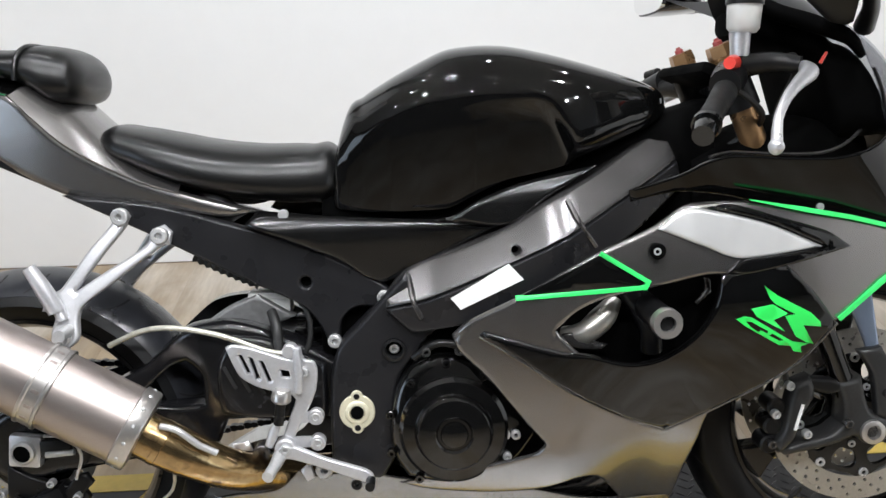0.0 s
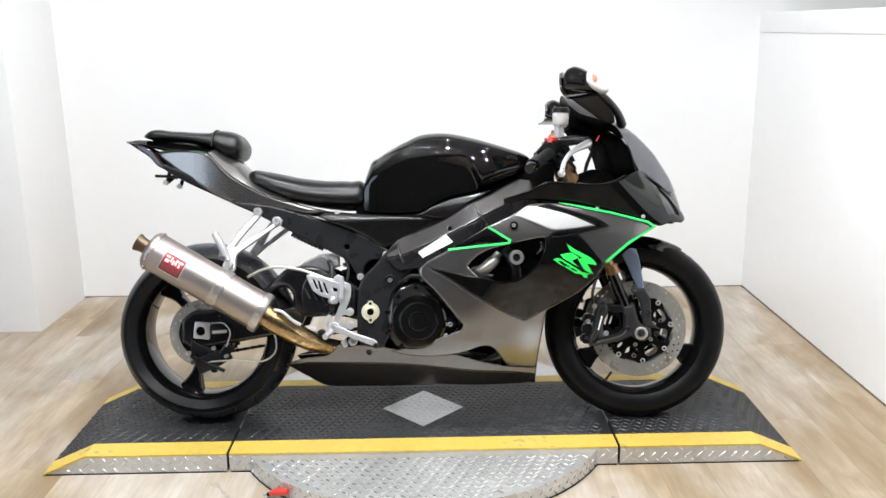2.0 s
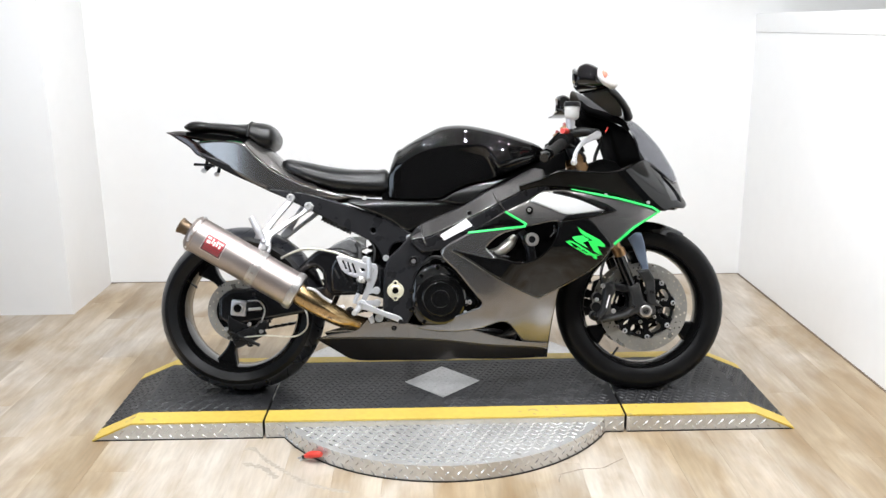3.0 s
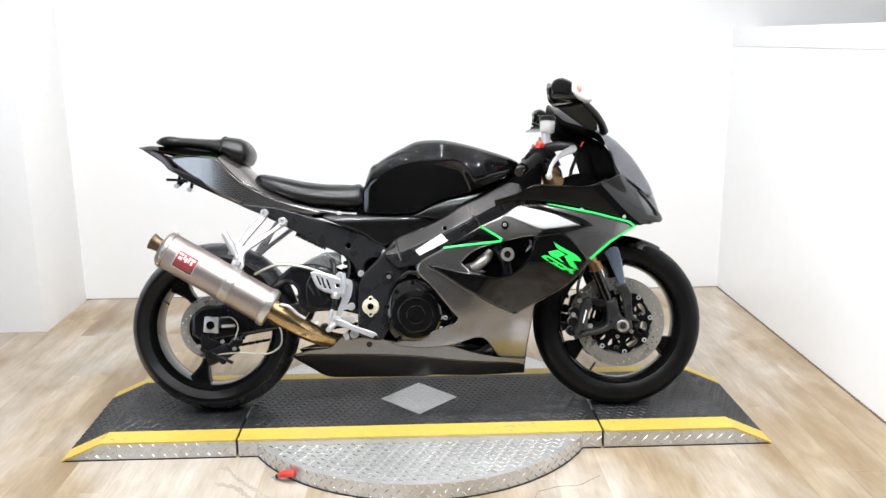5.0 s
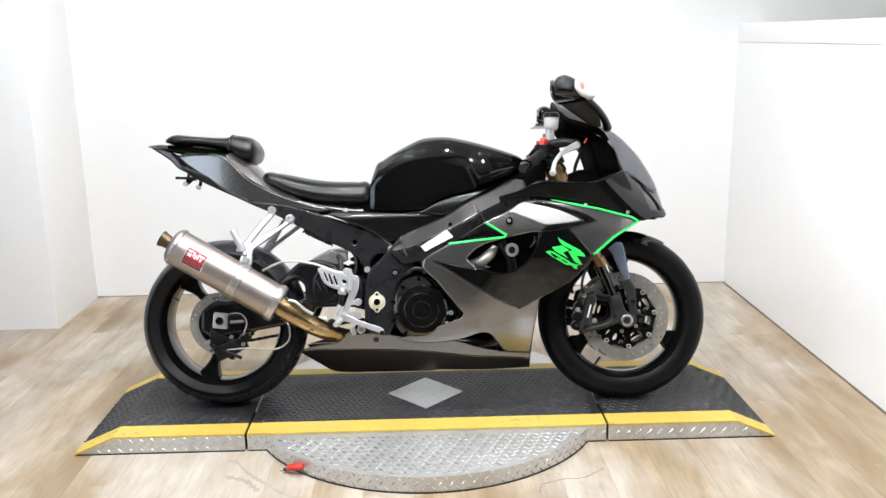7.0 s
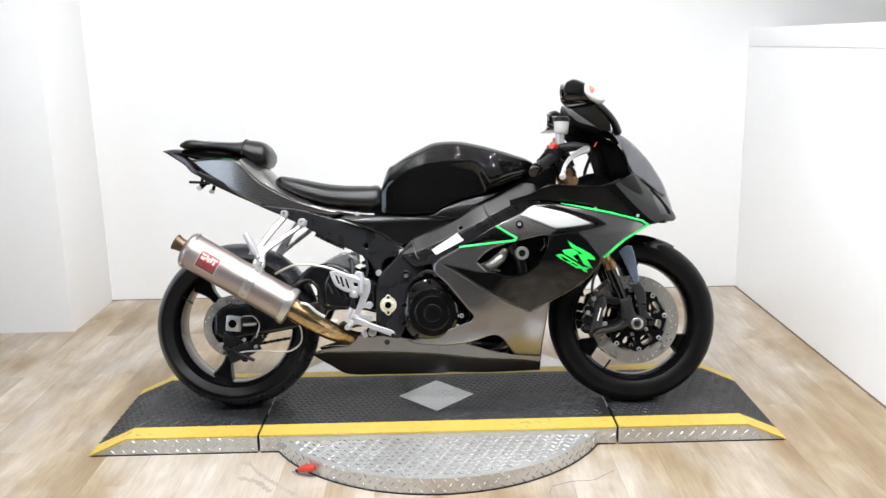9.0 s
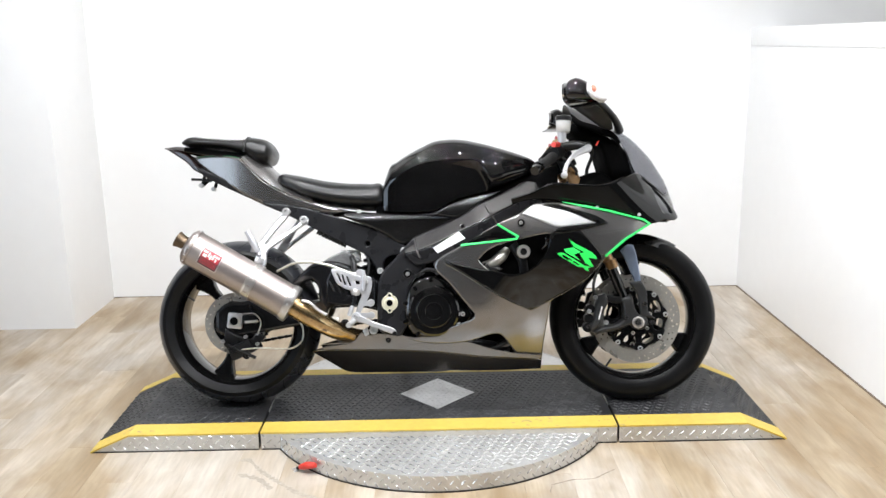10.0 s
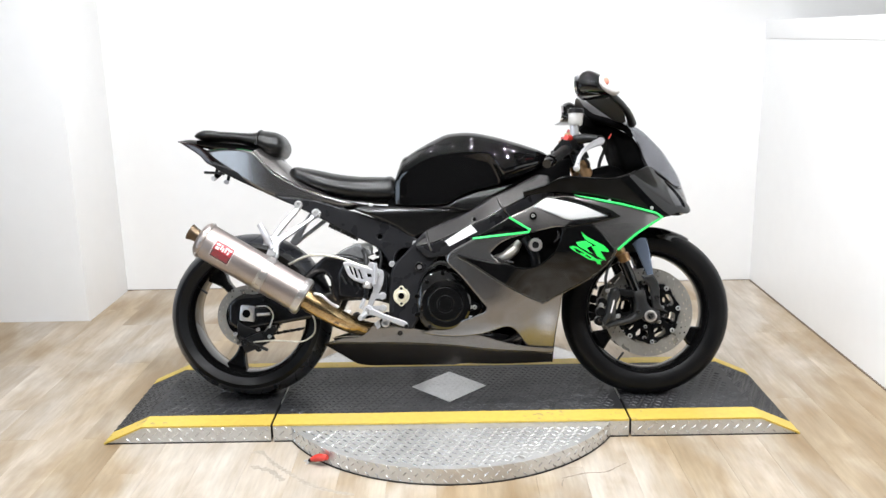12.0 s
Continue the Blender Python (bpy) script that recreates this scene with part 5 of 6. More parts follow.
lathe("mount_ring", [(0.0185, 0.0), (0.0185, -0.004), (0.0145, -0.005), (0.013, 0.0)], (-0.09, -0.158, 0.461), SATIN_BLACK, piv, "", (0, 1, 0), 28, True)
cap("mount_bolt", -0.09, 0.152, 0.461, 0.008, 0.02, STEEL, piv, "", 16, hollow=0.004)
nut = cap("pivot_washer", -0.152, 0.163, 0.362, 0.0285, 0.01, BRASS_RING, piv, "pale gold pivot washer", 36)
lathe("pivot_nut", [(0.019, 0.003), (0.019, -0.0015), (0.017, -0.003), (0.012, -0.003), (0.0105, 0.002)], (-0.152, -0.163, 0.362), BRASS_RING, nut, "pale pivot nut", (0, 1, 0), 32)
# black disc laid on the nut, standing for a shaded hole
cap("pivot_bore_shade", -0.152, 0.1665, 0.362, 0.0105, 0.002, DEEP_BLACK, nut)
for s in (1, -1):
    cap("washer_tab", -0.152, 0.1635, 0.362 + s * 0.026, 0.0095, 0.008, BRASS_RING, nut, "", 14)
    # small black discs for the shade in the washer's notches
    cap("washer_notch_shade", -0.152, 0.164, 0.362 + s * 0.026, 0.005, 0.003, SATIN_BLACK, nut, "", 12)

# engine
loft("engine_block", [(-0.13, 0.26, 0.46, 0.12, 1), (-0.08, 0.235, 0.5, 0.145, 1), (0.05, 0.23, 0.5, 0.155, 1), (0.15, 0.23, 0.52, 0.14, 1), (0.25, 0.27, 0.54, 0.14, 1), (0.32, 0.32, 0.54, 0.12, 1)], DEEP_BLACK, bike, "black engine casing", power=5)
cov = [(-0.1, 0.35), (-0.096, 0.29), (-0.075, 0.254), (-0.02, 0.243), (0.05, 0.25), (0.1, 0.275), (0.135, 0.32), (0.11, 0.36), (0.07, 0.41), (0.03, 0.445), (-0.01, 0.455), (-0.05, 0.445), (-0.085, 0.41)]
clutch = plate("clutch_cover", cov, lambda u, w: 0.172 + 0.02 * math.exp(-(((u - 0.0) ** 2 + (w - 0.335) ** 2) / 0.09**2) ** 2), 0.04, ENGINE_BLACK, bike, "black engine side cover", rnd=0.012)
lathe("cover_dome", [(0.086, 0.02), (0.086, 0.004), (0.08, -0.002), (0.062, -0.004), (0.059, -0.014), (0.055, -0.018), (0.03, -0.02), (0.026, -0.0165), (0.022, -0.0165), (0.02, -0.02), (0.008, -0.021)], (0.0, -0.19, 0.335), ENGINE_BLACK, clutch, "round black clutch dome", (0, 1, 0), 64)
for a in (60, 95, 130, 165, 200, 235, 330):
    r = 0.103 + 0.006 * math.cos(a)
    cap("cover_bolt", r * math.cos(radians(a)), 0.184, 0.335 + r * math.sin(radians(a)), 0.007, 0.012, STEEL if a == 330 else ENGINE_BLACK, clutch, "", 12, hollow=0.003)
for u, w in ((0.082, 0.323), (0.098, 0.322), (-0.04, 0.462), (0.012, 0.462)):
    cap("casing_bolt", u, 0.186, w, 0.0075, 0.02, STEEL if u > 0.08 else CAST_GREY, clutch, "", 12, hollow=0.0035)
tube("oil_line", [(-0.06, 0.17, 0.45), (-0.02, 0.18, 0.475), (0.04, 0.175, 0.46)], 0.006, SATIN_BLACK, bike, "", 10)
loft("airbox", [(-0.2, 0.6, 0.72, 0.09, 1), (0, 0.55, 0.75, 0.1, 1), (0.3, 0.6, 0.8, 0.1, 1), (0.44, 0.6, 0.84, 0.08, 1)], DEEP_BLACK, bike, "dark airbox", power=5)
radiator = box("radiator", (0.03, 0.34, 0.26), pose(0.335, 0, 0.47, 0, -14), DEEP_BLACK, bike, "black radiator core", 0.006)

# fuel tank
TANK = [(-0.181, 0.676, 0.74, 0.07, 0.85), (-0.172, 0.674, 0.785, 0.095, 0.85), (-0.155, 0.672, 0.837, 0.115, 0.85), (-0.128, 0.67, 0.859, 0.135, 0.81), (-0.086, 0.668, 0.885, 0.155, 0.82), (-0.04, 0.668, 0.909, 0.168, 0.8),
        (0.005, 0.672, 0.929, 0.178, 0.78), (0.045, 0.692, 0.9345, 0.185, 0.78), (0.094, 0.714, 0.934, 0.188, 0.78), (0.162, 0.73, 0.921, 0.188, 0.8), (0.23, 0.75, 0.902, 0.178, 0.82), (0.29, 0.775, 0.883, 0.15, 0.84), (0.335, 0.795, 0.867, 0.115, 0.87), (0.36, 0.808, 0.855, 0.07, 0.9), (0.374, 0.82, 0.841, 0.03, 0.9)]
# the knee flank: bounded by a rolled edge and pressed in below it
knee = curve([(-0.15, 0.83), (-0.08, 0.868), (-0.022, 0.882), (0.051, 0.876), (0.11, 0.863), (0.160, 0.846), (0.186, 0.812), (0.207, 0.766), (0.209, 0.73), (0.2, 0.69), (0.05, 0.62), (-0.15, 0.6), (-0.26, 0.62), (-0.26, 0.76), (-0.19, 0.8)], True, 0.008, 70)
v, f = loft_mesh(TANK, 150, 168, 3.3)
at = np.array(v)
flank = np.array([(x, z) for x, y, z in v])
gap = np.where(inside(flank, knee), edge_gap(flank, [knee]), 0.0)


def knee_out(u, w):
    """How far out the hollow under the rolled edge lies: it leans out toward the top."""
    return (0.128 + 0.2 * (w - 0.7)) * (0.55 + 0.45 * np.interp(u, [r[0] for r in TANK], [r[3] for r in TANK]) / 0.188)


mid = np.clip(gap / np.interp(flank[:, 0], [-0.1, 0.05, 0.14], [0.055, 0.045, 0.024]), 0, 1)
mid = mid * mid * (3 - 2 * mid)
roll = 0.0015 * np.exp(-(np.where(inside(flank, knee), 0.0, edge_gap(flank, [knee])) / 0.012) ** 2) * (gap == 0)
wide = np.interp(flank[:, 0], [r[0] for r in TANK], [r[3] for r in TANK])
hold = np.clip((np.abs(at[:, 1]) / wide - 0.35) / 0.25, 0, 1)
own = np.abs(at[:, 1])
goal = np.minimum(knee_out(flank[:, 0], flank[:, 1]), own + 0.03)
at[:, 1] = np.sign(at[:, 1]) * (own + ((goal - own) * mid + roll) * hold)
tank = finish("fuel_tank", raw([tuple(q) for q in at], f), BLACK_PAINT, bike, "gloss black fuel tank", 60)
plate("side_cover", [(-0.3, 0.683), (-0.171, 0.671), (-0.053, 0.664), (0.093, 0.654), (0.024, 0.621), (-0.045, 0.587), (-0.084, 0.57), (-0.108, 0.562), (-0.137, 0.575), (-0.172, 0.601), (-0.25, 0.635), (-0.318, 0.663)], lambda u, w: 0.132 + 0.16 * min(0.0, w - 0.648) + 0.012 - 20 * max(0.0, w - 0.648) ** 2, 0.012, SATIN_PANEL, bike, "satin black side cover under the tank", rnd=0.008, both=True)
plate("tank_wedge", [(-0.06, 0.664), (0.004, 0.669), (0.047, 0.692), (0.103, 0.714), (0.162, 0.728), (0.235, 0.742), (0.161, 0.698), (0.095, 0.654), (0.02, 0.66)], lambda u, w: 0.163 - 12 * max(0.0, w - 0.672 - 0.16 * max(u, 0)) ** 2, 0.012, SATIN_PANEL, bike, "satin black knee panel", rnd=0.006, both=True)

# seats and tail
loft("rider_seat", [(-0.556, 0.79, 0.812, 0.06, 0.9), (-0.54, 0.775, 0.821, 0.09, 0.86), (-0.498, 0.753, 0.818, 0.115, 0.82), (-0.446, 0.73, 0.808, 0.128, 0.82), (-0.385, 0.71, 0.795, 0.135, 0.82), (-0.303, 0.694, 0.785, 0.135, 0.84), (-0.221, 0.687, 0.782, 0.12, 0.86), (-0.18, 0.692, 0.775, 0.105, 0.9), (-0.166, 0.71, 0.75, 0.09, 0.95)], VINYL, bike, "black vinyl rider seat", 70, 48, 2.8)
pil = loft("passenger_seat", [(-0.895, 0.932, 0.945, 0.05, 0.9), (-0.878, 0.926, 0.954, 0.075, 0.88), (-0.795, 0.918, 0.953, 0.095, 0.85), (-0.712, 0.905, 0.947, 0.105, 0.85), (-0.675, 0.893, 0.947, 0.11, 0.85), (-0.645, 0.877, 0.953, 0.112, 0.86), (-0.62, 0.858, 0.951, 0.112, 0.86), (-0.597, 0.856, 0.945, 0.108, 0.88), (-0.579, 0.864, 0.932, 0.095, 0.9), (-0.569, 0.88, 0.914, 0.065, 1)], VINYL, bike, "black vinyl passenger seat", 70, 44, 2.8)
tube("seat_strap", [(-0.66, 0.108, 0.895), (-0.657, 0.104, 0.928), (-0.652, 0.075, 0.9475), (-0.65, 0.0, 0.951), (-0.652, -0.075, 0.9475), (-0.657, -0.104, 0.928)], 0.004, VINYL, pil, "", 8)
tail_s = lambda u, w: 0.115 + 0.012 * np.clip((u + 0.8) / 0.4, 0, 1) - 0.075 * np.clip((-0.6 - u) / 0.34, 0, 1) ** 2 - 0.5 * max(0, 0.86 - w + 0.42 * (-0.6 - u)) * 0.3
plate("tail_cowl", [(-0.868, 0.885), (-0.763, 0.888), (-0.672, 0.874), (-0.624, 0.828), (-0.589, 0.797), (-0.536, 0.765), (-0.477, 0.737), (-0.408, 0.714), (-0.349, 0.697), (-0.29, 0.683), (-0.349, 0.672), (-0.418, 0.682), (-0.477, 0.692), (-0.557, 0.70), (-0.606, 0.715), (-0.655, 0.738), (-0.714, 0.772), (-0.774, 0.809), (-0.823, 0.847)],
      tail_s, 0.012, GREY_PAINT, bike, "gunmetal painted tail cowl", rnd=0.012, both=True)
plate("green_trim", stroke([(-0.835, 0.8835), (-0.76, 0.8855), (-0.7, 0.8795), (-0.675, 0.8735)], 0.0014), lambda u, w: tail_s(u, w) - 0.0005, 0.006, DARK_GREEN, bike, "thin dark green line under the passenger seat", rnd=0.0003, grid=0.012, smooth=False)
hood("tail_deck", [(-0.64, 0.9), (-0.6, 0.868), (-0.56, 0.828), (-0.52, 0.79), (-0.47, 0.76), (-0.42, 0.74)], [(-0.668, 0.872), (-0.624, 0.826), (-0.589, 0.795), (-0.536, 0.763), (-0.477, 0.735), (-0.42, 0.716)], 0.118, GREY_PAINT, bike, "gunmetal painted hump behind the seat", power=3)
hood("tail_top", [(-0.968, 0.925), (-0.92, 0.93), (-0.85, 0.922), (-0.75, 0.91), (-0.64, 0.895)], [(-0.964, 0.922), (-0.9, 0.91), (-0.84, 0.897), (-0.75, 0.885), (-0.665, 0.875)], [0.02, 0.06, 0.09, 0.1, 0.1], BLACK_PAINT, bike, "gloss black tail top", power=3)
plate("tail_light", [(-0.962, 0.922), (-0.9, 0.908), (-0.862, 0.887), (-0.83, 0.85), (-0.8, 0.815), (-0.847, 0.838), (-0.875, 0.866)], lambda u, w: 0.045 + 0.3 * (u + 0.94), 0.03, TAIL_LENS, bike, "dark tail light lens", rnd=0.006, both=True)
plate("undertray", [(-0.84, 0.85), (-0.7, 0.79), (-0.6, 0.73), (-0.5, 0.71), (-0.4, 0.69), (-0.35, 0.66), (-0.5, 0.672), (-0.65, 0.735), (-0.8, 0.81)], flat(0.09), 0.18, SATIN_BLACK, bike, "black undertray", rnd=0.006)
br = tube("plate_bracket", [(-0.80, 0.0, 0.82), (-0.82, 0.01, 0.80), (-0.835, 0.02, 0.785)], 0.008, SATIN_BLACK, bike, "black plate bracket stub", 10)
tube("bracket_arm", [(-0.865, 0.035, 0.808), (-0.82, 0.04, 0.805), (-0.79, 0.045, 0.80)], 0.005, SATIN_BLACK, br, "", 8)
for u, w in ((-0.83, 0.785), (-0.785, 0.772)):
    tube("bracket_bolt", [(u, 0.03, w), (u, 0.045, w)], 0.008, ALLOY, br, "", 10)
    tube("bracket_leg", [(u + 0.005, 0.035, w + 0.005), (u + 0.012, 0.035, w + 0.035)], 0.006, SATIN_BLACK, br, "", 8)
cap("seat_bolt", -0.257, 0.132, 0.677, 0.008, 0.012, STEEL, bike, "", 14)

# ---- fairings ----
side_out = [(0.0, 0.495), (0.025, 0.517), (0.104, 0.559), (0.213, 0.623), (0.288, 0.658), (0.335, 0.687), (0.37, 0.692), (0.406, 0.692), (0.438, 0.689), (0.586, 0.661), (0.705, 0.628), (0.733, 0.617), (0.64, 0.567), (0.574, 0.51), (0.509, 0.438), (0.402, 0.374), (0.386, 0.304), (0.376, 0.22), (0.374, 0.172), (0.28, 0.178),
            (0.262, 0.205), (0.241, 0.235), (0.222, 0.252), (0.193, 0.254), (0.126, 0.232), (0.06, 0.221), (0.0, 0.22), (-0.045, 0.224), (-0.095, 0.237), (-0.04, 0.25), (0.021, 0.267), (0.097, 0.295), (0.128, 0.308), (0.138, 0.323), (0.098, 0.371), (0.052, 0.428), (0.009, 0.47)]
vent_cut = [(0.152, 0.506), (0.184, 0.536), (0.221, 0.554), (0.296, 0.572), (0.37, 0.587), (0.4, 0.584), (0.392, 0.546), (0.362, 0.494), (0.31, 0.455), (0.257, 0.448), (0.195, 0.466)]
v, f = plate_mesh(side_out, fair, 0.006, [vent_cut], 0.006, 0.011)
fairing = finish("side_fairing", raw(v, f), GREY_PAINT, bike, "gunmetal painted side fairing")
finish("side_fairing", raw([(x, -y, z) for x, y, z in v], f), GREY_PAINT, bike, "gunmetal painted side fairing")
plate("lower_black_panel", [(0.386, 0.585), (0.4, 0.59), (0.481, 0.602), (0.525, 0.56), (0.567, 0.508), (0.507, 0.439), (0.401, 0.376), (0.326, 0.335), (0.265, 0.362), (0.173, 0.413), (0.099, 0.462), (0.040, 0.496), (0.047, 0.502), (0.099, 0.488), (0.16, 0.474), (0.2, 0.471), (0.257, 0.457), (0.306, 0.464), (0.353, 0.499), (0.38, 0.546)],
      over(0.008), 0.012, BLACK_PAINT, fairing, "gloss black centre panel", rnd=0.005, grid=0.011)
tube("panel_lip", [(u, fair(u, w) + 0.0055, w) for u, w in ((0.569, 0.506), (0.507, 0.4365), (0.401, 0.3735), (0.33, 0.334), (0.322, 0.334), (0.265, 0.3595), (0.173, 0.4105), (0.099, 0.4595), (0.04, 0.494))], 0.0018, GREY_PAINT, fairing, "bright edge under the black panel", 8)
plate("black_wedge", [(0.105, 0.559), (0.213, 0.619), (0.276, 0.58), (0.27, 0.575)], over(0.004), 0.008, BLACK_PAINT, fairing, "gloss black wedge", rnd=0.001, grid=0.011, smooth=False)
plate("green_trim", stroke([(0.094, 0.555), (0.277, 0.573), (0.281, 0.581), (0.215, 0.622)], 0.0068), over(0.0065), 0.008, GREEN_TRIM, fairing, "bright green pinstripe", rnd=0.0008, grid=0.012, smooth=False)
plate("silver_panel", [(0.296, 0.656), (0.333, 0.682), (0.37, 0.681), (0.453, 0.66), (0.517, 0.633), (0.541, 0.622), (0.416, 0.610), (0.36, 0.630)], over(0.006), 0.01, SILVER_PAINT, fairing, "bright silver painted panel", rnd=0.005, grid=0.011)
plate("black_arrow", [(0.37, 0.685), (0.404, 0.688), (0.472, 0.668), (0.545, 0.645), (0.583, 0.621), (0.508, 0.603), (0.424, 0.588), (0.397, 0.592), (0.419, 0.609), (0.49, 0.616), (0.548, 0.622), (0.517, 0.636), (0.453, 0.663)], over(0.01), 0.014, BLACK_PAINT, fairing, "gloss black edging", rnd=0.004, grid=0.011, corner=40)
plate("green_trim", stroke([(0.432, 0.693), (0.51, 0.677), (0.586, 0.662), (0.705, 0.632), (0.727, 0.618), (0.64, 0.567), (0.572, 0.511)], 0.0068, 0.8), over(0.0065), 0.008, GREEN_TRIM, fairing, "bright green pinstripe", rnd=0.0008, grid=0.012, smooth=False)
cap("fairing_bolt", 0.293, 0.2865, 0.626, 0.0115, 0.01, DEEP_BLACK, fairing, "", 18)
cap("fairing_bolt_socket", 0.2915, 0.287, 0.626, 0.006, 0.006, STEEL, fairing, "", 12, hollow=0.003)
# plain green shapes for the printed marks
plate("green_mark", [(0.449, 0.57), (0.469, 0.555), (0.523, 0.526), (0.539, 0.511), (0.541, 0.503), (0.513, 0.507), (0.533, 0.476), (0.521, 0.479), (0.503, 0.49), (0.483, 0.523), (0.499, 0.525), (0.467, 0.542), (0.458, 0.551)], over(0.0098), 0.004, GREEN_VINYL, fairing, "plain bright green printed shape", rnd=0.0004, grid=0.012, smooth=False)
plate("green_mark", [(0.431, 0.537), (0.463, 0.542), (0.487, 0.527), (0.466, 0.518), (0.485, 0.499), (0.44, 0.524)], over(0.0098), 0.004, GREEN_VINYL, fairing, "plain bright green printed shape", rnd=0.0004, grid=0.012, smooth=False)
plate("green_mark", [(0.409, 0.522), (0.421, 0.526), (0.432, 0.524), (0.499, 0.482), (0.525, 0.477), (0.513, 0.473), (0.516, 0.463), (0.503, 0.466), (0.497, 0.475), (0.478, 0.478), (0.423, 0.511)], over(0.0098), 0.004, GREEN_VINYL, fairing, "plain bright green printed shape", [[(0.424, 0.518), (0.432, 0.517), (0.459, 0.501), (0.459, 0.497), (0.448, 0.503), (0.445, 0.5), (0.432, 0.509)], [(0.461, 0.494), (0.466, 0.497), (0.485, 0.485), (0.479, 0.484)]], rnd=0.0003, grid=0.012, smooth=False)
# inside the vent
# Added black sheet: closes the view through and stands for the shade inside
plate("vent_shade_sheet", [(0.1, 0.5), (0.2, 0.58), (0.42, 0.62), (0.45, 0.56), (0.4, 0.45), (0.26, 0.42), (0.15, 0.45)], flat(0.19), 0.01, DEEP_BLACK, fairing, "black sheet standing for the shade inside the vent", rnd=0.003)
tube("vent_duct", [(0.17, 0.20, 0.488), (0.2, 0.215, 0.492), (0.235, 0.21, 0.52), (0.25, 0.2, 0.54)], [0.012, 0.018, 0.02, 0.012], DISC_STEEL, fairing, "grey duct end inside the vent", 14)
plate("vent_blade", [(0.165, 0.492), (0.19, 0.498), (0.205, 0.485), (0.235, 0.475), (0.225, 0.468), (0.19, 0.470), (0.172, 0.48)], flat(0.225), 0.01, SPAR_GREY, fairing, "", rnd=0.004)
tube("vent_hose", [(0.27, 0.2, 0.555), (0.3, 0.215, 0.5), (0.305, 0.21, 0.46)], 0.016, SATIN_BLACK, fairing, "black hose inside the vent", 14)
plate("vent_bracket", [(0.374, 0.578), (0.384, 0.574), (0.386, 0.555), (0.365, 0.535), (0.362, 0.54), (0.376, 0.556)], flat(0.24), 0.006, SPAR_GREY, fairing, "", rnd=0.002, grid=0.01)
sl = tube("frame_slider", [(0.296, 0.16, 0.53), (0.296, 0.318, 0.53)], 0.02, SATIN_BLACK, bike, "black frame slider puck", 24)
lathe("slider_ring", [(0.0115, 0.0), (0.0205, 0.0), (0.022, 0.005), (0.022, 0.014), (0.0115, 0.014)], (0.296, -0.328, 0.53), FLANGE, sl, "bright slider ring", (0, 1, 0), 32, True)

# belly pan
pan_line = blend([-0.45, -0.37, -0.16, 0.02, 0.15, 0.28, 0.38], [0.196, 0.2, 0.199, 0.19, 0.175, 0.163, 0.152])
pan_wide = blend([-0.45, 0.05, 0.2, 0.37], [0.76, 0.68, 0.55, 0.3])


def pan_skin(u, w):
    """Leans out above a crease line, drawn in under it."""
    return wide_u(u) * pan_wide(u) - 0.003 - 1.05 * max(0, pan_line(u) - w) + 0.38 * max(0, w - pan_line(u))


belly = [(-0.432, 0.196), (-0.366, 0.214), (-0.289, 0.226), (-0.252, 0.262), (-0.222, 0.253), (-0.185, 0.258), (-0.133, 0.256), (-0.09, 0.246), (-0.038, 0.24), (0.02, 0.236), (0.09, 0.231), (0.135, 0.221), (0.2, 0.2), (0.28, 0.181), (0.374, 0.171), (0.373, 0.152), (0.28, 0.163), (0.15, 0.175), (0.02, 0.19), (-0.16, 0.199), (-0.37, 0.2)]
lip = [(-0.432, 0.195), (-0.37, 0.199), (-0.16, 0.198), (0.02, 0.189), (0.15, 0.174), (0.28, 0.162), (0.373, 0.151), (0.373, 0.116), (0.211, 0.116), (0.06, 0.118), (0.019, 0.112), (-0.174, 0.109), (-0.309, 0.112), (-0.37, 0.15)]
for side in (1, -1):
    v, f = plate_mesh(belly, pan_skin, 0.006, (), 0.003, 0.014)
    pan = finish("belly_pan", raw([(x, y * side, z) for x, y, z in v], f), GREY_PAINT, bike, "gunmetal painted belly pan")
    v, f = plate_mesh(lip, pan_skin, 0.006, (), 0.003, 0.014)
    # Darker than the pan: the deck's dark reflection is put into this colour
    finish("lower_lip", raw([(x, y * side, z) for x, y, z in v], f), LIP_SHADE, pan, "lower lip of the belly pan, darkened for the deck it mirrors")
    cap("pan_screw", -0.159, side * pan_skin(-0.159, 0.234) + 0.004 * side, 0.234, 0.009, 0.01, SATIN_BLACK, pan, "black pan screw", 14, hollow=0.004)
loft("belly_floor", [(-0.3, 0.113, 0.125, 0.03, 1), (0.0, 0.112, 0.125, 0.045, 1), (0.36, 0.118, 0.13, 0.06, 1)], SATIN_BLACK, bike, "black underside of the belly pan", power=6)
loft("oil_sump", [(-0.1, 0.15, 0.26, 0.04, 1), (0.1, 0.14, 0.27, 0.05, 1), (0.31, 0.14, 0.3, 0.045, 1)], DEEP_BLACK, bike, "black oil sump", power=5)
tube("belly_rib", [(0.12, 0.1, 0.218), (0.19, 0.105, 0.214), (0.26, 0.1, 0.192)], 0.01, FRAME_BLACK, bike, "", 10)

# upper cowl, headlight and screen


def cowl_out(u, w):
    d = ((0.842 - u) * 0.158 + (0.642 - w) * 0.14) / math.hypot(0.158, 0.14)
    k = min(1.0, max(0.0, d / 0.1))
    x = min(1.0, max(0.0, (d + 0.04) / 0.16))
    return 0.222 * math.sqrt(1 - (1 - x) ** 2) + 0.004 + 0.26 * (w - 0.69) * k * k * (3 - 2 * k)


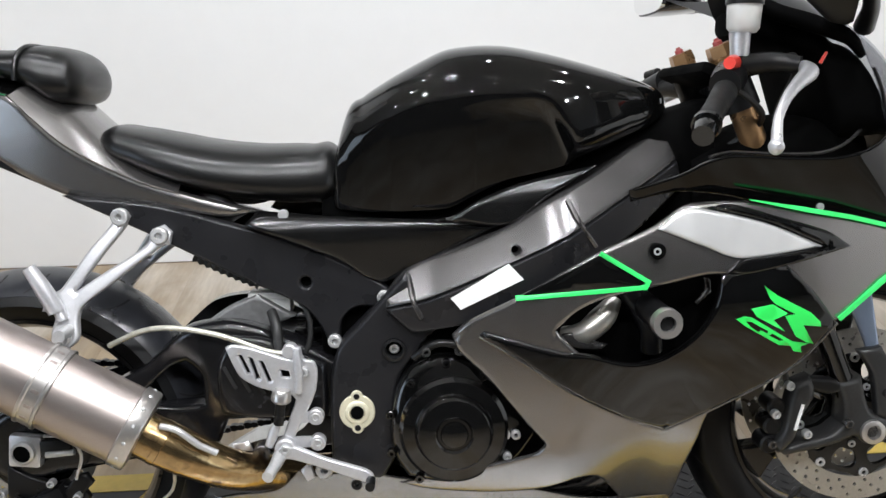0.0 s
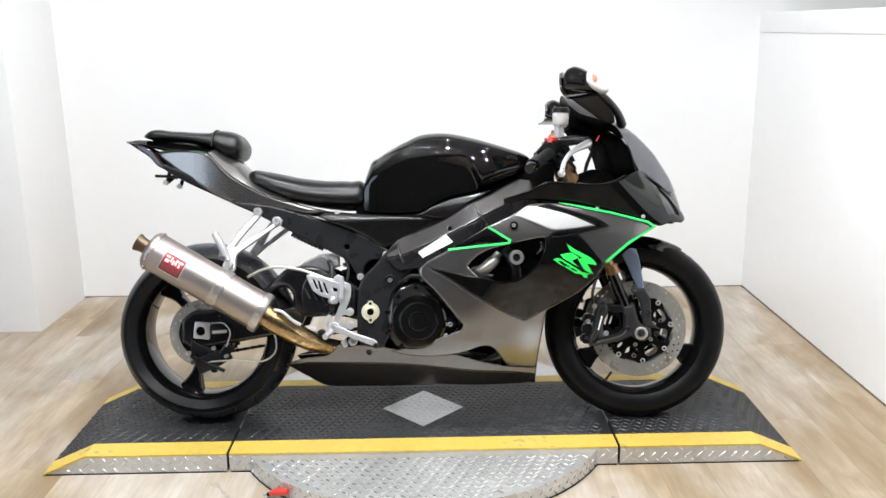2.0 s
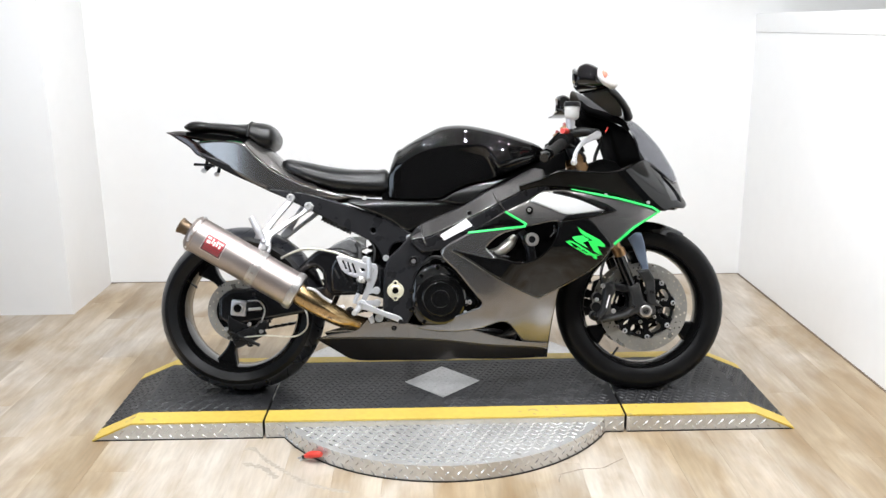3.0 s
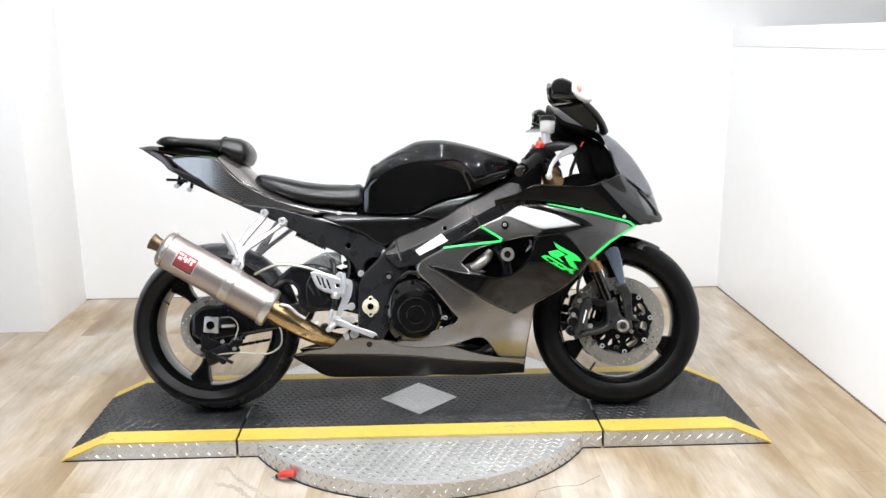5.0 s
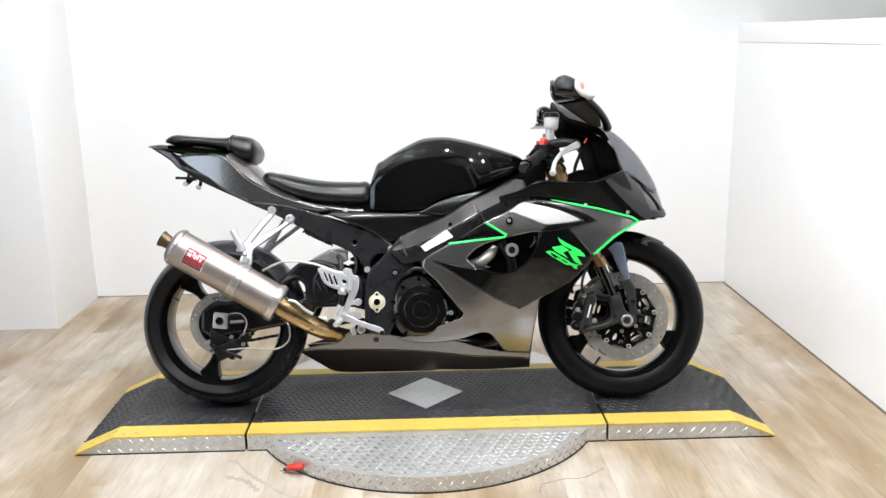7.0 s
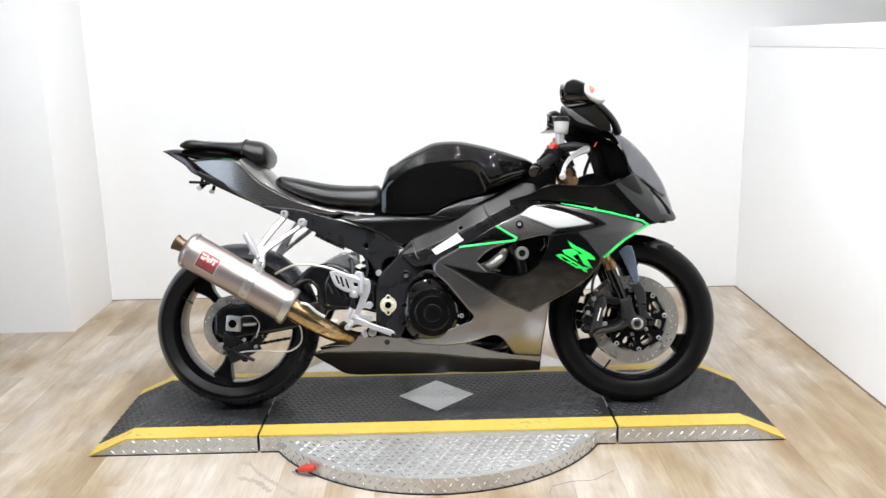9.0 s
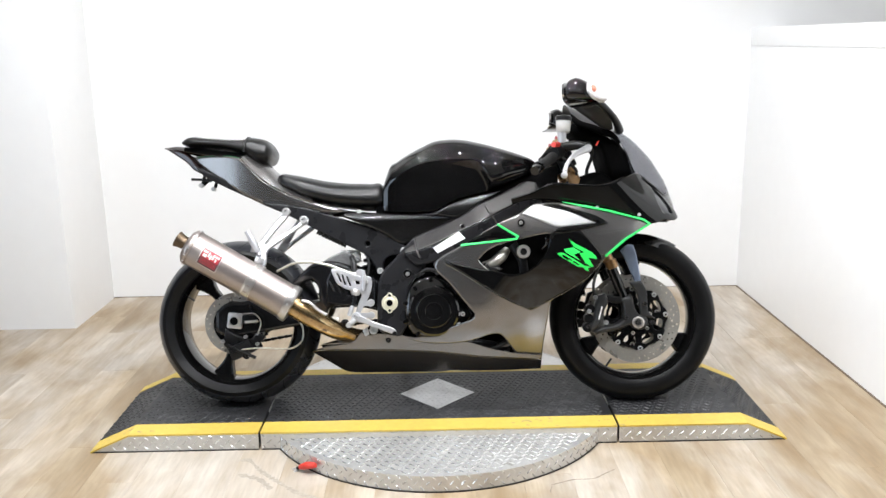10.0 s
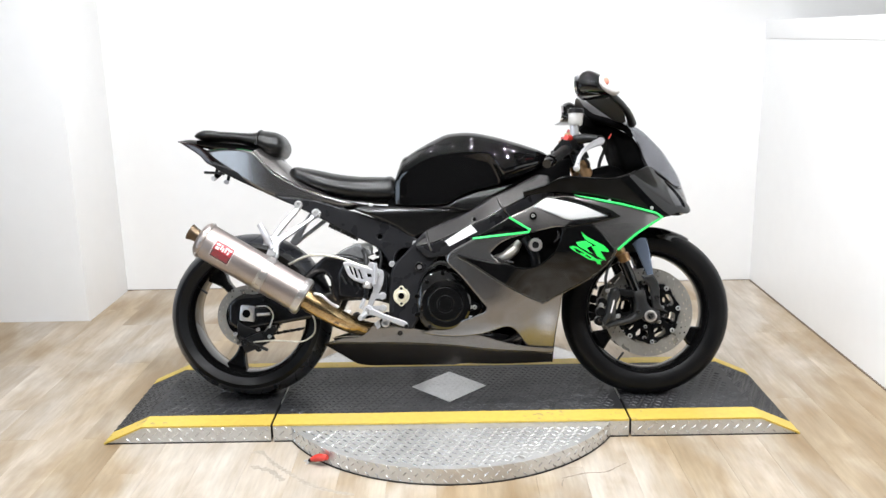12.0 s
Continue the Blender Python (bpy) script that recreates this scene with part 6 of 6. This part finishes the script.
cowl = [(0.264, 0.709), (0.339, 0.731), (0.377, 0.749), (0.415, 0.757), (0.491, 0.752), (0.566, 0.75), (0.613, 0.76), (0.665, 0.784), (0.697, 0.796), (0.742, 0.775), (0.781, 0.743), (0.81, 0.704), (0.836, 0.662), (0.840, 0.642), (0.822, 0.630), (0.785, 0.632), (0.749, 0.62), (0.72, 0.628), (0.606, 0.655), (0.452, 0.684), (0.413, 0.696), (0.336, 0.704), (0.268, 0.691)]
lamp_hole = [(0.757, 0.742), (0.785, 0.72), (0.81, 0.682), (0.818, 0.654), (0.782, 0.658), (0.766, 0.695)]
v, f = plate_mesh(cowl, cowl_out, 0.006, [lamp_hole], 0.004, 0.013)
upper = finish("upper_cowl", raw(v, f), BLACK_PAINT, bike, "gloss black upper cowl")
finish("upper_cowl", raw([(x, -y, z) for x, y, z in v], f), BLACK_PAINT, bike, "gloss black upper cowl")
plate("headlight", [(0.748, 0.752), (0.79, 0.73), (0.82, 0.685), (0.826, 0.65), (0.775, 0.65), (0.758, 0.695)], lambda u, w: cowl_out(u, w) - 0.012, 0.006, HEAD_LENS, upper, "dark headlight lens", rnd=0.001, both=True)
# grey bead: the highlight on the cowl's rounded edge, put in as colour
tube("cowl_edge_glint", [(0.385, 0.222, 0.753), (0.415, 0.216, 0.759), (0.491, 0.202, 0.754), (0.566, 0.18, 0.752), (0.613, 0.16, 0.762), (0.664, 0.12, 0.785)], 0.003, SPAR_GREY, upper, "", 8)
for u, w in ((0.552, 0.675), (0.694, 0.649)):
    cap("cowl_bolt", u, cowl_out(u, w) + 0.004, w, 0.006, 0.008, STEEL, upper, "small bright cowl bolt", 12)
screen = hood("screen", [(0.655, 0.962), (0.706, 0.931), (0.738, 0.901), (0.775, 0.861), (0.801, 0.819), (0.827, 0.774), (0.842, 0.738)], [(0.617, 0.935), (0.643, 0.914), (0.66, 0.88), (0.672, 0.85), (0.688, 0.79), (0.745, 0.76), (0.80, 0.722)], [0.15, 0.15, 0.152, 0.155, 0.16, 0.142, 0.104], SCREEN, bike, "smoked windscreen", power=2.2, thick=0.003)
hood("screen_top", [(0.474, 1.058), (0.555, 1.022), (0.616, 0.985), (0.655, 0.96)], [(0.486, 1.013), (0.511, 0.978), (0.563, 0.957), (0.617, 0.935)], [0.1, 0.13, 0.145, 0.15], DARK_TINT, screen, "dark tinted upper part of the screen", power=2.2, thick=0.003)
tube("screen_band", [(0.488, 0.102, 1.004), (0.511, 0.131, 0.97), (0.563, 0.147, 0.949), (0.621, 0.151, 0.925), (0.645, 0.146, 0.897)], [0.006, 0.013, 0.014, 0.013, 0.006], DEEP_BLACK, screen, "black band along the screen's edge", 10)
tube("screen_beading", [(0.66, 0.153, 0.88), (0.672, 0.156, 0.85), (0.688, 0.162, 0.79), (0.72, 0.156, 0.774), (0.757, 0.138, 0.754), (0.8, 0.106, 0.722), (0.824, 0.07, 0.724)], 0.0028, SATIN_BLACK, screen, "black beading round the screen", 8)
hood("cowl_crown", [(0.842, 0.738), (0.852, 0.712), (0.861, 0.684), (0.864, 0.66), (0.858, 0.64), (0.84, 0.63)], [(0.80, 0.72), (0.806, 0.705), (0.814, 0.682), (0.822, 0.662), (0.826, 0.646), (0.822, 0.634)], [0.105, 0.1, 0.092, 0.084, 0.076, 0.064], HEAD_LENS, upper, "dark glossy headlight glass of the nose", power=2)
hood("nose_bridge", [(0.70, 0.80), (0.76, 0.77), (0.81, 0.74), (0.84, 0.735)], [(0.67, 0.787), (0.72, 0.772), (0.77, 0.742), (0.80, 0.718)], [0.16, 0.15, 0.132, 0.1], BLACK_PAINT, upper, "gloss black ridge under the screen", power=2)
plate("lamp_corner", [(0.812, 0.662), (0.838, 0.668), (0.85, 0.65), (0.846, 0.635), (0.824, 0.634)], lambda u, w: cowl_out(u, w) * 0.4 + 0.034, 0.008, SIGNAL_LENS, upper, "clear lower corner of the headlight", rnd=0.002, grid=0.012, both=True)
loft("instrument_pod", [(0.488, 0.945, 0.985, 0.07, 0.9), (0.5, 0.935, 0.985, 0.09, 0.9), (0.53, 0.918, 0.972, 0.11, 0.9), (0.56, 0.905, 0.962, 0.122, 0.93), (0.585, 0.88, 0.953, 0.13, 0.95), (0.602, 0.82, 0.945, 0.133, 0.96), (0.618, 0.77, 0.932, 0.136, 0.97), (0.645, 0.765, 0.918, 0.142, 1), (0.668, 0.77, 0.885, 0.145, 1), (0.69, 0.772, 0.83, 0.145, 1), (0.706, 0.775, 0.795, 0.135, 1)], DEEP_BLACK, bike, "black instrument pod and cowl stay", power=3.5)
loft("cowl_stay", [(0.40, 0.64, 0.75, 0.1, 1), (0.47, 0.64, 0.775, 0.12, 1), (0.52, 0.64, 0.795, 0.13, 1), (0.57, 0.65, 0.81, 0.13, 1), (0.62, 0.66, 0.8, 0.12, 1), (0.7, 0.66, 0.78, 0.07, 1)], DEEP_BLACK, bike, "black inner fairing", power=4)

# mirrors
for side in (1, -1):
    m = new("mirror")
    m.parent = bike
    tagged(m, "black rear-view mirror with a built-in clear turn signal")
    v, f = loft_mesh([(0.432, 0.998, 1.02, 0.06, 0.9), (0.442, 0.998, 1.062, 0.085, 0.9), (0.46, 0.998, 1.08, 0.095, 0.85), (0.485, 0.999, 1.076, 0.092, 0.8), (0.51, 1.001, 1.058, 0.075, 0.75), (0.53, 1.003, 1.03, 0.045, 0.7), (0.545, 1.008, 1.018, 0.012, 0.8)], 36, 32, 3)
    c = 0.345 * side
    turn = Matrix.Translation((0.48, -c, 0)) @ pose(0, 0, 0, 0, 0, -20 if side > 0 else 7) @ Matrix.Translation((-0.48, c, 0))
    finish("shell", raw([turn @ Vector((x, -c + y, z)) for x, y, z in v], f), BLACK_PAINT, m, "gloss black mirror shell")
    rim_y = [(math.copysign(abs(math.cos(a)) ** 0.6, math.cos(a)), math.copysign(abs(math.sin(a)) ** 0.7, math.sin(a))) for a in np.linspace(0, 2 * math.pi, 28, endpoint=False)]
    lens = [turn @ Vector((x, -c + r * 0.082 * y, 1.036 + r * 0.036 * z)) for x, r in ((0.436, 1.0), (0.429, 0.96)) for y, z in rim_y]
    finish("glass", raw(lens, [tuple(range(28)), tuple(range(55, 27, -1))] + [(i, (i + 1) % 28, 28 + (i + 1) % 28, 28 + i) for i in range(28)]), MIRROR, m, "mirror glass")
    v, f = loft_mesh([(0.507, 1.02, 1.062, 0.07, 0.85), (0.515, 1.01, 1.062, 0.078, 0.78), (0.53, 1.003, 1.046, 0.062, 0.72), (0.548, 1.004, 1.024, 0.03, 0.7), (0.557, 1.009, 1.015, 0.01, 0.8)], 24, 28, 3)
    sg = finish("turn_signal", raw([turn @ Vector((x, -c - 0.008 * side + y, z)) for x, y, z in v], f), SIGNAL_LENS, m, "clear turn signal lens")
    lathe("bulb", [(0.011, 0), (0.013, 0.004), (0.01, 0.009), (0.003, 0.011)], turn @ Vector((0.522, -c - 0.058 * side, 1.036)), SIGNAL_BULB, sg, "", turn.to_3x3() @ Vector((0.3, -side, 0)), 10)
    m.location = (0.012, 0, 0 if side > 0 else 0.016)
    v, f = tube_mesh([(0.53, -0.33 * side, 1.012), (0.575, -0.27 * side, 0.99), (0.61, -0.21 * side, 0.965), (0.632, -0.15 * side, 0.942)], [0.012, 0.011, 0.012, 0.016], 12)
    finish("stalk", raw(v, f), SATIN_BLACK, m, "black mirror stalk")
    v, f = plate_mesh([(0.436, 1.022), (0.478, 1.013), (0.53, 1.013), (0.562, 1.02), (0.588, 0.996), (0.61, 0.948), (0.594, 0.938), (0.556, 0.958), (0.495, 0.99)], lambda u, w: 0.15 + 1.4 * (w - 0.938), 0.008, (), 0.004, 0.012)
    finish("stalk_cover", raw([(x, y * side, z) for x, y, z in v], f), DARK_TINT, m, "dark grey mirror stalk cover")

# handlebars, controls
for side in (1, -1):
    h = new("handlebar")
    h.parent = bike
    tagged(h, "black clip-on handlebar with rubber grip and controls")

    def bar(name, pts, rad, mat, text="", around=14):
        v, f = tube_mesh([(u, -o * side, w) for u, o, w in pts], rad, around)
        return finish(name, raw(v, f), mat, h, text)
    bar("clip_on", [(0.462, 0.1, 0.86), (0.43, 0.16, 0.862), (0.41, 0.21, 0.848)], [0.024, 0.017, 0.016], SATIN_BLACK)
    bar("grip", [(0.41, 0.21, 0.848), (0.375, 0.27, 0.823), (0.348, 0.315, 0.803)], [0.0185, 0.0165, 0.0175], GRIP_RUBBER, "black ribbed rubber grip", 18)
    bar("bar_collar", [(0.35, 0.312, 0.8045), (0.3465, 0.319, 0.801)], [0.0205, 0.0205], RIM_BLACK, "", 18)
    bar("bar_end", [(0.346, 0.319, 0.8), (0.343, 0.326, 0.797), (0.334, 0.344, 0.789)], [0.0165, 0.019, 0.015], RIM_BLACK, "black bar end weight", 16)
    bar("switch_housing", [(0.432, 0.17, 0.872), (0.408, 0.215, 0.858)], [0.026, 0.023], SATIN_BLACK, "", 14)
    bar("kill_switch", [(0.425, 0.2, 0.89), (0.41, 0.225, 0.888)], [0.012, 0.009], RED_PLASTIC if side > 0 else SATIN_BLACK, "red switch rocker" if side > 0 else "", 10)
    bar("lever_perch", [(0.445, 0.17, 0.885), (0.49, 0.18, 0.89), (0.525, 0.2, 0.884)], [0.018, 0.016, 0.013], SATIN_BLACK, "", 12)
    bar("lever", [(0.53, 0.2, 0.882), (0.523, 0.235, 0.872), (0.49, 0.275, 0.856), (0.459, 0.31, 0.835), (0.438, 0.335, 0.808), (0.43, 0.352, 0.784), (0.428, 0.356, 0.776)], [0.009, 0.0135, 0.011, 0.0085, 0.007, 0.0065, 0.008], ALLOY, "bare alloy brake lever", 14)
    lathe("lever_ball", [(0.004, -0.0105), (0.0085, -0.007), (0.0112, 0.0), (0.0085, 0.007), (0.004, 0.0105)], (0.427, -0.358 * side, 0.773), ALLOY, h, "round lever end", (0, 1, 0), 20)
    if side > 0:
        rs = lathe("fluid_reservoir", [(0.019, 0), (0.024, 0.006), (0.026, 0.042), (0.026, 0.046)], (0.449, -0.17, 0.935), WHITE_PLASTIC, h, "milky brake fluid reservoir", (0.05, 0, 1), 24)
        lathe("reservoir_cap", [(0.028, 0), (0.028, 0.014), (0.024, 0.017)], (0.451, -0.17, 0.975), SATIN_BLACK, rs, "black reservoir cap", (0.05, 0, 1), 24)
        bar("reservoir_bracket", [(0.445, 0.17, 0.9), (0.445, 0.17, 0.935)], [0.014, 0.016], ALLOY)
        bar("lever_adjuster", [(0.557, 0.195, 0.886), (0.566, 0.195, 0.902)], [0.0028, 0.0022], RED_PLASTIC, "orange-red lever adjuster", 8)
tube("brake_hose", [(0.5, 0.17, 0.885), (0.54, 0.14, 0.9), (0.56, 0.1, 0.87), (0.54, 0.08, 0.8), (0.56, 0.08, 0.7)], 0.006, CABLE, bike, "black front brake hose", 8)
tube("throttle_cable", [(0.425, 0.18, 0.86), (0.47, 0.17, 0.83), (0.5, 0.12, 0.8), (0.46, 0.08, 0.76)], 0.005, CABLE, bike, "", 8)
yoke = box("top_yoke", (0.06, 0.25, 0.02), pose(0.432, 0, 0.878, 0, 23), DEEP_BLACK, bike, "black top yoke", 0.008)
box("bottom_yoke", (0.09, 0.25, 0.04), pose(0.515, 0, 0.69, 0, 23), SATIN_BLACK, bike, "", 0.008)


def fork_at(w):
    return 0.479 - 0.403 * (w - 0.816)


for side in (1, -1):
    k = new("fork_leg")
    k.parent = bike
    tagged(k, "inverted fork leg with bronze outer tube")

    def leg(name, w0, w1, r0, r1, mat, text="", du=0.0, around=22):
        v, f = tube_mesh([(fork_at(w0) + du, -0.1 * side, w0), (fork_at(w1) + du, -0.1 * side, w1)], [r0, r1], around)
        return finish(name, raw(v, f), mat, k, text)
    leg("outer_tube", 0.496, 0.905, 0.02, 0.0215, BRONZE, "bronze outer tube")
    leg("bar_clamp", 0.822, 0.882, 0.03, 0.029, SATIN_BLACK, "black handlebar clamp")
    leg("seal_collar", 0.469, 0.497, 0.0195, 0.0205, BRONZE, "bronze seal collar", 0.006)
    for w in (0.473, 0.482, 0.491):
        leg("collar_ridge", w - 0.0025, w + 0.0025, 0.022, 0.022, BRONZE, "", 0.006)
    leg("inner_tube", 0.33, 0.472, 0.018, 0.018, BLACK_CHROME, "dark polished inner tube")
    c = leg("cap_nut", 0.905, 0.922, 0.023, 0.021, BRONZE, "bronze fork cap", around=6)
    lathe("adjuster", [(0.0075, 0), (0.0075, 0.006), (0.004, 0.008), (0.004, 0.011)], (fork_at(0.922), -0.1 * side, 0.922), ADJUSTER_RED, c, "faded red adjuster", (-0.374, 0, 0.928), 12)
    v, f = plate_mesh([(0.643, 0.366), (0.685, 0.377), (0.703, 0.316), (0.738, 0.297), (0.741, 0.272), (0.722, 0.256), (0.7, 0.256), (0.677, 0.272), (0.638, 0.256), (0.561, 0.241), (0.548, 0.251), (0.574, 0.264), (0.632, 0.277), (0.655, 0.294), (0.655, 0.33)], flat(0.122), 0.045, (), 0.01, 0.014)
    finish("axle_clamp", raw([(x, y * side, z) for x, y, z in v], f), CAST_GREY, k, "black cast fork foot")
    lathe("axle_end", [(0.0205, 0.012), (0.0205, 0.001), (0.019, 0.0), (0.012, 0.0), (0.011, 0.008)], (0.704, -0.13 * side, 0.281), FLANGE, k, "bright axle end", (0, side, 0), 24)
    cal = [(0.566, 0.375), (0.592, 0.385), (0.601, 0.352), (0.581, 0.314), (0.57, 0.276), (0.545, 0.25), (0.533, 0.268), (0.549, 0.295), (0.556, 0.34)]
    for w in (0.265, 0.297, 0.33):
        lathe("piston_housing", [(0.016, 0.04), (0.016, 0.003), (0.013, 0.0)], (0.53 + 0.15 * (w - 0.265), -0.125 * side, w), SATIN_BLACK, k, "", (0, side, 0), 18)
    v, f = plate_mesh(cal, flat(0.137), 0.032, (), 0.012, 0.012)
    cp = finish("brake_caliper", raw([(x, y * side, z) for x, y, z in v], f), CAST_GREY, k, "black radial brake caliper")
    v, f = plate_mesh(stroke([(0.578, 0.338), (0.566, 0.294)], 0.005), flat(0.1385), 0.003, (), 0, 0, smooth=False)
    finish("printed_bar", raw([(x, y * side, z) for x, y, z in v], f), WHITE_STICKER, cp, "pale printed mark")
    for u, w in ((0.529, 0.27), (0.534, 0.322), (0.592, 0.282), (0.556, 0.37), (0.662, 0.297), (0.727, 0.346), (0.752, 0.28)):
        lathe("caliper_bolt", [(0.0075, 0.012), (0.0075, 0.001), (0.0066, 0.0), (0.004, 0.0), (0.004, 0.005)], (u, -0.14 * side if u < 0.59 else -0.131 * side, w), STEEL if u in (0.592, 0.556, 0.534) else SPAR_GREY, cp, "", (0, side, 0), 12)
    v, f = tube_mesh([(0.555, -0.125 * side, 0.37), (0.552, -0.12 * side, 0.41), (0.57, -0.1 * side, 0.46), (0.6, -0.08 * side, 0.5)], 0.005, 8)
    finish("caliper_hose", raw(v, f), CABLE, k, "black brake hose")
    v, f = plate_mesh([(0.59, 0.378), (0.645, 0.37), (0.66, 0.352), (0.63, 0.346), (0.59, 0.36)], flat(0.118), 0.02, (), 0.006, 0.014)
    finish("caliper_mount", raw([(x, y * side, z) for x, y, z in v], f), SATIN_BLACK, k)
    v, f = plate_mesh([(0.679, 0.419), (0.718, 0.425), (0.737, 0.389), (0.742, 0.318), (0.768, 0.292), (0.716, 0.303), (0.704, 0.377)], flat(0.118), 0.018, (), 0.006, 0.014)
    finish("fender_stay", raw([(x, y * side, z) for x, y, z in v], f), CAST_GREY, k, "black fender stay")
# front fender: arch over the tyre and side blades
arch_c = [(FRONT[0] + 0.302 * math.cos(radians(a)), FRONT[1] + 0.302 * math.sin(radians(a))) for a in (140, 120, 100, 80, 65, 58)]
arch_e = [(FRONT[0] + 0.262 * math.cos(radians(a)), FRONT[1] + 0.262 * math.sin(radians(a))) for a in (138, 120, 100, 80, 66, 62)]
fender = hood("front_fender", arch_c, arch_e, [0.075, 0.08, 0.082, 0.08, 0.07, 0.045], BLACK_PAINT, bike, "gloss black front fender", power=3)
# The blade is glossy dark plastic; its bluish reflection is painted on as colour
plate("fender_blade", [(0.652, 0.53), (0.68, 0.552), (0.70, 0.55), (0.71, 0.515), (0.722, 0.42), (0.7, 0.418), (0.688, 0.45), (0.668, 0.5)], lambda u, w: 0.088 + 0.12 * max(0, 0.53 - w), 0.006, BLADE_REFLECTION, fender, "fender side blade, a pale blue reflection put into its colour", rnd=0.004, both=True)

# side stand on the far side
stand = tube("side_stand", [(-0.08, -0.1, 0.24), (-0.11, -0.25, 0.17), (-0.14, -0.41, 0.116)], [0.014, 0.012, 0.011], SATIN_BLACK, bike, "black side stand, down", 12)
tube("stand_foot", [(-0.165, -0.415, 0.115), (-0.115, -0.42, 0.116)], 0.012, SATIN_BLACK, stand, "", 10)


# ---- floor planks ----
floor = bpy.data.objects["floor"]
PW, PL = 0.152, 1.22
shape = {}


def plank_mesh(length):
    key = round(length, 3)
    if key not in shape:
        bm = box_mesh((PW - 0.0003, length - 0.0003, 0.008), Matrix.Identity(4))
        bmesh.ops.bevel(bm, geom=[e for e in bm.edges if all(q.co.z > 0 for q in e.verts)], offset=0.0004, segments=1, affect="EDGES")
        me = bpy.data.meshes.new("plank")
        bm.to_mesh(me)
        bm.free()
        me.materials.append(PLANK)
        shape[key] = me
    return shape[key]



def scuff(pts, width, mat, label):
    """A worn mark on the planks, of uneven width."""
    c = curve([(x, y) for x, y in pts], False, 0.008)
    d = np.gradient(c, axis=0)
    n = np.stack([-d[:, 1], d[:, 0]], 1) / (np.linalg.norm(d, axis=1)[:, None] + 1e-9)
    half = np.array([0.5 * width * (0.35 + rng.random()) for _ in c])
    half[0] = half[-1] = 0.0003
    a, b = c + n * half[:, None], c - n * half[:, None]
    v = [(x, y, z) for z in (0.0004, -0.001) for q in (a, b) for x, y in q]
    m, k = len(c), 2 * len(c)
    f = []
    for i in range(m - 1):
        f += [(i, i + 1, m + i + 1, m + i), (k + i, k + m + i, k + m + i + 1, k + i + 1), (i, k + i, k + i + 1, i + 1), (m + i, m + i + 1, k + m + i + 1, k + m + i)]
    finish("floor_scuff", raw(v, f), mat, floor, label)


rng = random.Random(5)
scuff([(0.345, -0.581), (0.382, -0.565), (0.424, -0.549), (0.483, -0.545), (0.523, -0.516), (0.561, -0.487)], 0.0035, SCUFF_DARK, "thin dark scratch on the planks")
scuff([(0.34, -0.63), (0.342, -0.61), (0.35, -0.585)], 0.003, SCUFF_DARK, "thin dark scratch on the planks")
scuff([(-0.651, -0.382), (-0.615, -0.377), (-0.564, -0.45), (-0.505, -0.514), (-0.421, -0.598), (-0.342, -0.64), (-0.278, -0.661)], 0.016, SCUFF_PALE, "grey rubbed scuff on the planks")
scuff([(-0.631, -0.472), (-0.599, -0.486), (-0.559, -0.505), (-0.506, -0.572)], 0.02, SCUFF_PALE, "grey rubbed scuff on the planks")
rng = random.Random(5)
x = RIGHT - PW / 2
while x > -3.2:
    y = BACK if x > PIER_X else PIER_Y
    first = True
    stop = -3.0
    while y > stop:
        length = min(rng.choice((0.35, 0.6, 0.85, 1.1)) if first else PL, y - stop)
        first = False
        if length > 0.05:
            p = new("plank", plank_mesh(length))
            p.parent = floor
            p.location = (x, y - length / 2, -0.004)
        y -= length
    x -= PW
